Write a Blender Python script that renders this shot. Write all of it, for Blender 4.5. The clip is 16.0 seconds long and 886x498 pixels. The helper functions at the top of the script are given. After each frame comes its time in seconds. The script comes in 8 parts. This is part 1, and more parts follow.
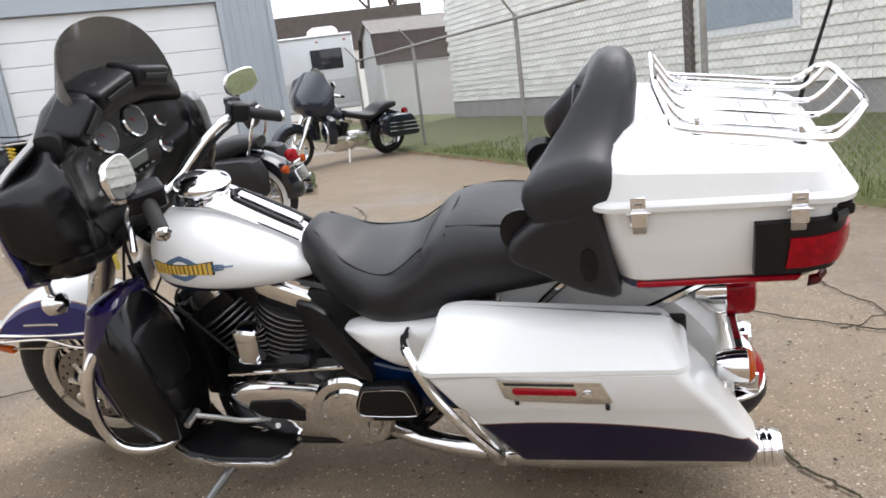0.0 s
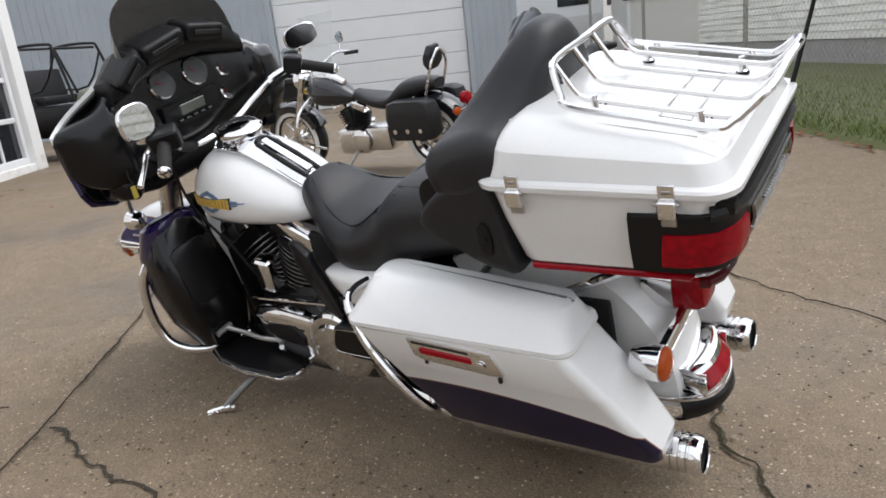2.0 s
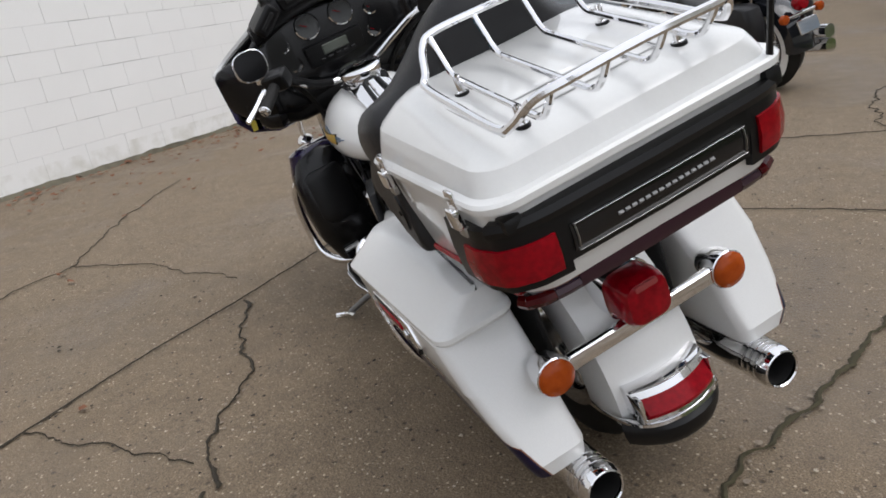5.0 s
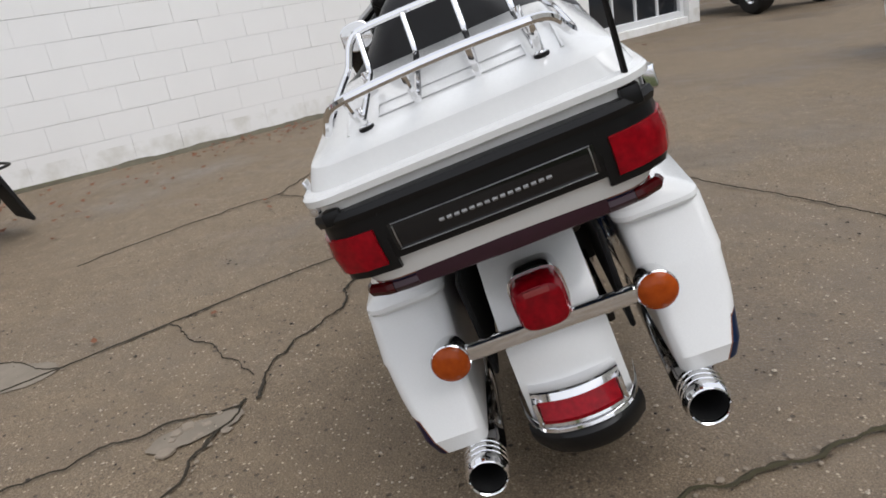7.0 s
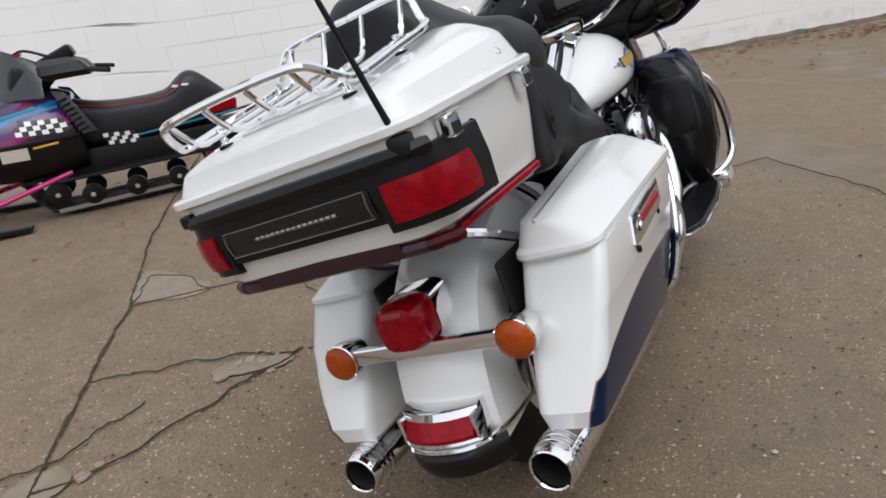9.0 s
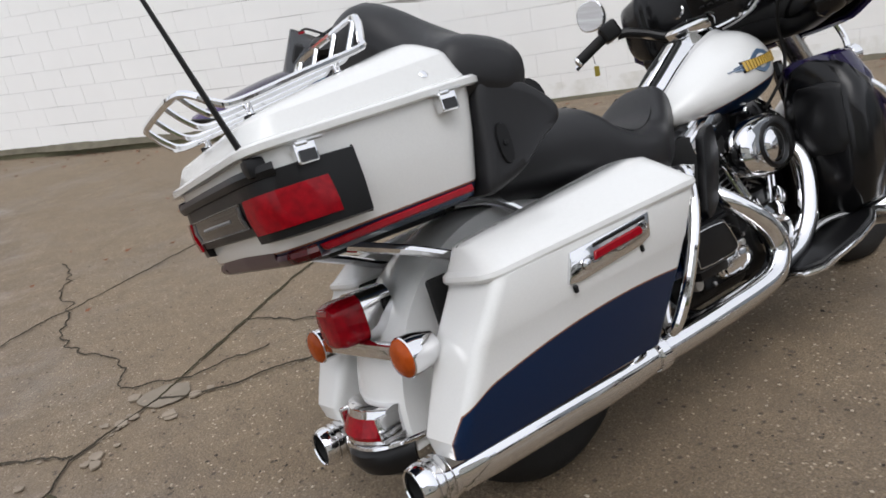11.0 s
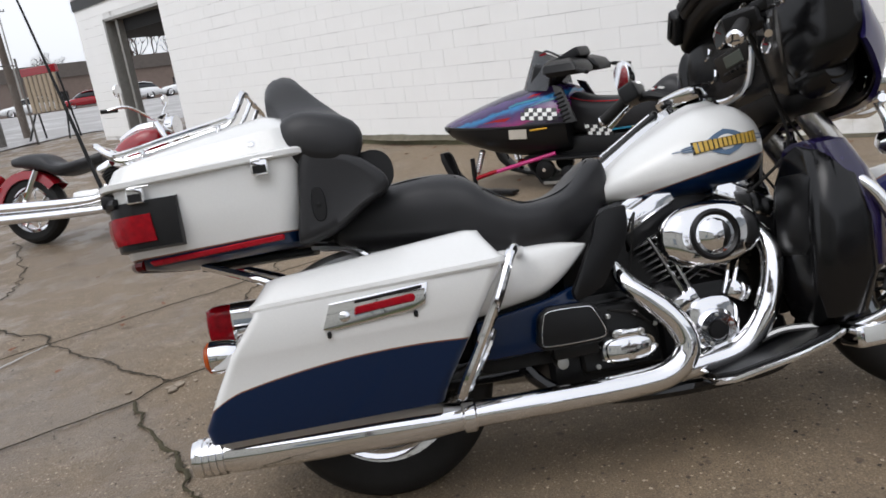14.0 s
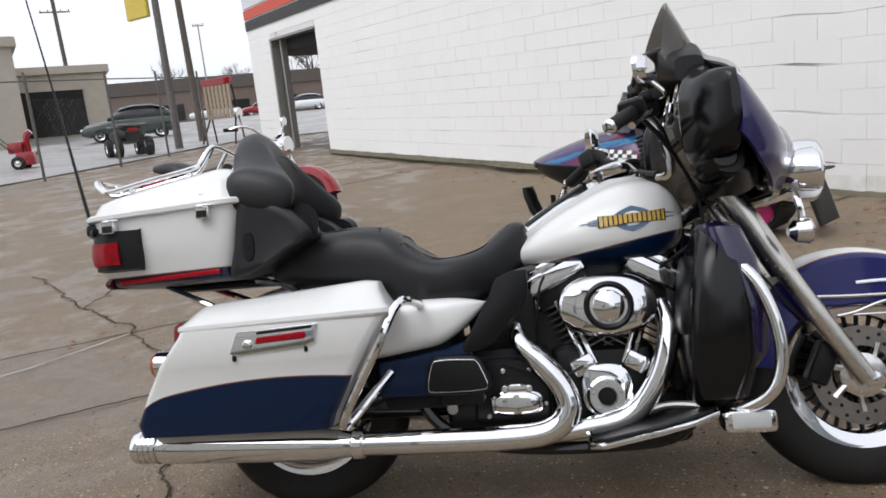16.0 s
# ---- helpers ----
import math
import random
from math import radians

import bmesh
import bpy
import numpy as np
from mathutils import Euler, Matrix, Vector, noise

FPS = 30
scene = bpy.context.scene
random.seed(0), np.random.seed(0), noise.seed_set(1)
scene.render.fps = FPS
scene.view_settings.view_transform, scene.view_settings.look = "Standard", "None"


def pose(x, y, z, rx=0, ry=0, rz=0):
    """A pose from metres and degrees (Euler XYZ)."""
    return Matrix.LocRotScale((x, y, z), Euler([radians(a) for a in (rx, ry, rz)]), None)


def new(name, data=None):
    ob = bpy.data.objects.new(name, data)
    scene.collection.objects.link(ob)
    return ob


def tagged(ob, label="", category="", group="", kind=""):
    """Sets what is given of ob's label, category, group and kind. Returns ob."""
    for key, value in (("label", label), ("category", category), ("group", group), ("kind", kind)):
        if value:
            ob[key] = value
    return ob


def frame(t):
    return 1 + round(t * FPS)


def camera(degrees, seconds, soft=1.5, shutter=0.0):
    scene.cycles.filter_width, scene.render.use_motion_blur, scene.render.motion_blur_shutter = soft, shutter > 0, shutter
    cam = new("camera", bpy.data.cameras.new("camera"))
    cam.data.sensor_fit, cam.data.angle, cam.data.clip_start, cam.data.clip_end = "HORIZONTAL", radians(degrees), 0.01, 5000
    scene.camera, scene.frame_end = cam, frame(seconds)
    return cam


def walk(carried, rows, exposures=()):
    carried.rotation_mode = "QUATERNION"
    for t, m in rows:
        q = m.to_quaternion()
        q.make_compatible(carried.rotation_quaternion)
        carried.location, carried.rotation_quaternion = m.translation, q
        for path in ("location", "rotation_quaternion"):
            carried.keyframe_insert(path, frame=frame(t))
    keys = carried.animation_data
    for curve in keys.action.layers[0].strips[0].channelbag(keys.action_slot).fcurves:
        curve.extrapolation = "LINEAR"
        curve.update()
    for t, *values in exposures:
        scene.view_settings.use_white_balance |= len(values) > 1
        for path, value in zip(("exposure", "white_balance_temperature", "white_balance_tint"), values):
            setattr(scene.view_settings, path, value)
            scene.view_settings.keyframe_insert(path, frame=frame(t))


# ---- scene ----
cam = camera(64.30, 16.0, soft=1.7)
PATH = [
    (0.0, pose(-0.187, 1.944, 1.133, 76.58, 7.12, 194.74)),
    (0.5, pose(-0.371, 1.923, 1.138, 76.41, 6.84, 199.51)),
    (1.0, pose(-0.512, 1.806, 1.121, 76.36, 7.22, 204.72)),
    (1.5, pose(-0.655, 1.729, 1.122, 74.30, 7.02, 210.15)),
    (2.0, pose(-0.872, 1.686, 1.115, 74.09, 6.22, 215.30)),
    (2.5, pose(-0.974, 1.573, 1.105, 72.73, 6.56, 219.30)),
    (3.0, pose(-1.038, 1.444, 1.118, 71.64, 6.75, 224.50)),
    (3.2, pose(-1.070, 1.397, 1.136, 70.99, 6.86, 226.66)),
    (5.3, pose(-1.514, 0.795, 1.125, 70.14, 8.61, 252.20)),
    (5.5, pose(-1.545, 0.747, 1.122, 69.91, 8.34, 255.06)),
    (6.0, pose(-1.561, 0.561, 1.105, 69.41, 8.36, 259.90)),
    (6.5, pose(-1.571, 0.403, 1.105, 68.86, 8.75, 264.95)),
    (7.0, pose(-1.648, 0.198, 1.116, 69.87, 8.95, 271.43)),
    (7.5, pose(-1.646, 0.004, 1.111, 70.14, 9.65, 276.93)),
    (8.0, pose(-1.562, -0.173, 1.114, 69.79, 8.64, 282.65)),
    (8.5, pose(-1.517, -0.383, 1.121, 70.27, 8.45, 290.06)),
    (9.0, pose(-1.441, -0.586, 1.133, 69.75, 8.94, 297.03)),
    (9.2, pose(-1.407, -0.662, 1.138, 70.07, 9.31, 299.62)),
    (11.5, pose(-0.802, -1.288, 1.109, 71.62, 9.80, 329.39)),
    (12.0, pose(-0.636, -1.426, 1.128, 72.12, 9.37, 334.81)),
    (12.5, pose(-0.472, -1.542, 1.123, 73.34, 8.76, 340.34)),
    (13.0, pose(-0.269, -1.579, 1.106, 73.74, 8.00, 345.59)),
    (13.5, pose(-0.095, -1.649, 1.119, 73.32, 8.04, 349.15)),
    (13.7, pose(-0.025, -1.702, 1.107, 74.20, 8.93, 350.72)),
    (14.0, pose(0.073, -1.784, 1.097, 76.37, 8.49, 353.38)),
    (14.5, pose(0.215, -1.788, 1.125, 76.47, 8.68, 357.68)),
    (14.8, pose(0.336, -1.786, 1.124, 77.50, 8.34, 361.12)),
    (15.0, pose(0.391, -1.785, 1.142, 77.33, 7.24, 362.77)),
    (15.5, pose(0.588, -1.908, 1.130, 79.36, 6.49, 365.33)),
    (16.0, pose(0.723, -1.977, 1.150, 79.47, 5.89, 366.20)),
]
walk(cam, PATH, exposures=[(0.0, 0.31), (0.5, 0.14), (1.0, 0.0), (3.2, -0.33), (5.5, -0.62), (9.0, -0.54), (11.5, -0.53), (13.5, -0.57), (16.0, -0.50)])

# ---------------------------------------------------------------- sky and sun
world = bpy.data.worlds.new("world")
scene.world = world
world.use_nodes = True
wn, wl = world.node_tree.nodes, world.node_tree.links
sky = wn.new("ShaderNodeTexSky")
sky.sky_type, sky.sun_disc = "NISHITA", False
sky.sun_elevation, sky.sun_rotation = radians(60), radians(222)
sky.air_density, sky.dust_density, sky.ozone_density = 1.0, 5.0, 1.0
grey = wn.new("ShaderNodeHueSaturation")          # overcast: the blue is veiled by cloud
grey.inputs["Saturation"].default_value = 0.20
wl.new(sky.outputs[0], grey.inputs["Color"])
cool = wn.new("ShaderNodeMix")
cool.data_type, cool.blend_type = "RGBA", "MULTIPLY"
cool.inputs[0].default_value = 1.0
cool.inputs[7].default_value = (0.975, 1.0, 1.09, 1)
wl.new(grey.outputs[0], cool.inputs[6])
veil = wn.new("ShaderNodeMix")                    # an even layer of cloud over it
veil.data_type = "RGBA"
veil.inputs[0].default_value = 0.6
veil.inputs[7].default_value = (6.3, 6.5, 6.9, 1)
wl.new(cool.outputs[2], veil.inputs[6])
wl.new(veil.outputs[2], wn["Background"].inputs["Color"])
wn["Background"].inputs["Strength"].default_value = 0.295

sun = new("sun", bpy.data.lights.new("sun", "SUN"))
sun.data.energy, sun.data.angle, sun.data.color = 0.95, radians(40), (1.0, 0.965, 0.91)
sun.rotation_euler = (radians(30), 0, radians(316))


# ---------------------------------------------------------------- materials
class Nodes:
    """A small builder for node materials."""

    def __init__(self, name):
        self.m = bpy.data.materials.new(name)
        self.m.use_nodes = True
        self.t = self.m.node_tree
        self.b = self.t.nodes["Principled BSDF"]
        self.co = self.t.nodes.new("ShaderNodeTexCoord").outputs["Object"]

    def put(self, kind, **inputs):
        n = self.t.nodes.new(kind)
        for k, v in inputs.items():
            self.wire(v, n.inputs[k.replace("_", " ")])
        return n

    def wire(self, v, socket):
        if isinstance(v, bpy.types.NodeSocket):
            self.t.links.new(v, socket)
        else:
            socket.default_value = v

    def noise(self, scale, detail=3.0, rough=0.55, co=None):
        n = self.put("ShaderNodeTexNoise", Vector=co or self.co, Scale=scale, Detail=detail, Roughness=rough)
        return n.outputs["Fac"]

    def voronoi(self, scale, feature="F1", co=None):
        n = self.put("ShaderNodeTexVoronoi", Vector=co or self.co, Scale=scale)
        n.feature = feature
        return n

    def ramp(self, fac, stops):
        n = self.put("ShaderNodeValToRGB", Fac=fac)
        el = n.color_ramp.elements
        while len(el) < len(stops):
            el.new(0.5)
        for e, (p, c) in zip(el, stops):
            e.position = p
            e.color = (*c, 1) if isinstance(c, tuple) else (c, c, c, 1)
        return n.outputs["Color"]

    def mix(self, fac, a, b, mode="MIX"):
        n = self.t.nodes.new("ShaderNodeMix")
        n.data_type, n.blend_type = "RGBA", mode
        self.wire(fac, n.inputs[0])
        for v, i in ((a, 6), (b, 7)):
            self.wire((*v, 1) if isinstance(v, tuple) else v, n.inputs[i])
        return n.outputs[2]

    def math(self, op, a, b=0.0, clamp=False):
        n = self.t.nodes.new("ShaderNodeMath")
        n.operation, n.use_clamp = op, clamp
        self.wire(a, n.inputs[0])
        self.wire(b, n.inputs[1])
        return n.outputs[0]

    def axes(self):
        n = self.put("ShaderNodeSeparateXYZ", Vector=self.co)
        return n.outputs["X"], n.outputs["Y"], n.outputs["Z"]

    def bump(self, height, strength=0.3, dist=0.01, chain=None):
        n = self.put("ShaderNodeBump", Height=height, Strength=strength, Distance=dist)
        if chain is not None:
            self.wire(chain, n.inputs["Normal"])
        self.wire(n.outputs[0], self.b.inputs["Normal"])
        return n.outputs[0]

    def set(self, color=None, rough=None, metal=None, coat=None, spec=None, trans=None, emit=None):
        names = dict(color="Base Color", rough="Roughness", metal="Metallic", coat="Coat Weight",
                     spec="Specular IOR Level", trans="Transmission Weight")
        for k, v in dict(color=color, rough=rough, metal=metal, coat=coat, spec=spec, trans=trans).items():
            if v is not None:
                self.wire((*v, 1) if isinstance(v, tuple) and len(v) == 3 else v, self.b.inputs[names[k]])
        if isinstance(coat, float) and coat:
            self.b.inputs["Coat Roughness"].default_value = 0.04
        return self


def plain(name, color, rough=0.5, metal=0.0, coat=0.0, vary=0.12, scale=9.0, bump=0.0, bump_scale=200.0, spec=None):
    """A surface with slight uneven colour and gloss and, if asked, a fine grain."""
    n = Nodes(name)
    a = n.noise(scale, 5)
    dark = tuple(c * (1 - vary) for c in color)
    light = tuple(min(1, c * (1 + vary)) for c in color)
    n.set(color=n.mix(a, dark, light), metal=metal, coat=coat, spec=0.2 if coat and spec is None else spec)
    g = n.noise(scale * 6, 4)
    n.set(rough=n.math("ADD", n.math("MULTIPLY", g, 0.14 * (0.3 + rough)), max(0.0, rough - 0.07 * (0.3 + rough))))
    if bump:
        n.bump(n.noise(bump_scale, 3), bump, 0.002)
    return n.m


def paint_two(name, lines, lower=(0.0006, 0.0095, 0.036), side=None, rear=None, crown=None, hub=None):
    """Pearl white over deep blue, parted by an orange pinstripe along z = a + b x + c x^2 in the bike's own frame."""
    n = Nodes(name)
    x, y, z = n.axes()
    a, b, c = lines
    edge = n.math("ADD", n.math("ADD", a, n.math("MULTIPLY", x, b)), n.math("MULTIPLY", n.math("MULTIPLY", x, x), c))
    d = n.math("SUBTRACT", z, edge)
    if rear is not None:          # the blue panel rounds down along the slanting rear edge
        gap = n.math("ADD", n.math("SUBTRACT", x, n.math("MULTIPLY", n.math("SUBTRACT", z, 0.33), 0.52)), rear)
        back = n.math("MAXIMUM", n.math("SUBTRACT", 0.070, gap), 0.0)
        d = n.math("ADD", d, n.math("MULTIPLY", n.math("MULTIPLY", back, back), 4.5))
    if side is not None:          # only the outer face is blue
        d = n.math("MAXIMUM", d, n.math("SUBTRACT", n.math("ADD", side, n.math("MULTIPLY", n.math("SUBTRACT", z, 0.29), 0.42)), n.math("ABSOLUTE", y)))
    if crown is not None:         # a white crown along the middle
        d = n.math("SUBTRACT", crown, n.math("ABSOLUTE", y))
    if hub is not None:           # white beyond a radius round an axle
        u, v = n.math("SUBTRACT", x, hub[0]), n.math("SUBTRACT", z, hub[1])
        d = n.math("SUBTRACT", n.math("SQRT", n.math("ADD", n.math("MULTIPLY", u, u), n.math("MULTIPLY", v, v))), hub[2])
    is_white = n.math("GREATER_THAN", d, 0.0)
    stripe = n.math("LESS_THAN", n.math("ABSOLUTE", d), 0.0016)
    pearl = n.mix(n.noise(300, 2), (0.665, 0.667, 0.655), (0.73, 0.732, 0.72))
    blue = n.mix(n.noise(400, 2), lower, tuple(v * 1.5 for v in lower))
    col = n.mix(is_white, blue, pearl)
    n.set(color=n.mix(stripe, col, (0.22, 0.09, 0.05)), rough=0.3, coat=n.math("ADD", 0.45, n.math("MULTIPLY", is_white, 0.45)), spec=0.15)
    n.b.inputs["Coat Roughness"].default_value = 0.04
    return n.m


PEARL = plain("pearl_white_paint", (0.695, 0.697, 0.685), 0.28, coat=1.0, vary=0.03, scale=120)
BLUE = plain("deep_blue_paint", (0.0010, 0.0115, 0.046), 0.25, coat=0.45, vary=0.12, scale=150)
PURPLE = plain("violet_blue_paint", (0.010, 0.006, 0.040), 0.25, coat=1.0, vary=0.3, scale=60)
CHROME = plain("chrome", (0.78, 0.78, 0.79), 0.06, metal=1.0, vary=0.03, scale=5)
STEEL = plain("brushed_steel", (0.45, 0.45, 0.44), 0.35, metal=1.0, vary=0.1, scale=40)
ALLOY = plain("dull_alloy", (0.74, 0.73, 0.71), 0.26, metal=1.0, vary=0.12, scale=30)
FORK = plain("satin_fork_alloy", (0.62, 0.60, 0.57), 0.26, metal=1.0, vary=0.12, scale=20)
FAIRBLACK = plain("smooth_black_plastic", (0.0042, 0.0042, 0.0047), 0.20, vary=0.2, scale=20, spec=0.34)
VINYL = plain("black_vinyl", (0.0125, 0.0125, 0.0140), 0.42, vary=0.25, scale=14, bump=0.25, bump_scale=420, spec=0.36)
SATIN = plain("satin_black_plastic", (0.005, 0.005, 0.0055), 0.36, vary=0.25, scale=20, bump=0.12, bump_scale=500, spec=0.28)
GLOSSBLACK = plain("gloss_black_paint", (0.006, 0.006, 0.007), 0.14, coat=0.6, vary=0.3, scale=30)
ENGINE = plain("black_engine_enamel", (0.006, 0.006, 0.0065), 0.34, vary=0.35, scale=40, bump=0.15, bump_scale=300, spec=0.28)
RUBBER = plain("tyre_rubber", (0.012, 0.0115, 0.011), 0.65, vary=0.35, scale=25, bump=0.2, bump_scale=160, spec=0.28)
# also stands in for shade inside holes, slots, passages and openings
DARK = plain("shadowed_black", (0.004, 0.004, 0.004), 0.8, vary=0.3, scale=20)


def lens(name, color, deep):
    n = Nodes(name)
    v = n.voronoi(90)
    n.set(color=n.mix(n.noise(60, 2), deep, color), rough=0.2, coat=0.15, spec=0.15)
    n.bump(v.outputs["Distance"], 0.12, 0.002)
    return n.m


RED = lens("red_lens", (0.36, 0.002, 0.010), (0.10, 0.0006, 0.003))
AMBER = lens("amber_lens", (0.42, 0.075, 0.008), (0.24, 0.035, 0.004))
DARKRED = lens("dark_red_strip", (0.07, 0.0008, 0.002), (0.03, 0.0005, 0.001))
FINMETAL = plain("dark_fin_metal", (0.20, 0.20, 0.20), 0.32, metal=0.85, vary=0.2, scale=60)
REFLECTOR = lens("red_reflector", (0.34, 0.003, 0.012), (0.18, 0.0015, 0.006))


def glass(name, color, rough=0.02, alpha=0.35):
    n = Nodes(name)
    n.set(color=color, rough=rough, coat=0.3)
    n.b.inputs["Alpha"].default_value = alpha
    return n.m


SMOKE = glass("smoked_screen", (0.052, 0.045, 0.033), 0.10, 0.76)
SLEDSCREEN = glass("grey_sled_screen", (0.035, 0.037, 0.042), 0.08, 0.66)
MIRROR = plain("mirror_glass", (0.8, 0.8, 0.8), 0.02, metal=1.0, vary=0.01)


def concrete():
    n = Nodes("old_concrete")
    big = n.noise(0.35, 5, 0.6)
    mid = n.noise(2.6, 6, 0.65)
    base = n.mix(big, (0.100, 0.072, 0.044), (0.160, 0.120, 0.078))
    base = n.mix(n.ramp(mid, [(0.35, 0.0), (0.75, 0.55)]), base, (0.175, 0.140, 0.100))
    peb = n.voronoi(105)
    tint = n.ramp(peb.outputs["Color"], [(0.0, (0.02, 0.015, 0.010)), (0.35, (0.085, 0.064, 0.042)), (0.7, (0.18, 0.142, 0.098)), (1.0, (0.60, 0.54, 0.45))])
    stones = n.ramp(peb.outputs["Distance"], [(0.22, 1.0), (0.48, 0.0)])
    wear = n.ramp(n.noise(1.4, 4), [(0.3, 0.45), (0.65, 0.95)])
    base = n.mix(n.math("MULTIPLY", stones, wear), base, tint)
    sand = n.noise(230, 4, 0.75)
    base = n.mix(0.48, base, n.ramp(sand, [(0.36, (0.02, 0.015, 0.010)), (0.5, (0.125, 0.092, 0.058)), (0.63, (0.36, 0.30, 0.22))]))
    pits = n.voronoi(24)
    hole = n.ramp(pits.outputs["Distance"], [(0.10, 1.0), (0.19, 0.0)])
    pick = n.ramp(pits.outputs["Color"], [(0.42, 0.0), (0.5, 1.0)])
    hole = n.math("MULTIPLY", hole, pick)
    base = n.mix(n.math("MULTIPLY", hole, 0.8), base, (0.035, 0.026, 0.018))
    speck = n.voronoi(52)
    bright = n.math("MULTIPLY", n.ramp(speck.outputs["Distance"], [(0.14, 1.0), (0.24, 0.0)]), n.ramp(speck.outputs["Color"], [(0.60, 0.0), (0.68, 1.0)]))
    base = n.mix(n.math("MULTIPLY", bright, 0.85), base, (0.44, 0.38, 0.29))
    big_pits = n.voronoi(7)
    big_hole = n.math("MULTIPLY", n.ramp(n.math("ADD", big_pits.outputs["Distance"], n.math("MULTIPLY", n.noise(40, 3), 0.12)), [(0.12, 1.0), (0.17, 0.0)]), n.ramp(big_pits.outputs["Color"], [(0.55, 0.0), (0.62, 1.0)]))
    base = n.mix(n.math("MULTIPLY", big_hole, 0.6), base, (0.035, 0.026, 0.018))
    patch = n.ramp(n.noise(9, 5, 0.7), [(0.40, 0.0), (0.62, 1.0)])
    base = n.mix(n.math("MULTIPLY", patch, 0.28), base, (0.06, 0.046, 0.032))
    wet = n.ramp(n.noise(0.55, 4, 0.6), [(0.48, 0.0), (0.70, 1.0)])
    base = n.mix(n.math("MULTIPLY", wet, 0.42), base, (0.060, 0.045, 0.032))
    gx, gy, gz = n.axes()          # the slabs beyond the broken joint are greyer and wetter
    other = n.ramp(n.math("ADD", n.math("SUBTRACT", n.math("MULTIPLY", gx, -0.5), 0.05), n.math("MULTIPLY", n.noise(1.1, 4), 0.5)), [(0.42, 0.0), (0.85, 1.0)])
    base = n.mix(n.math("MULTIPLY", other, 0.8), base, (0.97, 1.0, 1.10), "MULTIPLY")
    film = n.math("MULTIPLY", other, n.ramp(n.noise(1.9, 4, 0.6), [(0.48, 0.0), (0.60, 1.0)]))
    wet = n.math("MINIMUM", n.math("ADD", wet, film), 1.0)
    base = n.mix(1.0, base, (1.30, 1.255, 1.19), "MULTIPLY")
    n.set(color=base, rough=n.math("SUBTRACT", 0.78, n.math("MULTIPLY", wet, 0.50)), spec=0.5)
    h = n.math("ADD", n.math("MULTIPLY", peb.outputs["Distance"], 0.5), n.math("MULTIPLY", n.noise(140, 4), 0.9))
    h = n.math("SUBTRACT", h, n.math("MULTIPLY", hole, 1.3))
    n.bump(h, 0.7, 0.005)
    return n.m


CONCRETE = concrete()


def blocks_paint():
    n = Nodes("white_painted_block")
    a = n.noise(1.2, 5, 0.6)
    base = n.mix(a, (0.775, 0.772, 0.752), (0.845, 0.842, 0.822))
    x, y, z = n.axes()
    low = n.math("MULTIPLY", n.ramp(n.noise(5, 5), [(0.45, 0.0), (0.7, 1.0)]), n.math("LESS_THAN", z, 0.22))
    base = n.mix(n.math("MULTIPLY", low, 0.5), base, (0.50, 0.48, 0.40))
    n.set(color=base, rough=0.6)
    n.bump(n.noise(60, 5), 0.35, 0.004)
    return n.m


BLOCK = blocks_paint()


def joint_paint():
    """Mortar under the paint: open and dirty in stretches, painted over elsewhere."""
    n = Nodes("mortar_joint")
    worn = n.ramp(n.noise(0.9, 4, 0.6), [(0.50, 0.0), (0.60, 1.0)])
    n.set(color=n.mix(worn, (0.68, 0.675, 0.66), (0.20, 0.19, 0.175)), rough=0.9)
    n.bump(n.noise(80, 4), 0.4, 0.003)
    return n.m


JOINT = joint_paint()


def mortar():
    n = Nodes("painted_mortar")
    line = n.ramp(n.noise(1.7, 5, 0.65), [(0.49, 0.0), (0.62, 1.0)])
    n.set(color=n.mix(line, (0.60, 0.59, 0.57), (0.13, 0.125, 0.115)), rough=0.8)
    return n.m


MORTAR = mortar()
FOUNDATION = plain("mossy_foundation", (0.14, 0.135, 0.08), 0.9, vary=0.4, scale=7, bump=0.4, bump_scale=60)
CRACK = plain("dirt_in_crack", (0.035, 0.028, 0.018), 0.95, vary=0.5, scale=12, bump=0.4, bump_scale=150)
CHIP = plain("chipped_concrete", (0.25, 0.205, 0.155), 0.9, vary=0.4, scale=40, bump=0.4, bump_scale=150)
MOSS = plain("moss_in_joint", (0.045, 0.038, 0.018), 0.95, vary=0.5, scale=20, bump=0.4, bump_scale=150)
WHITEWALL = plain("white_sidewall", (0.72, 0.71, 0.68), 0.6, vary=0.08, scale=20)
METALSHEET = plain("blue_grey_sheet", (0.35, 0.385, 0.42), 0.45, vary=0.12, scale=1.5)
DOORWHITE = plain("white_door_panel", (0.70, 0.71, 0.715), 0.5, vary=0.05, scale=2)
SIDING = plain("cream_siding", (0.78, 0.77, 0.72), 0.6, vary=0.06, scale=2)
GALV = plain("galvanised_pipe", (0.30, 0.29, 0.27), 0.5, metal=0.6, vary=0.25, scale=12)
GREYWALL = plain("grey_masonry", (0.30, 0.29, 0.28), 0.9, vary=0.2, scale=3)
TANWALL = plain("tan_masonry", (0.38, 0.34, 0.28), 0.85, vary=0.15, scale=2)
ROOF = plain("brown_shingle", (0.10, 0.085, 0.075), 0.9, vary=0.3, scale=6)
ASPHALT = plain("grey_road", (0.22, 0.22, 0.23), 0.75, vary=0.25, scale=1.2, bump=0.3, bump_scale=80)
GRASSC = plain("lawn_soil", (0.09, 0.10, 0.035), 0.95, vary=0.4, scale=4, bump=0.5, bump_scale=60)
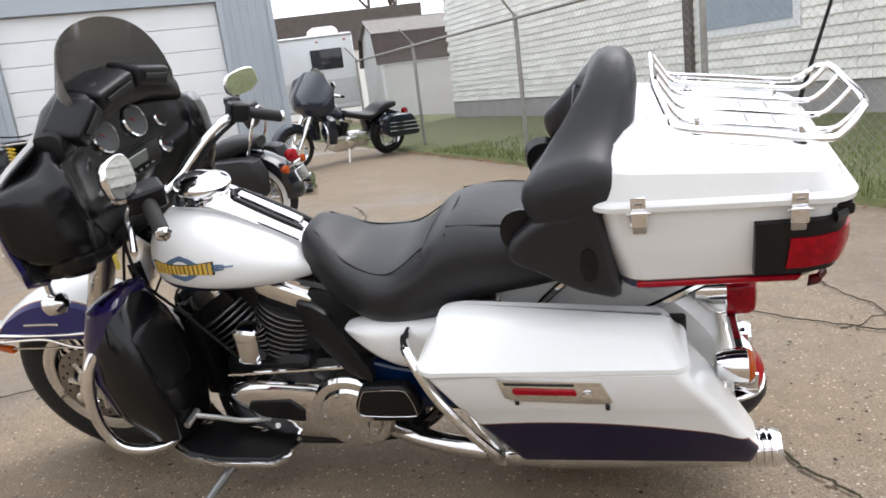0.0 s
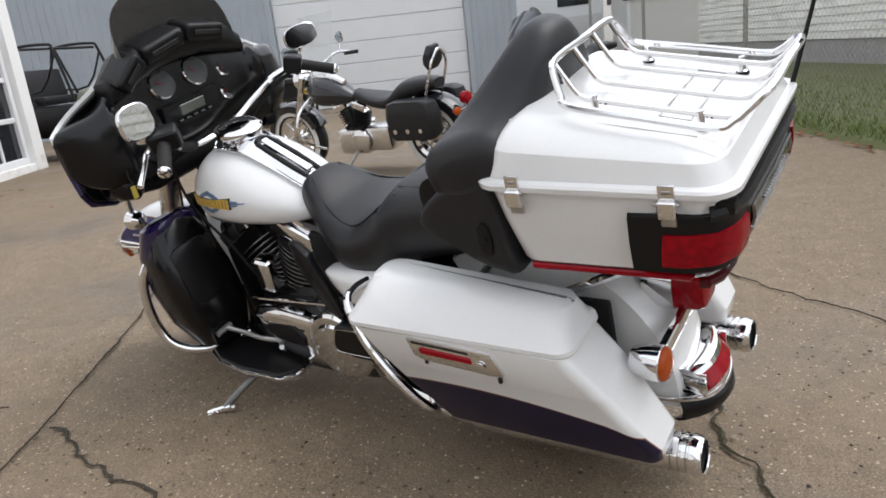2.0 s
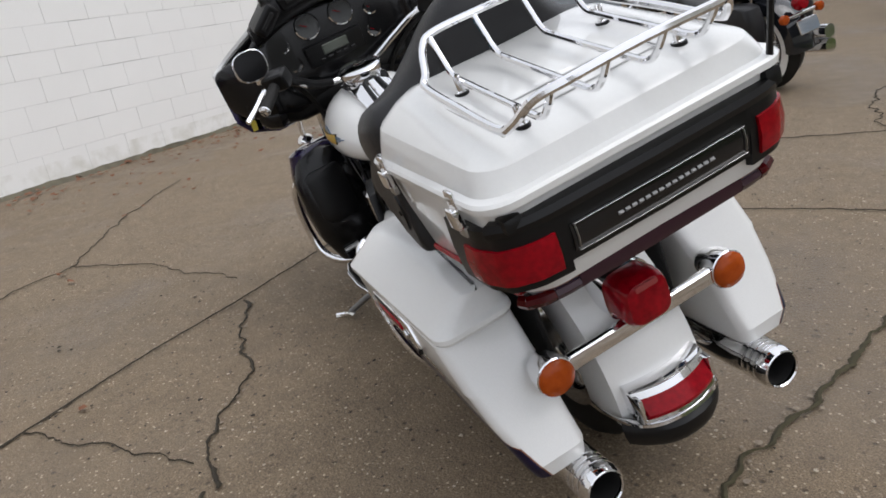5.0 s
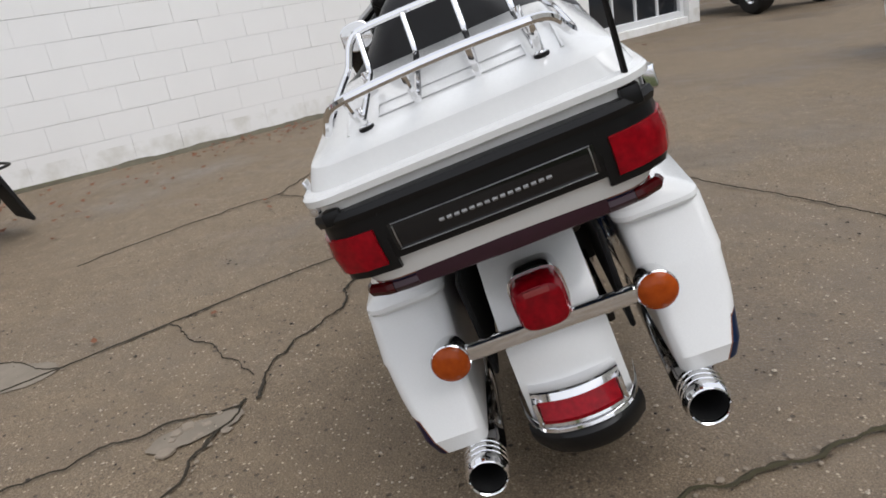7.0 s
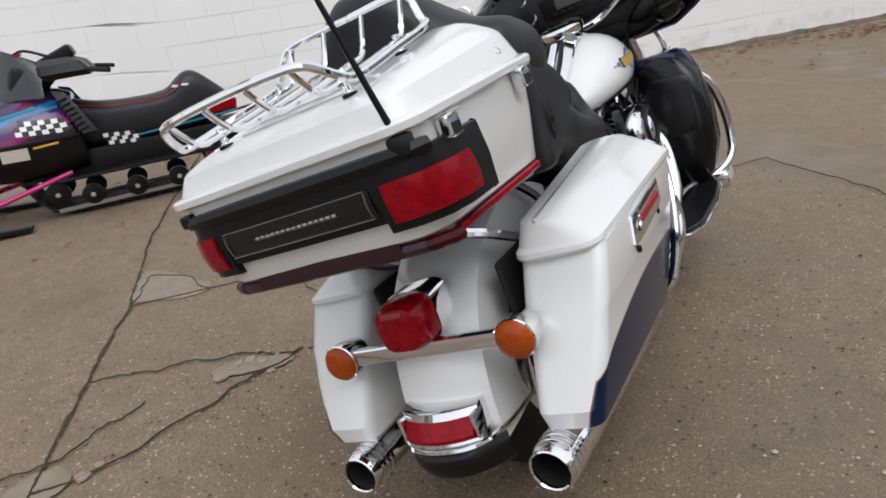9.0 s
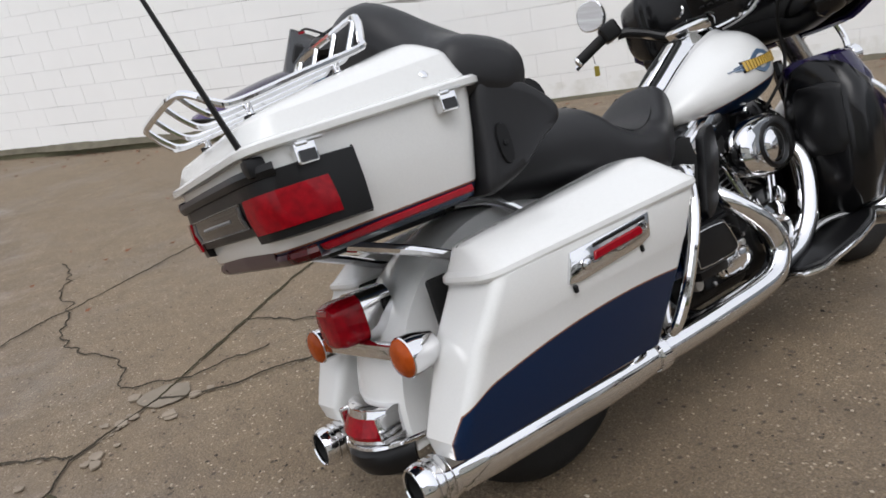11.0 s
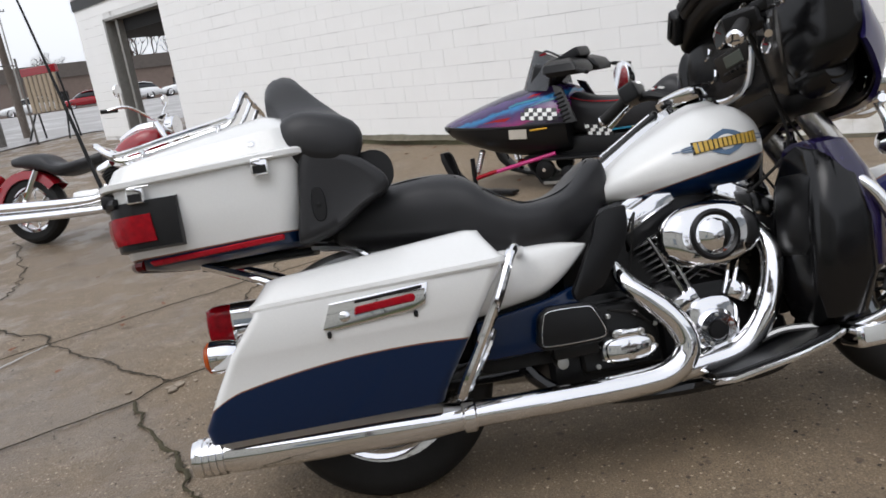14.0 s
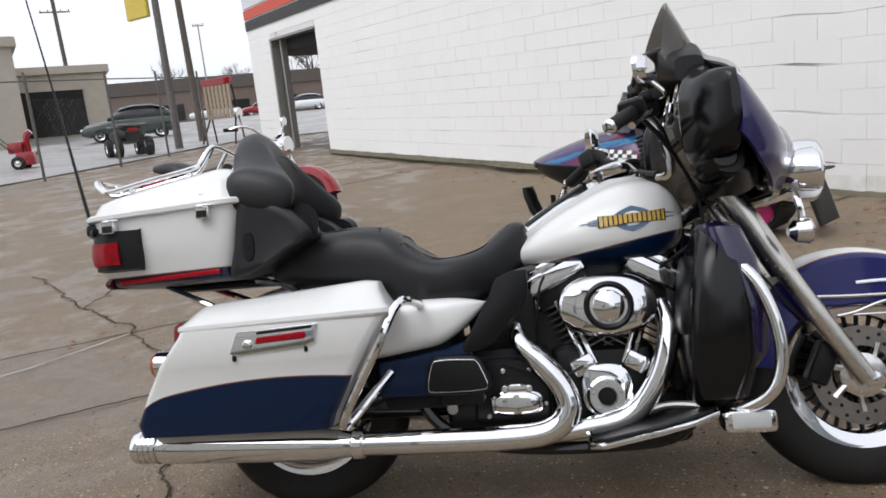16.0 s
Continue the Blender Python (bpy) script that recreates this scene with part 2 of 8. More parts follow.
GLASSDARK = plain("dark_window_glass", (0.02, 0.022, 0.025), 0.05, vary=0.2, scale=3)


# ---------------------------------------------------------------- shape tools
def finish(bm, smooth=True, angle=35):
    bmesh.ops.recalc_face_normals(bm, faces=bm.faces)
    me = bpy.data.meshes.new("mesh")
    bm.to_mesh(me)
    bm.free()
    if smooth:
        me.polygons.foreach_set("use_smooth", [True] * len(me.polygons))
        me.set_sharp_from_angle(angle=radians(angle))
    return me


def part(name, bm, material, parent=None, label="", smooth=True, angle=35):
    me = bm if isinstance(bm, bpy.types.Mesh) else finish(bm, smooth, angle)
    me.materials.append(material)
    ob = new(name, me)
    ob.parent = parent
    if label:
        ob["label"] = label
    return ob


def thing(name, label, category, group="", m=None, kind=""):
    ob = new(name)
    ob.empty_display_size = 0.1
    if m is not None:
        ob.matrix_basis = m
    return tagged(ob, label, category, group, kind)


def join(*bms):
    out = bmesh.new()
    for b in bms:
        me = bpy.data.meshes.new("tmp")
        b.to_mesh(me)
        b.free()
        out.from_mesh(me)
        bpy.data.meshes.remove(me)
    return out


def loft(rings, cap=True, loop=True):
    """Skin over rings of equally many points."""
    bm = bmesh.new()
    vs = [[bm.verts.new(p) for p in r] for r in rings]
    n = len(vs[0])
    for a, b in zip(vs, vs[1:]):
        for i in range(n if loop else n - 1):
            j = (i + 1) % n
            try:
                bm.faces.new((a[i], a[j], b[j], b[i]))
            except ValueError:
                pass
    if cap and loop:
        bm.faces.new(vs[0])
        bm.faces.new(vs[-1])
    return bm


def smooth_path(pts, steps=6, closed=False):
    """A Catmull-Rom curve through the points."""
    p = [Vector(q) for q in pts]
    out = []
    n = len(p)
    for i in range(n if closed else n - 1):
        if closed:
            a, b, c, d = p[i - 1], p[i], p[(i + 1) % n], p[(i + 2) % n]
        else:
            a, b, c, d = p[max(i - 1, 0)], p[i], p[i + 1], p[min(i + 2, n - 1)]
        for k in range(steps):
            t = k / steps
            out.append(0.5 * ((2 * b) + (c - a) * t + (2 * a - 5 * b + 4 * c - d) * t * t + (3 * b - a - 3 * c + d) * t ** 3))
    if not closed:
        out.append(p[-1])
    return out


def tube(pts, r, n=10, steps=6, closed=False, curve=True):
    """A pipe along the points; r is one radius or one per point."""
    path = smooth_path(pts, steps, closed) if curve else [Vector(q) for q in pts]
    m = len(path)
    rs = [r] * m if not isinstance(r, (list, tuple)) else [float(np.interp(i * (len(r) - 1) / max(1, m - 1), range(len(r)), r)) for i in range(m)]
    rings, side = [], None
    for i, q in enumerate(path):
        a = path[i - 1] if (i or closed) else q
        b = path[(i + 1) % m] if (i < m - 1 or closed) else q
        d = (b - a).normalized()
        if side is None:
            side = d.orthogonal().normalized()
        side = (side - d * side.dot(d)).normalized()
        up = d.cross(side)
        rings.append([q + rs[i] * (math.cos(2 * math.pi * k / n) * side + math.sin(2 * math.pi * k / n) * up) for k in range(n)])
    if closed:
        bm = loft(rings + [rings[0]], cap=False)
        bmesh.ops.remove_doubles(bm, verts=bm.verts, dist=1e-6)
        return bm
    return loft(rings)


def lathe(profile, origin=(0, 0, 0), axis=(0, 1, 0), n=28, cap=True, ring=False):
    """Turn (radius, along) pairs round an axis; ring: the profile closes on itself."""
    if ring:
        profile, cap = list(profile) + [profile[0]], False
    o, d = Vector(origin), Vector(axis).normalized()
    u = d.orthogonal().normalized()
    v = d.cross(u)
    rings = [[o + d * h + max(r, 1e-4) * (math.cos(2 * math.pi * k / n) * u + math.sin(2 * math.pi * k / n) * v) for k in range(n)] for r, h in profile]
    bm = loft(rings, cap)
    if ring:
        bmesh.ops.remove_doubles(bm, verts=bm.verts, dist=1e-6)
    return bm


def box(c, s, bevel=0.006, seg=2, rot=(0, 0, 0)):
    bm = bmesh.new()
    bmesh.ops.create_cube(bm, size=1, matrix=pose(*c, *rot) @ Matrix.Diagonal((*s, 1)))
    if bevel:
        bmesh.ops.bevel(bm, geom=bm.edges[:], offset=min(bevel, min(s) * 0.45), segments=seg, profile=0.6, affect="EDGES")
    return bm


def slab(outline, thick, to=lambda p, h: Vector((p[0], h, p[1])), bevel=0.004, seg=2):
    """A flat piece: a 2D outline, thickened from h = 0 to thick; to() lays it in space."""
    bm = bmesh.new()
    a = [bm.verts.new(to(p, 0)) for p in outline]
    b = [bm.verts.new(to(p, thick)) for p in outline]
    n = len(a)
    bm.faces.new(a)
    bm.faces.new(b)
    for i in range(n):
        bm.faces.new((a[i], a[(i + 1) % n], b[(i + 1) % n], b[i]))
    bmesh.ops.recalc_face_normals(bm, faces=bm.faces)
    if bevel:
        ed = [e for e in bm.edges if len(e.link_faces) == 2 and e.calc_face_angle() > 0.7]
        bmesh.ops.bevel(bm, geom=ed, offset=bevel, segments=seg, profile=0.6, affect="EDGES")
    return bm


def round_rect(xf, xr, yf, yr, r, zf, zr, yc=0.0, seg=5, yin_f=None, yin_r=None):
    """A rounded ring in plan: front and rear x, half widths at both, corner radius, heights at both ends."""
    lo_f = -yf if yin_f is None else yin_f
    lo_r = -yr if yin_r is None else yin_r
    corners = [(xf, yf, 0), (xr, yr, 90), (xr, lo_r, 180), (xf, lo_f, 270)]
    sx = [(-1, -1), (1, -1), (1, 1), (-1, 1)]
    out = []
    for (cx, cy, a0), (dx, dy) in zip(corners, sx):
        for k in range(seg + 1):
            a = radians(a0 + 90 * k / seg)
            x, y = cx + dx * r + r * math.cos(a), cy + dy * r + r * math.sin(a)
            t = (x - xr) / (xf - xr)
            out.append((x, y + yc, zr + (zf - zr) * t))
    return out


def egg(x, w, zt, zb, zm, n=28, pt=2.3, pb=2.6, yc=0.0):
    """A ring across the bike at x: half width w at height zm, top zt, bottom zb."""
    out = []
    for k in range(n):
        a = 2 * math.pi * k / n
        c, s = math.cos(a), math.sin(a)
        p = pt if s >= 0 else pb
        y = w * math.copysign(abs(c) ** (2 / p), c)
        z = zm + (zt - zm if s >= 0 else zm - zb) * math.copysign(abs(s) ** (2 / p), s)
        out.append((x, y + yc, z))
    return out


def rail(keys, x):
    """Smoothly read rows of (x, values...) at x."""
    xs = [k[0] for k in keys]
    return [float(np.interp(x, xs, [k[i] for k in keys])) for i in range(1, len(keys[0]))]


def spline_rows(keys, steps=4):
    """Rows of numbers, filled in smoothly between."""
    arr = [np.array(k, float) for k in keys]
    out = []
    for i in range(len(arr) - 1):
        a, b, c, d = arr[max(i - 1, 0)], arr[i], arr[i + 1], arr[min(i + 2, len(arr) - 1)]
        for k in range(steps):
            t = k / steps
            out.append(0.5 * (2 * b + (c - a) * t + (2 * a - 5 * b + 4 * c - d) * t * t + (3 * b - a - 3 * c + d) * t ** 3))
    out.append(arr[-1])
    return out


def flip(bm):
    """The mirror image across the bike's middle plane."""
    out = bm.copy()
    for v in out.verts:
        v.co.y = -v.co.y
    bmesh.ops.reverse_faces(out, faces=out.faces)
    return out


# ---------------------------------------------------------------- the lot and what closes it
ALONG = Vector((-0.618, 0.786, 0))       # along the block wall, away from the window
INTO = Vector((0.786, 0.618, 0))         # into the block wall
WALL0 = Vector((9.0, -1.55, 0))          # where the block wall ends at the shop window
SLOPE = (math.cos(radians(115)), math.sin(radians(115)))


def ground_z(x, y):
    """The lot lies level and climbs gently towards the road."""
    s = x * SLOPE[0] + y * SLOPE[1] - 4.2
    s = min(s, 60 + 0.2 * max(0, s - 60))
    return 0.052 * (s + math.sqrt(s * s + 4.0)) / 2


def on_lot(x, y, turn=0.0):
    """A pose on the lot, turned about the upright."""
    return pose(x, y, ground_z(x, y), 0, 0, turn)


def spread(lo, hi, fine, grow):
    out, v, d = [0.0], 0.0, fine
    while v < hi:
        v += d
        d = d * grow if v > 9 else d
        out.append(v)
    return sorted(set([-a for a in out if a < -lo] + out))


def build_ground():
    bm = bmesh.new()
    xs = spread(-1500, 1500, 0.5, 1.12)
    grid = [[bm.verts.new((x, y, ground_z(x, y) + (0.006 * noise.noise((x * 0.7, y * 0.7, 0)) if abs(x) + abs(y) < 30 else 0))) for y in xs] for x in xs]
    for a, b in zip(grid, grid[1:]):
        for i in range(len(a) - 1):
            bm.faces.new((a[i], b[i], b[i + 1], a[i + 1]))
    return tagged(part("ground", bm, CONCRETE), "worn brown concrete lot with cracks and damp patches", "ground", kind="structure")


GROUND = build_ground()


def crack(points, width, material=CRACK, seed=1, wander=0.02, parent=None):
    """A dirt-filled crack: a wandering strip of uneven width, a little proud of the slab."""
    rnd = random.Random(seed)
    path = []
    for a, b in zip(points, points[1:]):
        a, b = Vector(a), Vector(b)
        n = max(2, int((b - a).length / 0.018))
        path += [a.lerp(b, k / n) for k in range(n)]
    path.append(Vector(points[-1]))
    bm = bmesh.new()
    rows = []
    for i, q in enumerate(path):
        d = (path[min(i + 1, len(path) - 1)] - path[max(i - 1, 0)]).normalized()
        side = Vector((-d.y, d.x))
        off = wander * (noise.noise((q.x * 3, q.y * 3, seed)) + 0.6 * noise.noise((q.x * 11, q.y * 11, seed)) + 0.22 * noise.noise((q.x * 37, q.y * 37, seed))) + 0.004 * noise.noise((q.x * 60, q.y * 60, seed))
        w = width * 0.70 * (0.22 + 1.5 * abs(noise.noise((q.x * 5, q.y * 5, seed + 7))) + 0.8 * abs(noise.noise((q.x * 31, q.y * 31, seed + 3))) + 0.35 * rnd.random())
        c = q + side * off
        row = []
        for s in (-1, 0, 1):
            p = c + side * s * w / 2
            row.append(bm.verts.new((p.x, p.y, ground_z(p.x, p.y) + 0.008 + (0.004 if s == 0 else -0.0005))))
        rows.append(row)
    for a, b in zip(rows, rows[1:]):
        for i in range(2):
            bm.faces.new((a[i], b[i], b[i + 1], a[i + 1]))
    if width > 0.012:
        chips = bmesh.new()
        for i in range(2, len(rows) - 2, 2):
            if noise.noise((rows[i][1].co.x * 4, rows[i][1].co.y * 4, seed + 20)) < -0.05:
                continue
            c = rows[i][1].co
            side_ = (rows[i][2].co - rows[i][0].co).normalized() * (1 if rnd.random() < 0.7 else -1)
            q = c + side_ * (width * 0.45 + rnd.uniform(0, 0.02))
            r = rnd.uniform(0.003, 0.010)
            k = rnd.randint(5, 7)
            z = ground_z(q.x, q.y) + 0.0066 + 0.002 * rnd.random()
            ring = [chips.verts.new((q.x + r * rnd.uniform(0.6, 1.3) * math.cos(6.283 * h / k), q.y + r * rnd.uniform(0.6, 1.3) * math.sin(6.283 * h / k), z - 0.001)) for h in range(k)]
            top = chips.verts.new((q.x, q.y, z + 0.0014))
            for h in range(k):
                chips.faces.new((ring[h], ring[(h + 1) % k], top))
        part("chipped_edge", chips, CHIP, parent or GROUND, "pale crumbled edge of the crack", smooth=False)["kind"] = "stuff"
    return part("crack", bm, material, parent or GROUND)


# wall of painted blocks, its base climbing with the lot
COURSE, LONG = 0.232, 0.462
WALL_LEN, WALL_H = 26.0, 4.6
DOOR = (20.9, 24.1, 2.95)


def wall_rise(s):
    return 0.0 if s < 7 else 0.046 * (s - 7) if s > 9 else 0.0115 * (s - 7) ** 2


def wall_point(s, h, d=0.0):
    """A place on the block wall: s along, h above its foot, d out of its face."""
    p = WALL0 + ALONG * s - INTO * d
    return Vector((p.x, p.y, wall_rise(s) + h))


def wall_box(s0, s1, h0, h1, d0, d1, bevel=0.0):
    bm = bmesh.new()
    q = [[bm.verts.new(wall_point(s, h, d)) for s, h in ((s0, h0), (s1, h0), (s1, h1), (s0, h1))] for d in (d0, d1)]
    bm.faces.new(q[0])
    bm.faces.new(q[1])
    for i in range(4):
        bm.faces.new((q[0][i], q[0][(i + 1) % 4], q[1][(i + 1) % 4], q[1][i]))
    bmesh.ops.recalc_face_normals(bm, faces=bm.faces)
    if bevel:
        bmesh.ops.bevel(bm, geom=bm.edges[:], offset=bevel, segments=1, affect="EDGES")
    return bm


def wall_run(s0, s1, h0, h1, d0, d1, step=2.0):
    n = max(1, int((s1 - s0) / step))
    return join(*[wall_box(s0 + (s1 - s0) * k / n, s0 + (s1 - s0) * (k + 1) / n, h0, h1, d0, d1) for k in range(n)])


WALL = tagged(part("wall_east", join(wall_run(0, DOOR[0], -0.3, WALL_H, -0.25, -0.006), wall_run(DOOR[1], WALL_LEN, -0.3, WALL_H, -0.25, -0.006),
                                     wall_run(DOOR[0], DOOR[1], DOOR[2], WALL_H, -0.25, -0.006)), JOINT, smooth=False),
              "long wall of white painted concrete blocks", "wall", kind="structure")
part("foundation", wall_run(0, DOOR[0], -0.3, 0.048, -0.1, 0.012), FOUNDATION, WALL, "mossy stained concrete footing", smooth=False)
rings = []
for k in range(int((DOOR[0] - 0.1) / 0.035)):
    s0 = 0.05 + k * 0.035
    lump = 0.5 + 0.6 * noise.noise((s0 * 2.1, 3.1, 0)) + 0.45 * noise.noise((s0 * 9, 7.7, 0))
    lump = max(0.05, lump)
    wide = max(0.2, 0.6 + 0.7 * noise.noise((s0 * 1.3, 9.4, 0)) + 0.4 * noise.noise((s0 * 12, 1.7, 0)))
    rings.append([wall_point(s0, h, d) for h, d in ((-0.02, 0.0), (-0.02, 0.02 + 0.11 * wide), (0.004, 0.015 + 0.075 * wide), (0.012 + 0.025 * lump, 0.014 + 0.04 * wide), (0.034 + 0.034 * lump, 0.016), (0.034 + 0.034 * lump, 0.0))])
part("moss_ridge", loft(rings), plain("moss_and_silt", (0.115, 0.102, 0.072), 0.95, vary=0.5, scale=9, bump=0.8, bump_scale=55), WALL, "ridge of moss and silt along the wall's foot")
# signboard bands above the door end
part("trim", wall_run(15.5, WALL_LEN, 3.35, 3.62, -0.02, 0.03), SATIN, WALL, "black fascia band", smooth=False)
part("trim", wall_run(15.5, WALL_LEN, 3.66, 3.92, -0.02, 0.035), plain("red_band", (0.55, 0.06, 0.03), 0.5), WALL, "red fascia band", smooth=False)
part("trim", wall_run(15.5, WALL_LEN, 3.96, WALL_H, -0.02, 0.04), plain("pale_band", (0.62, 0.64, 0.66), 0.5), WALL, "pale fascia board", smooth=False)
# the door opening, its frame and the hall behind, coloured near black for shade
part("door_frame", join(wall_box(DOOR[1] - 0.12, DOOR[1], 0, DOOR[2], -0.25, 0.03), wall_box(DOOR[0], DOOR[1], DOOR[2] - 0.06, DOOR[2], -0.25, 0.03),
                        wall_box(DOOR[1] - 0.55, DOOR[1] - 0.42, 0, DOOR[2] - 0.06, -0.25, -0.1)), GALV, WALL, "grey steel door frame", smooth=False)
# end wall of the building beyond the door and its roof line
end = wall_point(WALL_LEN, 0)


# ---------------------------------------------------------------- buildings round the lot
def oriented(origin, along, out):
    """Boxes given in a facade's own frame: a along, o outward, z up."""
    o, al, ou = Vector(origin), Vector(along), Vector(out)

    def make(a0, a1, o0, o1, z0, z1, bevel=0.0):
        bm = bmesh.new()
        vs = [[bm.verts.new(o + al * a + ou * b + Vector((0, 0, z))) for a, b in ((a0, o0), (a1, o0), (a1, o1), (a0, o1))] for z in (z0, z1)]
        bm.faces.new(vs[0])
        bm.faces.new(vs[1])
        for i in range(4):
            bm.faces.new((vs[0][i], vs[0][(i + 1) % 4], vs[1][(i + 1) % 4], vs[1][i]))
        bmesh.ops.recalc_face_normals(bm, faces=bm.faces)
        if bevel:
            bmesh.ops.bevel(bm, geom=bm.edges[:], offset=bevel, segments=1, affect="EDGES")
        return bm
    return make


# sheet-metal garage, square to the block wall
GAR0 = Vector((7.75, -13.5, 0))
gar = oriented(GAR0, (0.786, 0.618, 0), (-0.618, 0.786, 0))
garage = thing("garage", "blue-grey sheet metal garage with a white sectional door", "garage", kind="structure")
for w in ((0, 1.15, -0.3, 0, -0.5, 4.6), (5.6, 14, -0.3, 0, -0.5, 4.6), (1.15, 5.6, -0.3, 0, 3.45, 4.6), (0, 0.3, -9, -0.3, -0.5, 4.6)):
    part("wall", gar(*w), METALSHEET, garage, smooth=False)
ribs = []
for a in list(np.arange(0.06, 1.1, 0.19)) + list(np.arange(5.7, 14, 0.19)):
    ribs.append(gar(a, a + 0.05, 0, 0.022, -0.2, 4.5, 0.008))
part("rib", join(*ribs), METALSHEET, garage, "ribbed sheet", smooth=False)["kind"] = "stuff"
for w in ((1.03, 1.15, 0.0, 0.05, -0.2, 3.5), (5.6, 5.72, 0, 0.05, -0.2, 3.5), (1.15, 5.6, 0, 0.05, 3.45, 3.6), (-0.06, 0.06, -0.06, 0.05, -0.2, 4.5)):
    part("trim", gar(*w), METALSHEET, garage, "corner and door trim", smooth=False)
gdoor = part("garage_door", gar(1.15, 5.6, -0.2, -0.14, -0.3, 3.45), DOORWHITE, garage, "white sectional overhead door", smooth=False)
for k in range(7):
    part("panel", gar(1.17, 5.58, -0.14, -0.10, 0.02 + k * 0.49, 0.5 + k * 0.49, 0.012), DOORWHITE, gdoor, smooth=False)
part("roof", gar(-0.2, 14.2, -9, 0.2, 4.6, 4.75), METALSHEET, garage, smooth=False)

# shop window between the block wall and the garage
shop = oriented(WALL0, (0.618, -0.786, 0), (-0.786, -0.618, 0))
window_1 = thing("window_1", "large shop window with white glazing bars", "window", kind="structure")
part("window_frame", join(shop(0.0, 2.3, -0.2, -0.08, 0.12, 0.22, 0.008), shop(0.0, 0.1, -0.2, -0.08, 0.2, 3.2, 0.008), shop(2.2, 2.3, -0.2, -0.08, 0.2, 3.2, 0.008),
                          shop(0.0, 2.3, -0.2, -0.08, 3.1, 3.2, 0.008)), DOORWHITE, window_1, smooth=False)
for k in range(1, 5):
    part("glazing_bar", shop(0.1, 2.2, -0.18, -0.1, 0.2 + k * 0.58 - 0.035, 0.2 + k * 0.58 + 0.035, 0.006), DOORWHITE, window_1, smooth=False)
for k in range(1, 4):
    part("glazing_bar", shop(0.1 + k * 0.525 - 0.02, 0.1 + k * 0.525 + 0.02, -0.175, -0.105, 0.2, 3.1, 0.006), DOORWHITE, window_1, smooth=False)
part("pane", shop(0.1, 2.2, -0.15, -0.14, 0.2, 3.1), GLASSDARK, window_1, "dark reflecting glass", smooth=False)
part("window_sill", shop(-0.02, 2.32, -0.2, -0.02, -0.2, 0.12, 0.01), BLOCK, window_1, smooth=False)
tagged(part("wall_north", join(shop(0, 2.6, -0.25, 0, 3.2, 4.6), shop(2.32, 2.6, -0.25, 0, -0.3, 3.2), shop(0, 2.6, -3.5, -3.3, -0.3, 4.6)), BLOCK, smooth=False), "white painted wall round the shop window", "wall", kind="structure")

# cream sided building behind the fence
sid = oriented((4.7, -17.6, 0.0), (-0.618, 0.786, 0), (0.786, 0.618, 0))
siding_house = thing("sided_building", "cream shingle-sided building with a grey masonry base", "building")
part("wall", sid(0, 18, -6, -0.02, 0.5, 5.2), SIDING, siding_house, smooth=False)
part("base", sid(-0.05, 18.05, -6.05, 0.0, -0.5, 0.52), GREYWALL, siding_house, "grey masonry base", smooth=False)
SHINGLE = Nodes("cream_shingle")
SHINGLE.set(color=SHINGLE.mix(SHINGLE.put("ShaderNodeNewGeometry").outputs["Random Per Island"], (0.66, 0.65, 0.60), (0.80, 0.79, 0.74)), rough=0.6)
rows_, faces_ = [], []
for k in range(34):
    z0 = 0.53 + k * 0.135
    for j in range(45):
        a0 = j * 0.4 + (0.2 if k % 2 else 0.0)
        a1 = min(a0 + 0.392, 18.0)
        n0 = len(rows_)
        for a, o, z in ((a0, -0.02, z0), (a1, -0.02, z0), (a1, 0.034, z0), (a0, 0.034, z0), (a0, -0.02, z0 + 0.14), (a1, -0.02, z0 + 0.14), (a1, 0.012, z0 + 0.14), (a0, 0.012, z0 + 0.14)):
            rows_.append(Vector((4.7, -17.6, 0)) + Vector((-0.618, 0.786, 0)) * a + Vector((0.786, 0.618, 0)) * o + Vector((0, 0, z)))
        faces_ += [tuple(n0 + q for q in f) for f in ((0, 1, 2, 3), (4, 7, 6, 5), (3, 2, 6, 7), (0, 4, 5, 1), (1, 5, 6, 2), (0, 3, 7, 4))]
shm = bpy.data.meshes.new("shingles")
shm.from_pydata(rows_, [], faces_)
part("shingles", shm, SHINGLE.m, siding_house, "courses of cream shingles")["kind"] = "stuff"
part("roof", sid(-0.4, 18.4, -6.3, 0.45, 5.2, 5.4), ROOF, siding_house, smooth=False)
swin = part("window", sid(9.55, 11.4, -0.01, 0.05, 1.25, 3.1), DOORWHITE, siding_house, "white-framed window", smooth=False)
# pane coloured pale blue-grey for the sky it would reflect
part("pane", sid(9.67, 11.28, 0.04, 0.06, 1.37, 2.98), plain("sky_tinted_pane", (0.28, 0.33, 0.38), 0.08), swin, smooth=False)
part("post", sid(9.30, 9.44, 0.0, 0.12, 0.4, 4.5), ROOF, siding_house, "dark weathered timber post", smooth=False)

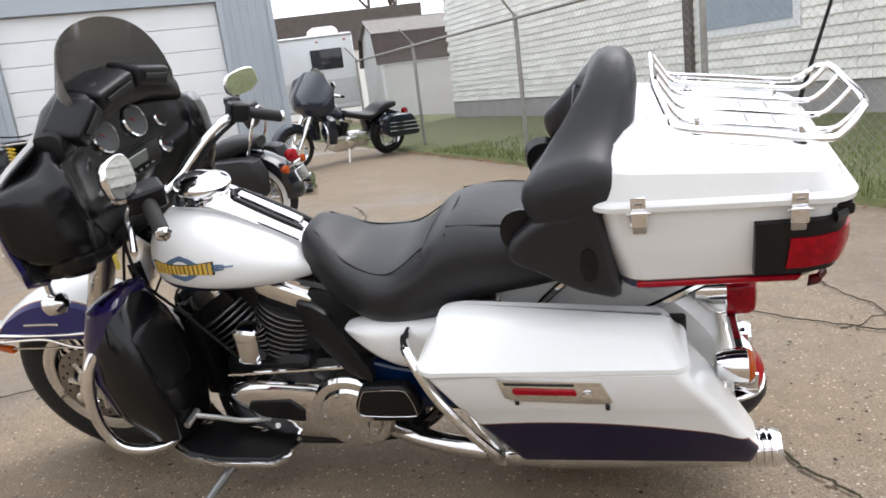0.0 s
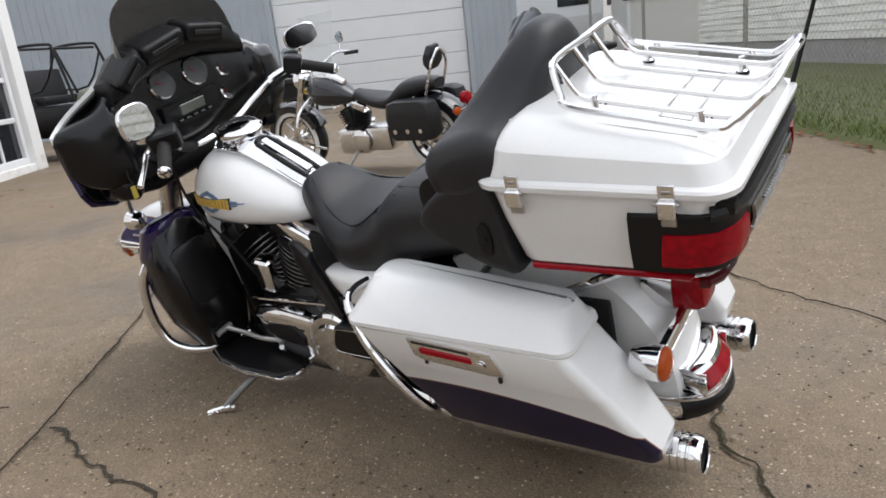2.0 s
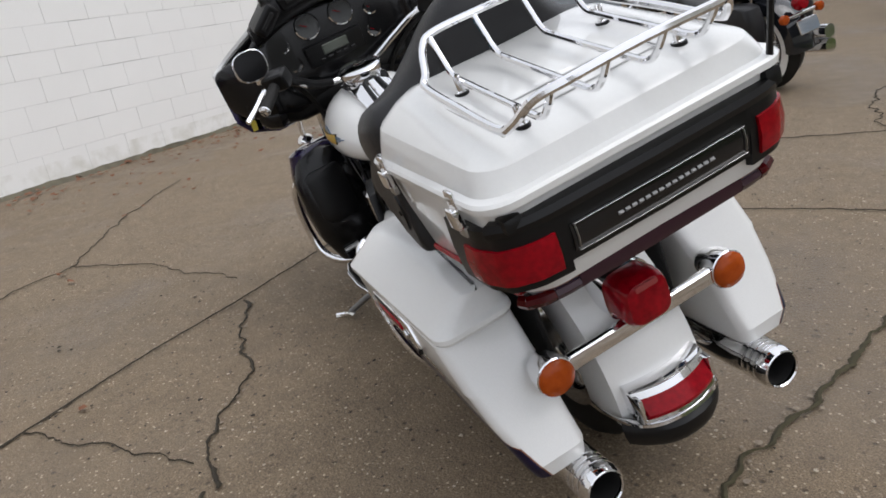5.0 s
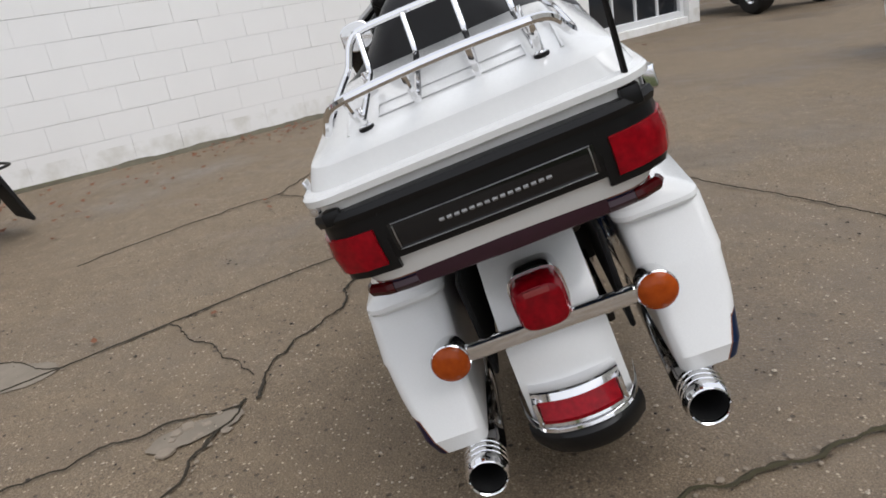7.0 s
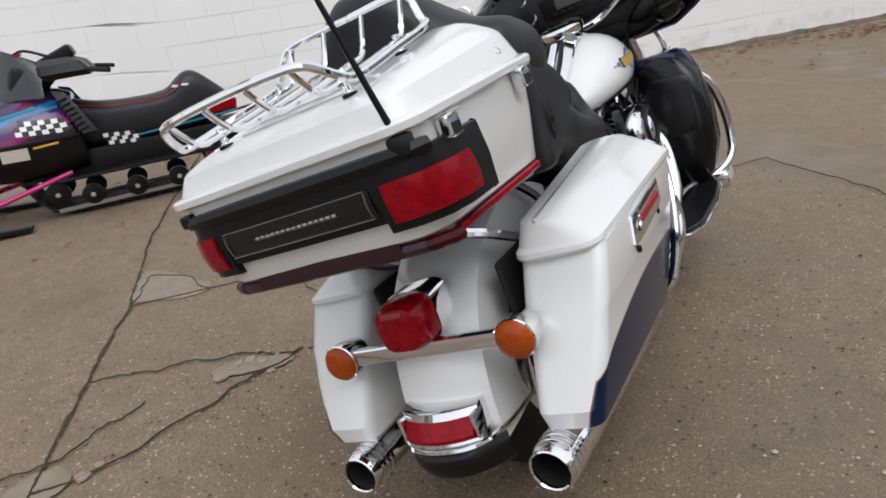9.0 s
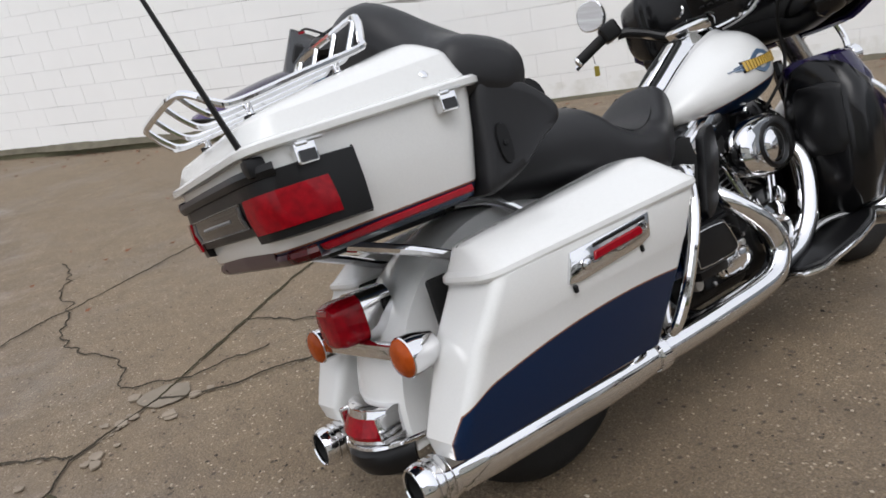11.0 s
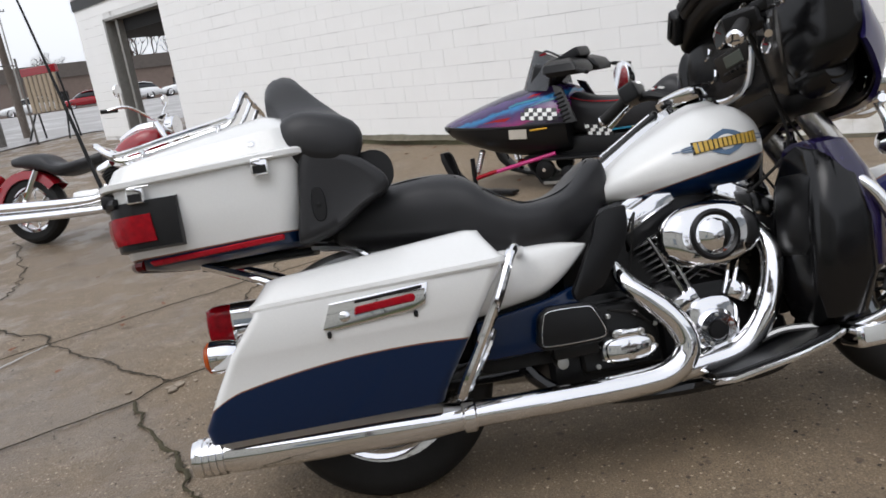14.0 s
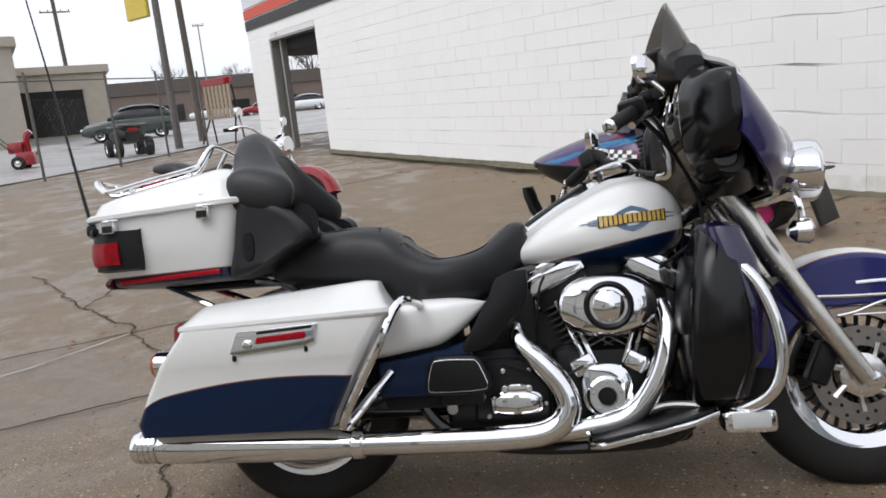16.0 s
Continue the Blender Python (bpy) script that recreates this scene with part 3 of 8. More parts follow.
# lawn strip under the fence
def lawn():
    bm = bmesh.new()
    f = oriented((0, 0, 0), (0.618, -0.786, 0), (-0.786, -0.618, 0))
    rows = []
    for i in range(61):
        a = -14 + i * 0.6
        edge = 3.15 + 0.10 * noise.noise((a * 0.8, 0, 3)) + 0.05 * noise.noise((a * 3, 1, 3))
        rows.append([bm.verts.new(Vector((0.618, -0.786, 0)) * a + Vector((-0.786, -0.618, 0)) * o + Vector((0, 0, z)))
                     for o, z in ((edge, 0.0), (edge + 0.06, 0.045), (edge + 0.6, 0.06), (edge + 1.5, 0.07 + 0.02 * noise.noise((a, 0, 0))), (edge + 4.6, 0.12))])
    for r, q in zip(rows, rows[1:]):
        for i in range(4):
            bm.faces.new((r[i], q[i], q[i + 1], r[i + 1]))
    return tagged(part("lawn", bm, GRASSC), "strip of short green lawn along the fence", "lawn", kind="structure")


lawn()

# the fence
fen = oriented((1.25, -7.5, 0.05), (0.618, -0.786, 0), (-0.786, -0.618, 0))
fence = thing("chain_link_fence", "rusty chain-link fence on pipe posts", "fence")


def fp(a, z, o=0.0):
    return Vector((1.25, -7.5, 0.05)) + Vector((0.618, -0.786, 0)) * a + Vector((-0.786, -0.618, 0)) * o + Vector((0, 0, z))


for a in (-6.6, -3.3, 0.0, 3.7, 7.2):
    part("post", tube([fp(a, -0.1), fp(a, 1.80)], 0.03, 8, 1, curve=False), GALV, fence)
    part("arm", tube([fp(a, 1.78), fp(a, 2.05, -0.22)], 0.016, 6, 1, curve=False), GALV, fence)
part("top_rail", tube([fp(-9, 1.76), fp(7.2, 1.74)], 0.021, 8, 1, curve=False), GALV, fence, "rusty top rail")
wires = []
for k in range(250):
    a = -9 + k * 0.075
    for sgn in (1, -1):
        a0, a1, z0, z1 = (a, a + 1.68, 0.04, 1.72) if sgn > 0 else (a + 1.68, a, 0.04, 1.72)
        if min(a0, a1) < -9 or max(a0, a1) > 7.2:
            continue
        wires.append(tube([fp(a0, z0), fp(a1, z1)], 0.0011, 3, 1, curve=False))
part("mesh", join(*wires), GALV, fence, "woven wire mesh")["kind"] = "stuff"


# ---------------------------------------------------------------- the touring motorcycle; x forward from the rear axle, y to its left, z up
LEAN = -13.75
bike = thing("motorcycle", "pearl white and deep blue touring motorcycle leaning on its side stand", "motorcycle", m=pose(0, 0, 0, LEAN))


def sided(bm, s):
    return bm if s > 0 else flip(bm)


BAGPAINT = paint_two("bag_two_tone", (0.442, 0.035, -0.28), side=0.300, rear=0.410)
# the same blue panel, darkened to violet for the shade on the left side
SHADEDBAG = paint_two("bag_two_tone_shaded", (0.442, 0.035, -0.28), (0.0052, 0.0032, 0.020), side=0.300, rear=0.410)
TANKPAINT = paint_two("tank_two_tone", (0.565, 0.175, 0.0))
COVERPAINT = paint_two("cover_two_tone", (0.462, 0.06, 0.0))
TRUNKPAINT = paint_two("trunk_two_tone", (0.758, 0.024, 0.0))


def wheel(cx, radius, width, rim, name, spokes):
    w = part(name, lathe([(rim - 0.012, -width * 0.42), (rim, -width * 0.45), (rim + (radius - rim) * 0.45, -width * 0.5), (radius - 0.03, -width * 0.44), (radius - 0.008, -width * 0.28), (radius, 0),
                          (radius - 0.008, width * 0.28), (radius - 0.03, width * 0.44), (rim + (radius - rim) * 0.45, width * 0.5), (rim, width * 0.45), (rim - 0.012, width * 0.42)],
                         (cx, 0, radius), (0, 1, 0), 56, ring=True), RUBBER, bike, "black treaded tyre")
    part("rim", lathe([(rim - 0.05, -0.03), (rim - 0.045, -width * 0.36), (rim - 0.02, -width * 0.42), (rim + 0.004, -width * 0.44), (rim - 0.004, -width * 0.36), (rim - 0.02, -width * 0.3),
                       (rim - 0.02, width * 0.3), (rim - 0.004, width * 0.36), (rim + 0.004, width * 0.44), (rim - 0.02, width * 0.42), (rim - 0.045, width * 0.36), (rim - 0.05, 0.03)],
                      (cx, 0, radius), (0, 1, 0), 48, ring=True), CHROME, w, "polished rim")
    part("hub", lathe([(0.02, -0.08), (0.045, -0.075), (0.045, -0.03), (0.06, -0.02), (0.06, 0.02), (0.045, 0.03), (0.045, 0.075), (0.02, 0.08)], (cx, 0, radius), (0, 1, 0), 24), ALLOY, w)
    for k in range(spokes):
        a = 2 * math.pi * k / spokes
        d = Vector((math.cos(a), 0, math.sin(a)))
        e = Vector((math.cos(a + 0.09), 0, math.sin(a + 0.09)))
        c = Vector((cx, 0, radius))
        part("spoke", tube([c + d * 0.05, c + (d + e) * 0.5 * (rim * 0.6), c + e * (rim - 0.025)], [0.013, 0.010, 0.013] if spokes < 20 else [0.008, 0.006, 0.007], 6, 3), ALLOY if spokes < 20 else SATIN, w)
    return w


rear_wheel = wheel(0.0, 0.31, 0.165, 0.212, "rear_wheel", 10)
front_wheel = wheel(1.613, 0.318, 0.125, 0.214, "front_wheel", 28)
for s in (1, -1):
    disc = lathe([(0.082, s * 0.062), (0.138, s * 0.062), (0.138, s * 0.067), (0.082, s * 0.067)], (1.613, 0, 0.318), (0, 1, 0), 48, ring=True)
    bd = part("brake_disc", disc, plain("used_disc_steel", (0.26, 0.235, 0.215), 0.38, metal=1.0, vary=0.25, scale=40) if s > 0 else bpy.data.materials["used_disc_steel"], front_wheel, "steel brake disc")
    part("disc_carrier", lathe([(0.026, s * 0.06), (0.060, s * 0.062), (0.062, s * 0.072), (0.045, s * 0.080), (0.026, s * 0.080)], (1.613, 0, 0.318), (0, 1, 0), 24, ring=True), ALLOY, front_wheel)
    for k in range(7):
        a = 2 * math.pi * k / 7
        part("carrier_arm", tube([(1.613 + r * math.cos(a + w), s * 0.066, 0.318 + r * math.sin(a + w)) for r, w in ((0.05, 0), (0.075, 0.12), (0.10, 0.18))], [0.010, 0.009, 0.011], 6, 3), ALLOY, bd)
    for k in range(28):
        a = 2 * math.pi * k / 28
        part("vent_hole", lathe([(0.0055, 0.0), (0.0055, 0.0012)], (1.613 + (0.104 + 0.018 * (k % 2)) * math.cos(a), s * 0.0668, 0.318 + (0.104 + 0.018 * (k % 2)) * math.sin(a)), (0, s, 0), 8), DARK, bd)
    part("caliper", sided(box((1.50, 0.085, 0.36), (0.06, 0.05, 0.12), 0.014, 3, (0, 25, 0)), s), SATIN, front_wheel, "black brake caliper")


def fender(cx, cz, r, a0, a1, half, drop, n=22, crown=0.02):
    """A mudguard: an arc round an axle, crowned across, with side skirts."""
    rings = []
    for k in range(n + 1):
        a = radians(a0 + (a1 - a0) * k / n)
        ring = []
        for q in range(13):
            t = -1 + 2 * q / 12
            y = half * math.copysign(min(1, abs(t) * 1.45), t)
            rr = r - crown * (abs(y) / half) ** 2.2 - drop * max(0, abs(t) - 0.69) / 0.31
            ring.append((cx + rr * math.cos(a), y * (1 - 0.0 * t), cz + rr * math.sin(a)))
        inner = [(cx + (math.hypot(p[0] - cx, p[2] - cz) - 0.006) * math.cos(a), p[1] * 0.95, cz + (math.hypot(p[0] - cx, p[2] - cz) - 0.006) * math.sin(a)) for p in reversed(ring)]
        rings.append(ring + inner)
    return loft(rings)


rear_fender = part("rear_fender", fender(-0.005, 0.30, 0.395, 60, 186, 0.112, 0.12, 26), PEARL, bike, "pearl white rear mudguard")


def front_guard():
    """The touring mudguard: a crown that flares at the front, with deep level-edged skirts."""
    rings = []
    for k in range(35):
        deg = 30 + 142 * k / 34
        a = radians(deg)
        r = float(np.interp(deg, [30, 36, 46, 60, 172], [0.412, 0.392, 0.372, 0.362, 0.360]))
        drop = min(0.135, max(0.004, r - 0.223 / math.sin(a))) if deg < 115 else 0.105 + 0.012 * max(0.0, (140 - deg) / 25)
        ring = []
        for q in range(15):
            t = -1 + 2 * q / 14
            y = 0.092 * math.copysign(min(1, abs(t) * 1.45), t)
            rr = r - 0.022 * (abs(y) / 0.092) ** 2.2 - drop * max(0, abs(t) - 0.69) / 0.31
            ring.append((rr, y))
        pts = [(1.613 + rr * math.cos(a), y, 0.318 + rr * math.sin(a)) for rr, y in ring]
        rings.append(pts + [(1.613 + (rr - 0.006) * math.cos(a), y * 0.95, 0.318 + (rr - 0.006) * math.sin(a)) for rr, y in reversed(ring)])
    return loft(rings)


ff = part("front_fender", front_guard(), paint_two("front_fender_paint", (0.0, 0.0, 0.0), (0.010, 0.011, 0.085), hub=(1.613, 0.318, 0.343)), bike, "white-crowned front mudguard with violet skirts")
part("fender_edge", tube([(1.50, 0.096, 0.545), (1.60, 0.097, 0.541), (1.75, 0.097, 0.540), (1.86, 0.094, 0.541), (1.92, 0.072, 0.538), (1.955, 0.0, 0.535), (1.92, -0.072, 0.538), (1.86, -0.094, 0.541), (1.75, -0.097, 0.540), (1.60, -0.097, 0.541), (1.50, -0.096, 0.545)], 0.0055, 8, 4), CHROME, ff, "chrome skirt edging")
part("fender_rail", tube([(1.55, 0.095, 0.488), (1.60, 0.097, 0.497), (1.686, 0.097, 0.524), (1.80, 0.097, 0.522), (1.89, 0.092, 0.515), (1.945, 0.062, 0.509), (1.968, 0.0, 0.507), (1.945, -0.062, 0.509), (1.89, -0.092, 0.515), (1.80, -0.097, 0.522), (1.686, -0.097, 0.524), (1.60, -0.097, 0.497), (1.55, -0.095, 0.488)], 0.0055, 8, 4), CHROME, ff, "chrome mudguard bumper rail")
for s in (1, -1):
    part("rail_stay", sided(tube([(1.56, 0.094, 0.490), (1.70, 0.095, 0.489), (1.85, 0.092, 0.487)], 0.0035, 6, 2), s), CHROME, ff)
    part("side_marker", sided(box((1.888, 0.080, 0.481), (0.095, 0.018, 0.022), 0.005, 2, (0, 0, -14)), s), AMBER, ff, "amber side marker")
    part("trim_strip", sided(tube([(1.606, 0.097, 0.579), (1.67, 0.097, 0.581), (1.743, 0.096, 0.580)], 0.005, 6), s), CHROME, ff)

# lamps on the rear mudguard
tail = part("tail_lamp", loft([[(x, y * w, 0.55 + z * h) for y, z in [(math.copysign(abs(math.cos(a)) ** 0.55, math.cos(a)), math.copysign(abs(math.sin(a)) ** 0.55, math.sin(a))) for a in [2 * math.pi * k / 28 for k in range(28)]]]
                               for x, w, h in ((-0.355, 0.052, 0.050), (-0.405, 0.054, 0.052), (-0.425, 0.052, 0.050), (-0.438, 0.046, 0.044), (-0.443, 0.035, 0.032))]), RED, bike, "red tail lamp lens")
part("lamp_base", loft([[(x, y * w, 0.55 + z * h) for y, z in [(math.copysign(abs(math.cos(a)) ** 0.55, math.cos(a)), math.copysign(abs(math.sin(a)) ** 0.55, math.sin(a))) for a in [2 * math.pi * k / 28 for k in range(28)]]]
                        for x, w, h in ((-0.30, 0.054, 0.052), (-0.36, 0.057, 0.054), (-0.372, 0.057, 0.054))]), CHROME, tail, "chrome lamp base")
part("clear_strip", box((-0.438, 0, 0.585), (0.012, 0.052, 0.013), 0.004), plain("frosted_lens", (0.30, 0.05, 0.05), 0.2, coat=0.5), tail)
bar = part("lamp_bar", box((-0.385, 0, 0.485), (0.022, 0.36, 0.036), 0.008, 3), CHROME, bike, "chrome indicator bar")
for s in (1, -1):
    ind = part("indicator", lathe([(0.012, 0.07), (0.03, 0.065), (0.037, 0.045), (0.0405, 0.02), (0.0415, 0.0), (0.038, -0.003)], (-0.395, s * 0.215, 0.481), (1, 0, 0), 30), CHROME, bar, "chrome indicator cup")
    part("indicator_lens", lathe([(0.039, 0.002), (0.039, -0.006), (0.032, -0.014), (0.018, -0.018), (0.001, -0.019)], (-0.395, s * 0.215, 0.481), (1, 0, 0), 30), AMBER, bar, "amber indicator lens")
def across(prof, half, bow=3.0, n=15):
    """A profile of (x, z) swept across the bike, bowed backwards in the middle."""
    return loft([[(x + bow * y * y, y, z) for x, z in prof] for y in np.linspace(-half, half, n)])


tip = part("fender_tip_lamp", join(across([(-0.447, 0.350), (-0.440, 0.364), (-0.420, 0.369), (-0.380, 0.362), (-0.380, 0.346)], 0.092), across([(-0.462, 0.299), (-0.468, 0.303), (-0.466, 0.309), (-0.38, 0.309), (-0.38, 0.299)], 0.094),
                                    *[box((-0.412, q * 0.088, 0.330), (0.062, 0.010, 0.056), 0.004, 2) for q in (1, -1)]), CHROME, bike, "chrome mudguard tip lamp bezel")
part("tip_lens", across([(-0.466, 0.309), (-0.468, 0.318), (-0.447, 0.350), (-0.40, 0.352), (-0.40, 0.307)], 0.081), RED, tip, "red lens")
part("bumper_rail", loft([[(x + dx, y, z) for dx, z in ((0.004, 0.299), (-0.007, 0.297), (-0.009, 0.291), (0.000, 0.286), (0.014, 0.289), (0.014, 0.298))] for x, y in [(p.x, p.y) for p in smooth_path([(-0.26, 0.128, 0), (-0.33, 0.126, 0), (-0.405, 0.110, 0), (-0.448, 0.070, 0), (-0.462, 0.0, 0), (-0.448, -0.070, 0), (-0.405, -0.110, 0), (-0.33, -0.126, 0), (-0.26, -0.128, 0)], 5)]]), CHROME, tip, "chrome tip rail")
part("flap", loft([[(x + 0.050 * abs(y / 0.1) ** 2.4, y, z) for y in np.linspace(-w, w, 11)] + [(x + 0.03 + 0.040 * abs(y / 0.1) ** 2.4, y, z) for y in np.linspace(w - 0.006, 0.006 - w, 11)] for x, z, w in ((-0.462, 0.288, 0.118), (-0.474, 0.276, 0.122), (-0.476, 0.256, 0.122), (-0.462, 0.230, 0.116), (-0.425, 0.212, 0.104))]), SATIN, tip, "black rubber mud flap")

# plates added in near black to give the shade between mudguard and bags
for s in (1, -1):
    part("bag_gap_plate", box((-0.06, 0.158 * s, 0.47), (0.42, 0.012, 0.24), 0.005, 1), DARK, bike, "near-black plate added for the shaded gap behind the saddlebag")
# saddlebags
for s in (1, -1):
    rings = [round_rect(xf, xr, yo, yo - 0.014, 0.028, zf, zr, 0, 5, yi, yi) for xf, xr, yi, yo, zf, zr in (
        (0.134, -0.392, 0.218, 0.330, 0.291, 0.287), (0.147, -0.405, 0.208, 0.340, 0.294, 0.290), (0.162, -0.410, 0.204, 0.352, 0.330, 0.326), (0.225, -0.362, 0.205, 0.374, 0.43, 0.415), (0.262, -0.326, 0.202, 0.384, 0.49, 0.478),
        (0.266, -0.321, 0.200, 0.388, 0.498, 0.486), (0.318, -0.258, 0.198, 0.392, 0.578, 0.566), (0.322, -0.252, 0.198, 0.392, 0.592, 0.578))]
    bag = part("saddlebag", sided(loft(rings), s), SHADEDBAG if s > 0 else BAGPAINT, bike, "pearl white saddlebag, blue lower panel coloured darker violet for its shaded side" if s > 0 else "pearl white saddlebag with a deep blue lower panel")
    rings = [round_rect(xf, xr, yo, yo - 0.024, r, zf, zr, 0, 5, yi, yi) for xf, xr, yi, yo, zf, zr, r in (
        (0.335, -0.262, 0.192, 0.397, 0.592, 0.576, 0.04), (0.340, -0.266, 0.190, 0.400, 0.598, 0.583, 0.04), (0.338, -0.264, 0.191, 0.399, 0.609, 0.592, 0.04), (0.328, -0.252, 0.196, 0.390, 0.618, 0.600, 0.04),
        (0.306, -0.238, 0.200, 0.352, 0.655, 0.624, 0.042), (0.296, -0.230, 0.206, 0.316, 0.680, 0.642, 0.040), (0.268, -0.212, 0.214, 0.298, 0.686, 0.647, 0.035))]
    lid = part("saddlebag_lid", sided(loft(rings), s), PEARL, bike, "moulded white saddlebag lid", angle=20)
    to = lambda p, h: Vector((p[0], 0.372 + 0.036 * p[0] + h, p[1]))
    latch = part("latch_plate", sided(slab([(-0.078, 0.570), (0.150, 0.582), (0.138, 0.532), (0.108, 0.522), (-0.068, 0.508), (-0.102, 0.512)], 0.018, to, 0.005, 2), s), CHROME, lid, "chrome latch plate")
    part("latch_reflector", sided(slab([(-0.026, 0.535), (0.114, 0.543), (0.118, 0.554), (0.112, 0.562), (-0.022, 0.553)], 0.022, to, 0.003, 1), s), REFLECTOR, lid, "red reflector")
    part("latch_shadow", sided(slab([(-0.022, 0.560), (0.134, 0.569), (0.136, 0.577), (-0.020, 0.568)], 0.020, to, 0.002, 1), s), SATIN, lid, "dark latch slot")
    for x, z in ((-0.088, 0.500), (0.112, 0.514)):
        part("latch_pin", sided(box((x, 0.385, z), (0.010, 0.010, 0.016), 0.003, 1), s), SATIN, lid)
    part("lock", sided(lathe([(0.011, 0.0), (0.012, 0.004), (0.009, 0.006)], (-0.048, 0.390, 0.535), (0, 1, 0), 16), s), CHROME, lid)

# rear guards
for s in (1, -1):
    part("rear_guard", sided(tube([(0.40, 0.21, 0.60), (0.388, 0.29, 0.618), (0.356, 0.350, 0.612), (0.308, 0.374, 0.52), (0.245, 0.372, 0.41), (0.202, 0.357, 0.335), (0.188, 0.335, 0.300), (0.206, 0.305, 0.310), (0.262, 0.27, 0.375), (0.30, 0.22, 0.42)], 0.0128, 10, 5), s), CHROME, bike, "chrome saddlebag guard")

# mufflers and exhaust
for s in (1, -1):
    prof = [(0.002, -0.36), (0.0375, -0.362), (0.0375, -0.469), (0.040, -0.472), (0.043, -0.470), (0.0455, -0.462)]
    for k in range(4):
        a = -0.455 + k * 0.017
        prof += [(0.0475, a), (0.0475, a + 0.009), (0.043, a + 0.011), (0.043, a + 0.015)]
    prof += [(0.0465, -0.38), (0.048, -0.30), (0.047, 0.0), (0.044, 0.10), (0.036, 0.17), (0.033, 0.20)]
    o, d = Vector((0.0, s * 0.243, 0.236)), Vector((1, s * 0.03, -0.022))
    muf = part("muffler", lathe(prof, o, d, 32), CHROME, bike, "long chrome muffler with a ribbed tip")
    part("bore", lathe([(0.002, -0.37), (0.0368, -0.37), (0.0368, -0.463)], o, d, 24, cap=False), DARK, muf, "near-black sleeve inside the bore")
    part("clamp", lathe([(0.038, 0.185), (0.042, 0.19), (0.042, 0.215), (0.038, 0.22)], o, d, 20), CHROME, muf)
pipe = part("exhaust_pipe", tube([(0.20, -0.249, 0.232), (0.40, -0.245, 0.228), (0.62, -0.235, 0.226), (0.73, -0.232, 0.238), (0.785, -0.232, 0.285), (0.780, -0.230, 0.345), (0.735, -0.222, 0.41), (0.672, -0.20, 0.475), (0.66, -0.15, 0.52)], [0.033, 0.034, 0.034, 0.034, 0.034, 0.033, 0.032, 0.027, 0.022], 14, 6), CHROME, bike, "chrome exhaust with heat shields")
part("front_pipe", tube([(0.66, -0.22, 0.222), (0.82, -0.20, 0.235), (0.95, -0.195, 0.262), (1.03, -0.20, 0.35), (1.075, -0.19, 0.48), (1.07, -0.14, 0.56)], [0.026, 0.028, 0.030, 0.032, 0.030, 0.024], 12, 6), CHROME, pipe)
part("left_pipe", tube([(0.24, 0.245, 0.228), (0.45, 0.19, 0.222), (0.62, 0.10, 0.215)], 0.028, 12, 5), CHROME, pipe)

# frame and gearbox mass
frame_bike = part("frame", join(tube([(0.05, 0.12, 0.50), (0.30, 0.13, 0.54), (0.62, 0.09, 0.66), (1.05, 0.05, 0.74), (1.28, 0.0, 0.86)], 0.02, 8), tube([(0.05, -0.12, 0.50), (0.30, -0.13, 0.54), (0.62, -0.09, 0.66), (1.05, -0.05, 0.74), (1.28, 0.0, 0.86)], 0.02, 8),
                                tube([(1.24, 0.09, 0.78), (1.20, 0.13, 0.50), (1.12, 0.14, 0.22), (0.9, 0.14, 0.17), (0.55, 0.14, 0.19), (0.38, 0.14, 0.30), (0.36, 0.13, 0.52)], 0.019, 8),
                                tube([(1.24, -0.09, 0.78), (1.20, -0.13, 0.50), (1.12, -0.14, 0.22), (0.9, -0.14, 0.17), (0.55, -0.14, 0.19), (0.38, -0.14, 0.30), (0.36, -0.13, 0.52)], 0.019, 8)), GLOSSBLACK, bike, "black tubular frame")
part("regulator", box((1.12, 0, 0.46), (0.06, 0.22, 0.30), 0.012, 2), SATIN, bike, "black finned regulator")
part("intake", box((0.925, 0, 0.60), (0.13, 0.13, 0.22), 0.03, 2), SATIN, bike, "black intake between the cylinders")
part("oil_tank", join(box((0.62, 0, 0.56), (0.20, 0.24, 0.22), 0.03, 2), box((0.74, 0, 0.46), (0.16, 0.16, 0.2), 0.03, 2)), DARK, bike, "black oil tank")
part("gearbox", box((0.60, 0.0, 0.34), (0.32, 0.30, 0.24), 0.04, 3), ENGINE, bike, "black gearbox casting")
part("battery_box", box((0.37, 0, 0.43), (0.22, 0.34, 0.26), 0.03, 2), DARK, bike)
part("swingarm", join(box((0.15, 0.12, 0.31), (0.46, 0.035, 0.07), 0.012), box((0.15, -0.12, 0.31), (0.46, 0.035, 0.07), 0.012)), GLOSSBLACK, bike)
part("belt_guard", box((0.1, 0.10, 0.40), (0.35, 0.03, 0.08), 0.01), SATIN, bike)

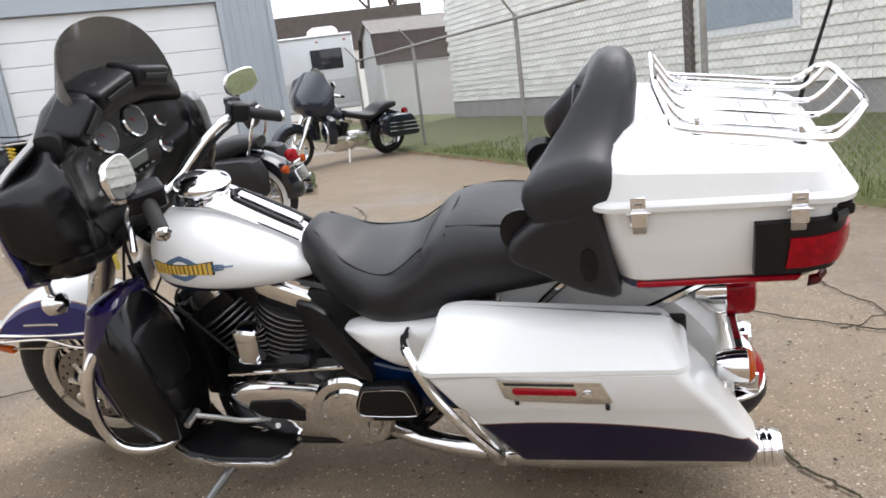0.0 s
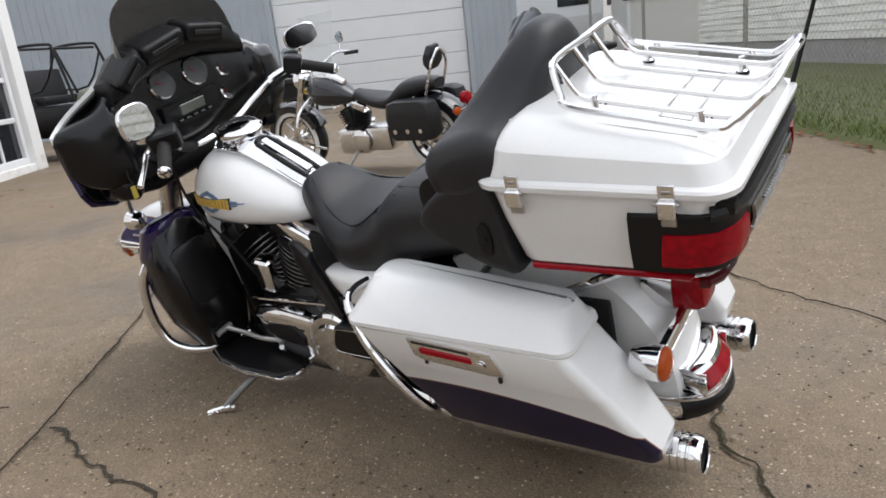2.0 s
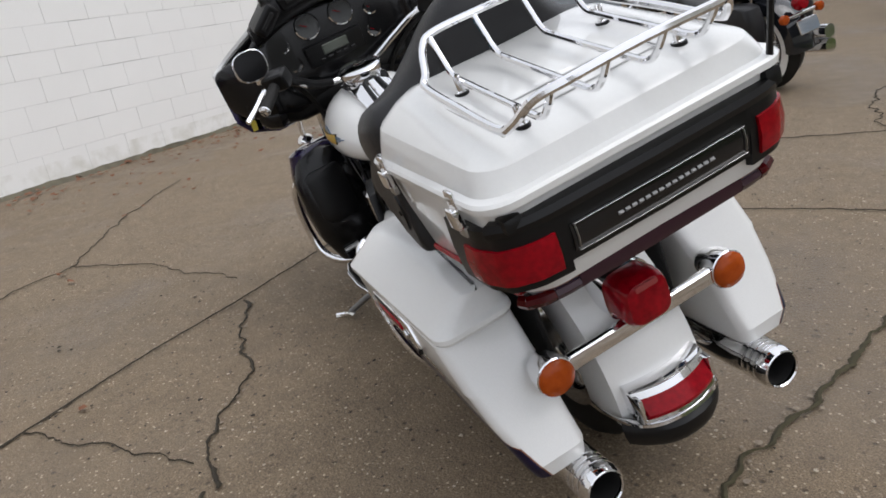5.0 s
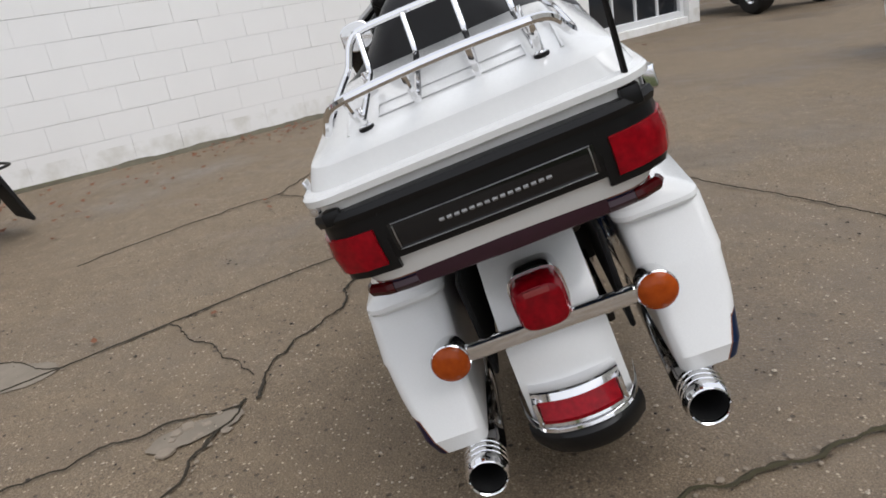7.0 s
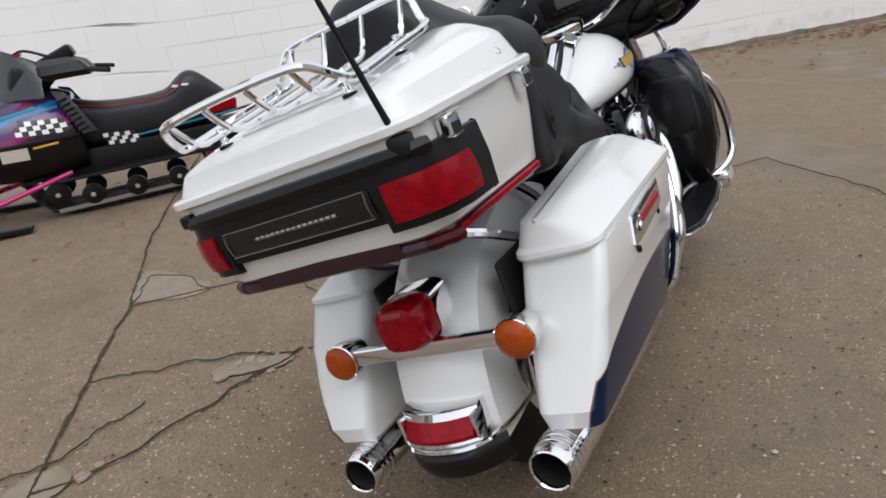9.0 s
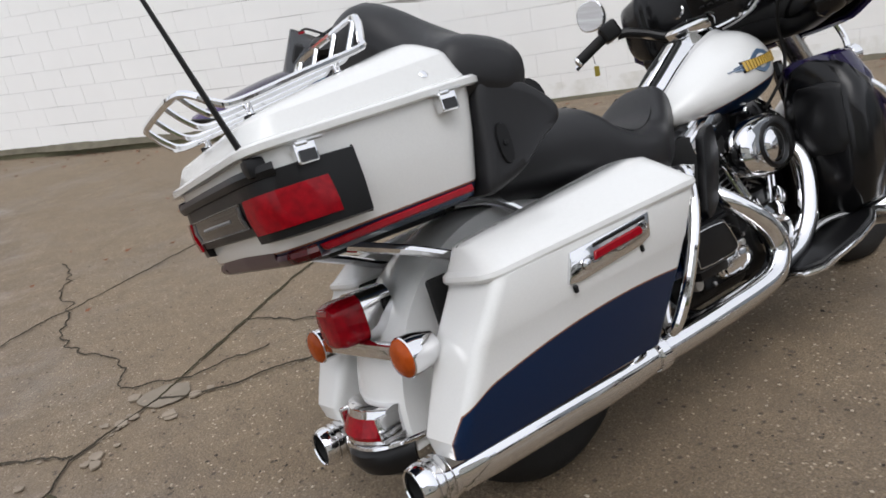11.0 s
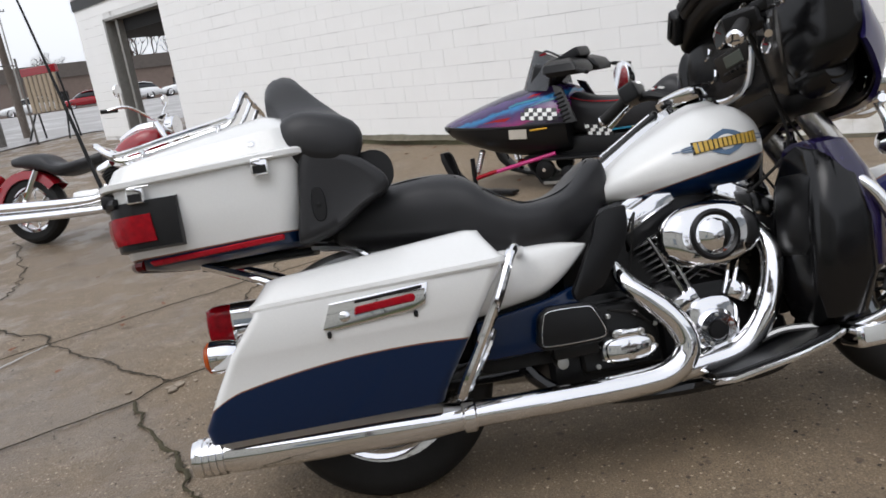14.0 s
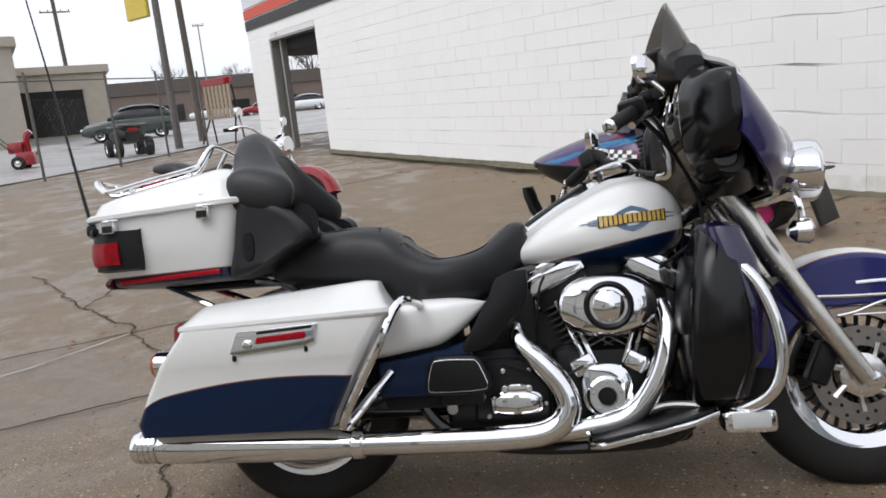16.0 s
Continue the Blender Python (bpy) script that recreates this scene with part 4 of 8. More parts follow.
# engine
eng = part("crankcase", join(box((0.90, 0, 0.33), (0.30, 0.26, 0.26), 0.05, 3), box((1.05, 0, 0.24), (0.18, 0.22, 0.16), 0.04, 3)), ENGINE, bike, "black crankcase")
for s2, hx, hz in ((1, 1.06, 0.645), (-1, 0.795, 0.655)):
    ax = Vector((hx - 0.915, 0, hz - 0.40)).normalized()
    base = Vector((0.915 + s2 * 0.02, 0, 0.42))
    cyl = part("cylinder", lathe([(0.055, 0.0), (0.055, 0.20)], base, ax, 20), ENGINE, bike, "finned black cylinder")
    for k in range(10):
        h = 0.018 + k * 0.0185
        part("fin", lathe([(0.05, h), (0.116, h + 0.001), (0.117, h + 0.0035), (0.116, h + 0.006), (0.05, h + 0.007)], base, ax, 24), FINMETAL, cyl)
    side = Vector((ax.z, 0, -ax.x))
    c = base + ax * 0.235
    tilt = math.degrees(math.atan2(ax.x, ax.z))
    hd = part("rocker_box", box(c + ax * 0.03, (0.185, 0.235, 0.058), 0.016, 3, (0, tilt, 0)), CHROME, bike, "chrome rocker cover")
    part("rocker_cap", box(c + ax * 0.066, (0.135, 0.20, 0.03), 0.010, 2, (0, tilt, 0)), CHROME, hd)
    for q in (-0.075, 0.075):
        part("bolt", lathe([(0.007, 0), (0.007, 0.008), (0.001, 0.009)], c + ax * 0.058 + side * q + Vector((0, -0.095, 0)), ax, 8), STEEL, hd)
    part("head", box(c - ax * 0.02, (0.17, 0.17, 0.06), 0.012, 2, (0, tilt, 0)), ENGINE, hd)
    for k in range(2):
        r0 = Vector((0.915 + s2 * (0.040 + 0.022 * k), -0.135, 0.40))
        r1 = Vector((0.915 + s2 * (0.108 + 0.030 * k), -0.122, 0.585))
        part("pushrod_tube", tube([r0, r0.lerp(r1, 0.5), r1], [0.0095, 0.0070, 0.0062], 8, 2), CHROME, cyl)
    part("lifter_block", box(base + Vector((s2 * 0.055, -0.13, -0.02)), (0.07, 0.06, 0.05), 0.012, 2, (0, tilt, 0)), CHROME, cyl)


def oval(w, h, prof, c, n=36, p=2.2):
    """An oval cover: (scale, out) pairs, standing out to the right of the bike."""
    rings = []
    for k, out in prof:
        rings.append([(c[0] + w * k * math.copysign(abs(math.cos(a)) ** (2 / p), math.cos(a)), c[1] - out, c[2] + h * k * math.copysign(abs(math.sin(a)) ** (2 / p), math.sin(a))) for a in [2 * math.pi * i / n for i in range(n)]])
    return loft(rings)


air = part("air_cleaner", oval(0.137, 0.089, [(0.85, -0.07), (0.98, -0.05), (1.0, -0.02), (0.97, -0.005), (0.85, 0.008), (0.62, 0.012)], (0.918, -0.205, 0.568)), CHROME, bike, "oval chrome air cleaner cover")
part("badge_ring", lathe([(0.068, 0.0), (0.068, 0.020), (0.060, 0.024), (0.050, 0.016), (0.048, 0.0)], (0.918, -0.20, 0.566), (0, -1, 0), 32), SATIN, air, "black ring round the badge")
part("badge", lathe([(0.048, 0.0), (0.047, 0.014), (0.038, 0.022), (0.015, 0.028), (0.001, 0.029)], (0.918, -0.20, 0.566), (0, -1, 0), 28), CHROME, air, "chrome badge")
cov = part("cam_cover", oval(0.072, 0.076, [(1.0, -0.06), (1.0, -0.01), (0.95, 0.004), (0.75, 0.008)], (0.90, -0.165, 0.330), p=2.6), CHROME, bike, "chrome cam cover")
part("timer_cover", lathe([(0.056, 0.0), (0.056, 0.012), (0.048, 0.018), (0.028, 0.018), (0.027, 0.012), (0.001, 0.012)], (0.897, -0.172, 0.315), (0, -1, 0), 30), CHROME, cov, "round timer cover")
for k in range(5):
    a = 2 * math.pi * k / 5 + 0.3
    part("bolt", lathe([(0.0045, 0), (0.0045, 0.004), (0.001, 0.005)], (0.897 + 0.040 * math.cos(a), -0.190, 0.315 + 0.040 * math.sin(a)), (0, -1, 0), 8), STEEL, cov)
part("timer_badge", lathe([(0.026, 0.012), (0.024, 0.018), (0.001, 0.019)], (0.897, -0.172, 0.315), (0, -1, 0), 24), SATIN, cov)
gbox = part("gearbox_side", box((0.635, -0.125, 0.345), (0.22, 0.09, 0.18), 0.02, 3), ENGINE, bike, "black gearbox side cover")
scov = part("sprocket_cover", oval(0.076, 0.037, [(1.0, -0.05), (1.0, -0.008), (0.93, 0.002), (0.84, 0.004), (0.80, 0.010), (0.70, 0.013), (0.3, 0.014)], (0.648, -0.195, 0.311), p=3.2), CHROME, bike, "ribbed chrome gearbox cover")
part("filler_neck", box((0.650, -0.188, 0.352), (0.082, 0.032, 0.026), 0.010, 3), CHROME, scov, "chrome filler block")
for x, z in ((0.616, 0.354), (0.684, 0.352)):
    part("bolt", lathe([(0.009, 0), (0.009, 0.003), (0.005, 0.005), (0.001, 0.004)], (x, -0.204, z), (0, -1, 0), 12), STEEL, scov)
for x, z, r in ((0.613, 0.400, 0.007), (0.687, 0.398, 0.007), (0.566, 0.274, 0.007), (0.728, 0.303, 0.006), (0.735, 0.36, 0.006), (0.555, 0.33, 0.006)):
    part("bolt", lathe([(r, 0), (r, 0.006), (r * 0.5, 0.008), (0.001, 0.007)], (x, -0.170, z), (0, -1, 0), 10), STEEL, gbox)
part("filler_cap", lathe([(0.016, -0.04), (0.017, 0.0), (0.015, 0.006), (0.001, 0.007)], (0.467, -0.20, 0.306), (0, -1, 0), 18), STEEL, bike, "round steel filler cap")
part("oil_filter", lathe([(0.03, 0), (0.038, 0.005), (0.038, 0.09), (0.028, 0.10)], (1.07, 0.0, 0.27), (1, 0, 0.1), 20), CHROME, bike)
# primary drive on the left
prim = part("primary_cover", loft([[(x + 0.0, y, z) for x, z in ring] for y, ring in [(yy, [(0.80 + (0.215 + ins) * math.copysign(abs(math.cos(a)) ** 0.75, math.cos(a)), 0.325 + 0.03 * math.cos(a) + (0.098 + ins) * math.copysign(abs(math.sin(a)) ** 0.8, math.sin(a))) for a in [2 * math.pi * i / 36 for i in range(36)]]) for yy, ins in ((0.13, 0.0), (0.19, 0.0), (0.205, -0.006), (0.214, -0.02), (0.216, -0.05))]]), CHROME, bike, "chrome primary drive cover")
part("derby_cover", lathe([(0.122, -0.05), (0.122, 0.004), (0.114, 0.014), (0.100, 0.016), (0.092, 0.015), (0.086, 0.024), (0.05, 0.027), (0.001, 0.028)], (0.622, 0.208, 0.328), (0, 1, 0), 40), CHROME, prim, "round derby cover")
for k in range(5):
    a = 2 * math.pi * k / 5
    part("bolt", lathe([(0.005, 0), (0.005, 0.004), (0.001, 0.005)], (0.622 + 0.078 * math.cos(a), 0.232, 0.328 + 0.078 * math.sin(a)), (0, 1, 0), 8), STEEL, prim)
part("inspection_cover", slab([(0.775, 0.30), (0.90, 0.315), (0.945, 0.345), (0.93, 0.372), (0.80, 0.378), (0.765, 0.34)], 0.008, lambda p, h: Vector((p[0], 0.214 + h, p[1])), 0.003, 1), SATIN, prim)
part("horn_cover", box((0.91, 0.15, 0.53), (0.075, 0.07, 0.12), 0.02, 3, (0, -8, 0)), CHROME, bike, "chrome horn cover")
part("shift_rod", tube([(0.98, 0.20, 0.455), (0.60, 0.19, 0.47)], 0.005, 6, 1, curve=False), CHROME, bike)
part("shift_lever", join(tube([(0.90, 0.21, 0.30), (0.96, 0.24, 0.32), (1.03, 0.25, 0.34), (1.09, 0.27, 0.365)], 0.008, 8), tube([(1.09, 0.25, 0.365), (1.09, 0.31, 0.362)], 0.011, 8, 1, curve=False), tube([(0.90, 0.22, 0.30), (0.86, 0.25, 0.31), (0.83, 0.27, 0.33)], 0.008, 8)), STEEL, bike, "chrome heel-toe shifter")


# tank
rows = spline_rows([(0.650, 0.045, 0.735, 0.700, 0.715), (0.70, 0.105, 0.775, 0.690, 0.735), (0.78, 0.150, 0.832, 0.683, 0.750), (0.87, 0.182, 0.880, 0.680, 0.765), (0.97, 0.195, 0.925, 0.678, 0.780),
                    (1.06, 0.185, 0.930, 0.680, 0.790), (1.12, 0.150, 0.905, 0.695, 0.795), (1.155, 0.095, 0.865, 0.725, 0.800), (1.168, 0.045, 0.835, 0.765, 0.80)], 4)
tank = part("fuel_tank", loft([egg(x, w, zt, zb, zm, 32, 2.1, 2.4) for x, w, zt, zb, zm in rows]), TANKPAINT, bike, "pearl white fuel tank with deep blue underside")
part("fuel_cap", lathe([(0.070, -0.02), (0.078, 0.0), (0.078, 0.008), (0.072, 0.014), (0.060, 0.018), (0.03, 0.022), (0.001, 0.023)], (0.992, -0.005, 0.966), (-0.20, 0, 1), 36), CHROME, tank, "round chrome fuel cap")
cons = part("console", loft([[(x, y, z + (0.0 if abs(y) < w else -0.02)) for y in (-w * 1.15, -w, -w * 0.6, 0, w * 0.6, w, w * 1.15)] + [(x, w, z - 0.04), (x, -w, z - 0.04)]
                             for x, w, z in ((1.075, 0.045, 0.948), (1.03, 0.068, 0.955), (0.96, 0.072, 0.950), (0.90, 0.060, 0.927), (0.80, 0.056, 0.872), (0.72, 0.052, 0.822), (0.67, 0.048, 0.79))]), CHROME, bike, "chrome tank console")
for s in (1, -1):
    part("console_insert", sided(tube([(0.89, 0.026, 0.925), (0.80, 0.030, 0.872), (0.71, 0.028, 0.818)], [0.008, 0.0095, 0.008], 8, 4), s), SATIN, cons, "black console insert")
part("console_insert", tube([(0.893, -0.024, 0.927), (0.902, 0, 0.933), (0.893, 0.024, 0.927)], 0.009, 8, 4), SATIN, cons, "black console insert")
part("console_panel", slab([(0.885, -0.012), (0.72, -0.014), (0.72, 0.014), (0.885, 0.012)], 0.012, lambda p, h: Vector((p[0], p[1], 0.925 - (0.89 - p[0]) * 0.585 + h)), 0.003, 1), CHROME, cons, "chrome console strip")
GOLD = plain("badge_gold", (0.52, 0.33, 0.05), 0.35, vary=0.08)
BADGEBLUE = plain("badge_blue", (0.07, 0.13, 0.22), 0.3, vary=0.1)


def tank_y(x, z):
    w, zt, zb, zm = rail([tuple(r) for r in rows], x)
    k = (z - zm) / (zt - zm if z > zm else zm - zb)
    p = 2.1 if z > zm else 2.4
    return w * max(0.0, 1 - min(1.0, abs(k)) ** p) ** (1 / p)


def on_tank(pts, s, lift):
    """A thin badge that follows the tank's side."""
    bm = bmesh.new()
    n = len(pts)
    a = [bm.verts.new((x, s * (tank_y(x, z) + lift), z)) for x, z in pts]
    b = [bm.verts.new((x, s * (tank_y(x, z) - 0.004), z)) for x, z in pts]
    bm.faces.new(a)
    for i in range(n):
        bm.faces.new((a[i], a[(i + 1) % n], b[(i + 1) % n], b[i]))
    bmesh.ops.triangulate(bm, faces=bm.faces[:])
    return bm


BX, BZ, BT = 1.005, 0.802, 0.05      # badge centre and its climb towards the front


def bp(u, v):
    return (BX + u, BZ + v + BT * u)


for s in (1, -1):
    em = part("tank_emblem", on_tank([bp(-0.075, 0), bp(-0.03, 0.026), bp(0, 0.036), bp(0.03, 0.026), bp(0.075, 0), bp(0.03, -0.026), bp(0, -0.036), bp(-0.03, -0.026)], s, 0.003), BADGEBLUE, tank, "winged gold and blue tank emblem")
    for v in (-0.008, 0.0, 0.008):
        for q in (1, -1):
            part("wing", on_tank([bp(q * 0.07, v - 0.003), bp(q * (0.145 - abs(v) * 3), v * 0.6 - 0.001), bp(q * (0.145 - abs(v) * 3), v * 0.6 + 0.001), bp(q * 0.07, v + 0.003)], s, 0.004), BADGEBLUE, em)
    part("letter_ground", on_tank([bp(-0.094, -0.017), bp(-0.03, -0.013), bp(0.03, -0.013), bp(0.094, -0.017), bp(0.094, 0.017), bp(0.03, 0.013), bp(-0.03, 0.013), bp(-0.094, 0.017)], s, 0.0045), SATIN, em, "dark ground behind the lettering bars")
    for k in range(14):       # the lettering becomes plain gold bars
        u = -0.090 + k * 0.0132
        h = 0.0118 + 0.003 * abs(k - 6.5) / 6.5
        part("letter_bar", on_tank([bp(u, -h), bp(u + 0.0088, -h), bp(u + 0.0088, h), bp(u, h)], s, 0.006), GOLD, em)

# seat
srows = spline_rows([(-0.06, 0.13, 0.765, 0.70, 0.73), (-0.03, 0.165, 0.795, 0.685, 0.745), (0.05, 0.185, 0.838, 0.668, 0.76), (0.17, 0.195, 0.855, 0.648, 0.76), (0.26, 0.198, 0.853, 0.622, 0.745), (0.315, 0.206, 0.832, 0.592, 0.725), (0.365, 0.208, 0.785, 0.580, 0.70),
                     (0.43, 0.212, 0.746, 0.578, 0.685), (0.50, 0.204, 0.744, 0.585, 0.685), (0.57, 0.165, 0.764, 0.598, 0.695), (0.63, 0.128, 0.812, 0.625, 0.715), (0.672, 0.102, 0.834, 0.670, 0.745), (0.700, 0.086, 0.826, 0.700, 0.755), (0.712, 0.06, 0.800, 0.720, 0.755)], 4)
seat = part("seat", loft([egg(x, w, zt, zb, zm, 30, 2.9, 3.6) for x, w, zt, zb, zm in srows]), VINYL, bike, "black vinyl two-up touring seat")


def seat_z(x, y):
    w, zt, zb, zm = rail([tuple(r) for r in srows], x)
    return zm + (zt - zm) * max(0.0, 1 - min(1, abs(y) / w) ** 2.9) ** (1 / 2.9)


def seam(pts):
    return tube([(x, y, seat_z(x, y) + 0.001) for x, y in pts], 0.0025, 5, 5)


part("seam", seam([(0.345, -0.165), (0.335, -0.08), (0.332, 0), (0.335, 0.08), (0.345, 0.165)]), SATIN, seat)
part("seam", seam([(0.28, -0.15), (0.275, 0), (0.28, 0.15)]), SATIN, seat)
for s in (1, -1):
    part("seam", seam([(0.28, s * 0.12), (0.15, s * 0.135), (0.02, s * 0.12)]), SATIN, seat)
    part("seam", seam([(0.35, s * 0.13), (0.45, s * 0.155), (0.57, s * 0.115), (0.66, s * 0.06)]), SATIN, seat)
# side covers under the seat
for s in (1, -1):
    rings = []
    for x in np.linspace(0.25, 0.585, 22):
        top = 0.620 - 0.02 * max(0.0, (x - 0.45) / 0.135) ** 2
        foot_z = 0.456 + 0.030 * (x - 0.25) / 0.2 + 0.090 * max(0.0, (x - 0.43) / 0.155) ** 1.6
        deep = 0.062 * (1 - 0.55 * max(0.0, (x - 0.46) / 0.125) ** 2.2)
        cz, hz = (top + foot_z) / 2, (top - foot_z) / 2
        ring = []
        for k in range(28):
            a = 2 * math.pi * k / 28
            ring.append((x - 0.012 * (1 - abs(math.sin(a))), 0.176 + deep * math.copysign(abs(math.cos(a)) ** 0.62, math.cos(a)), cz + hz * math.copysign(abs(math.sin(a)) ** 0.62, math.sin(a))))
        rings.append(ring)
    part("side_cover", sided(loft(rings), s), PEARL, bike, "pearl white side cover", angle=50)
    low = [(0.26, 0.448), (0.36, 0.462), (0.46, 0.478), (0.53, 0.500), (0.545, 0.40), (0.50, 0.345), (0.26, 0.345)]
    part("lower_cover", sided(slab(low, 0.05, lambda p, h: Vector((p[0], 0.160 + h, p[1])), 0.012, 3), s), BLUE, bike, "deep blue lower side cover")
    part("heat_guard", sided(slab([(0.612, 0.662), (0.655, 0.682), (0.704, 0.684), (0.703, 0.635), (0.690, 0.592), (0.648, 0.540), (0.603, 0.487), (0.560, 0.468), (0.517, 0.463), (0.512, 0.486), (0.552, 0.548), (0.590, 0.610)], 0.028, lambda p, h: Vector((p[0], 0.20 + h - (p[0] - 0.6) * 0.3, p[1])), 0.008, 2), s), SATIN, bike, "black heat guard")
    foot = part("passenger_board", sided(slab([(0.400, 0.372), (0.420, 0.352), (0.560, 0.352), (0.586, 0.372), (0.580, 0.402), (0.560, 0.448), (0.535, 0.458), (0.440, 0.460), (0.412, 0.440)], 0.04, lambda p, h: Vector((p[0], 0.225 + h, p[1])), 0.012, 3), s), SATIN, bike, "folded passenger footboard")
    ringp = [(0.412, 0.378), (0.430, 0.364), (0.556, 0.364), (0.574, 0.378), (0.568, 0.402), (0.550, 0.440), (0.530, 0.448), (0.444, 0.450), (0.424, 0.434)]
    part("board_trim", sided(tube([(x, 0.267, z) for x, z in ringp], 0.0013, 6, 3, closed=True), s), CHROME, foot, "chrome edging")
    part("board_hinge", sided(box((0.50, 0.215, 0.345), (0.12, 0.05, 0.05), 0.012, 2), s), ENGINE, foot)

# backrest and speaker pods
POD = [(-0.098, 0.938), (-0.05, 0.937), (-0.01, 0.930), (0.04, 0.907), (0.088, 0.868), (0.104, 0.838), (0.092, 0.815), (0.04, 0.788), (0.0, 0.762), (-0.042, 0.738), (-0.085, 0.724), (-0.133, 0.72), (-0.120, 0.80)]


def pad(stations, n=22, p=2.6):
    rings = []
    for y, cx, cz, a, b, tilt in stations:
        ct, st = math.cos(radians(tilt)), math.sin(radians(tilt))
        ring = []
        for k in range(n):
            t = 2 * math.pi * k / n
            u, v = a * math.copysign(abs(math.cos(t)) ** (2 / p), math.cos(t)), b * math.copysign(abs(math.sin(t)) ** (2 / p), math.sin(t))
            ring.append((cx + u * ct - v * st, y, cz + u * st + v * ct))
        rings.append(ring)
    return loft(rings)


half = [(0.0, -0.125, 1.070, 0.060, 0.122, 10), (0.05, -0.122, 1.066, 0.061, 0.120, 10), (0.10, -0.112, 1.046, 0.066, 0.106, 8), (0.145, -0.092, 1.012, 0.078, 0.090, 0), (0.19, -0.068, 0.983, 0.094, 0.078, -10), (0.23, -0.050, 0.966, 0.104, 0.073, -14), (0.262, -0.044, 0.960, 0.103, 0.068, -15), (0.282, -0.044, 0.958, 0.086, 0.054, -15), (0.294, -0.044, 0.958, 0.050, 0.030, -15)]
st = spline_rows([(-y, *r) for y, *r in reversed(half[1:])] + half, 3)
back = part("backrest", pad([tuple(r) for r in st]), VINYL, bike, "wrap-around black vinyl backrest")
part("seam", tube([(-0.05, y, 1.05 + 0.06 * math.cos(y * 9)) for y in np.linspace(-0.12, 0.12, 7)], 0.0025, 5, 4), SATIN, back)
for s in (1, -1):
    oc = (-0.02, 0.835)
    shape = smooth_path([(x, z, 0) for x, z in POD], 3, closed=True)
    pod = part("speaker_pod", sided(loft([[(oc[0] + (p.x - oc[0]) * k, y, oc[1] + (p.y - oc[1]) * k) for p in shape] for y, k in ((0.13, 0.9), (0.15, 0.99), (0.26, 1.0), (0.275, 0.985), (0.284, 0.95), (0.289, 0.88), (0.287, 0.7))]), s), VINYL, bike, "black padded speaker pod", angle=50)
    part("speaker_grille", sided(pad([(0.20, 0.062, 0.865, 0.05, 0.05, 0), (0.235, 0.070, 0.868, 0.052, 0.055, 0)], 20, 2.2), s), SATIN, pod, "black speaker grille")
    part("pod_control", sided(pad([(0.286, -0.07, 0.805, 0.018, 0.042, 0), (0.292, -0.07, 0.805, 0.016, 0.04, 0)], 20, 2.5), s), SATIN, pod)
    part("knob", sided(lathe([(0.006, 0), (0.006, 0.004), (0.001, 0.005)], (-0.07, 0.291, 0.805), (0, 1, 0), 12), s), SATIN, pod)
part("pod_filler", box((0.0, 0, 0.80), (0.14, 0.34, 0.12), 0.03, 3), VINYL, bike)

# top trunk
rings = [round_rect(xf, xr, w1, w2, r, zf, zr) for xf, xr, w1, w2, r, zf, zr in (
    (-0.140, -0.490, 0.232, 0.200, 0.05, 0.720, 0.712), (-0.130, -0.532, 0.262, 0.236, 0.06, 0.728, 0.722), (-0.126, -0.546, 0.270, 0.250, 0.06, 0.748, 0.741), (-0.123, -0.552, 0.274, 0.256, 0.06, 0.757, 0.750),
    (-0.105, -0.565, 0.288, 0.275, 0.06, 0.85, 0.84), (-0.092, -0.568, 0.296, 0.280, 0.06, 0.935, 0.915))]
trunk = part("top_trunk", loft(rings), TRUNKPAINT, bike, "pearl white top trunk with blue lower edge")
rings = [round_rect(xf, xr, w1, w2, r, zf, zr, seg=6) for xf, xr, w1, w2, r, zf, zr in (
    (-0.080, -0.578, 0.303, 0.288, 0.06, 0.932, 0.911), (-0.073, -0.585, 0.309, 0.293, 0.06, 0.935, 0.914), (-0.072, -0.586, 0.310, 0.294, 0.06, 0.946, 0.925), (-0.076, -0.582, 0.306, 0.290, 0.06, 0.951, 0.930), (-0.088, -0.570, 0.295, 0.279, 0.06, 0.954, 0.933),
    (-0.098, -0.562, 0.287, 0.271, 0.06, 0.985, 0.952), (-0.106, -0.556, 0.280, 0.264, 0.06, 1.008, 0.966), (-0.114, -0.549, 0.272, 0.256, 0.058, 1.018, 0.972), (-0.140, -0.528, 0.244, 0.230, 0.055, 1.042, 0.982), (-0.158, -0.515, 0.224, 0.210, 0.05, 1.052, 0.986), (-0.180, -0.500, 0.200, 0.186, 0.045, 1.055, 0.990))]
tlid = part("trunk_lid", loft(rings), PEARL, bike, "moulded white trunk lid", angle=20)
# thin grey bead whose colour stands for the shade in the lid's groove
lp = [(x, y, 1.0316 + (x + 0.303) * 0.2) for x, y in ((-0.415, -0.13), (-0.472, -0.13), (-0.472, 0.13), (-0.415, 0.13))]
part("lid_groove", tube(lp, 0.0016, 5, 1, closed=True, curve=False), plain("groove_shadow", (0.42, 0.42, 0.42), 0.4), tlid, "lid outline, grey for the shade of an embossed groove")
for q in (1, -1):
    part("lid_rib", sided(tube([(-0.13, 0.20, 1.038), (-0.30, 0.196, 1.026), (-0.50, 0.186, 0.988)], 0.004, 6, 4), q), PEARL, tlid)
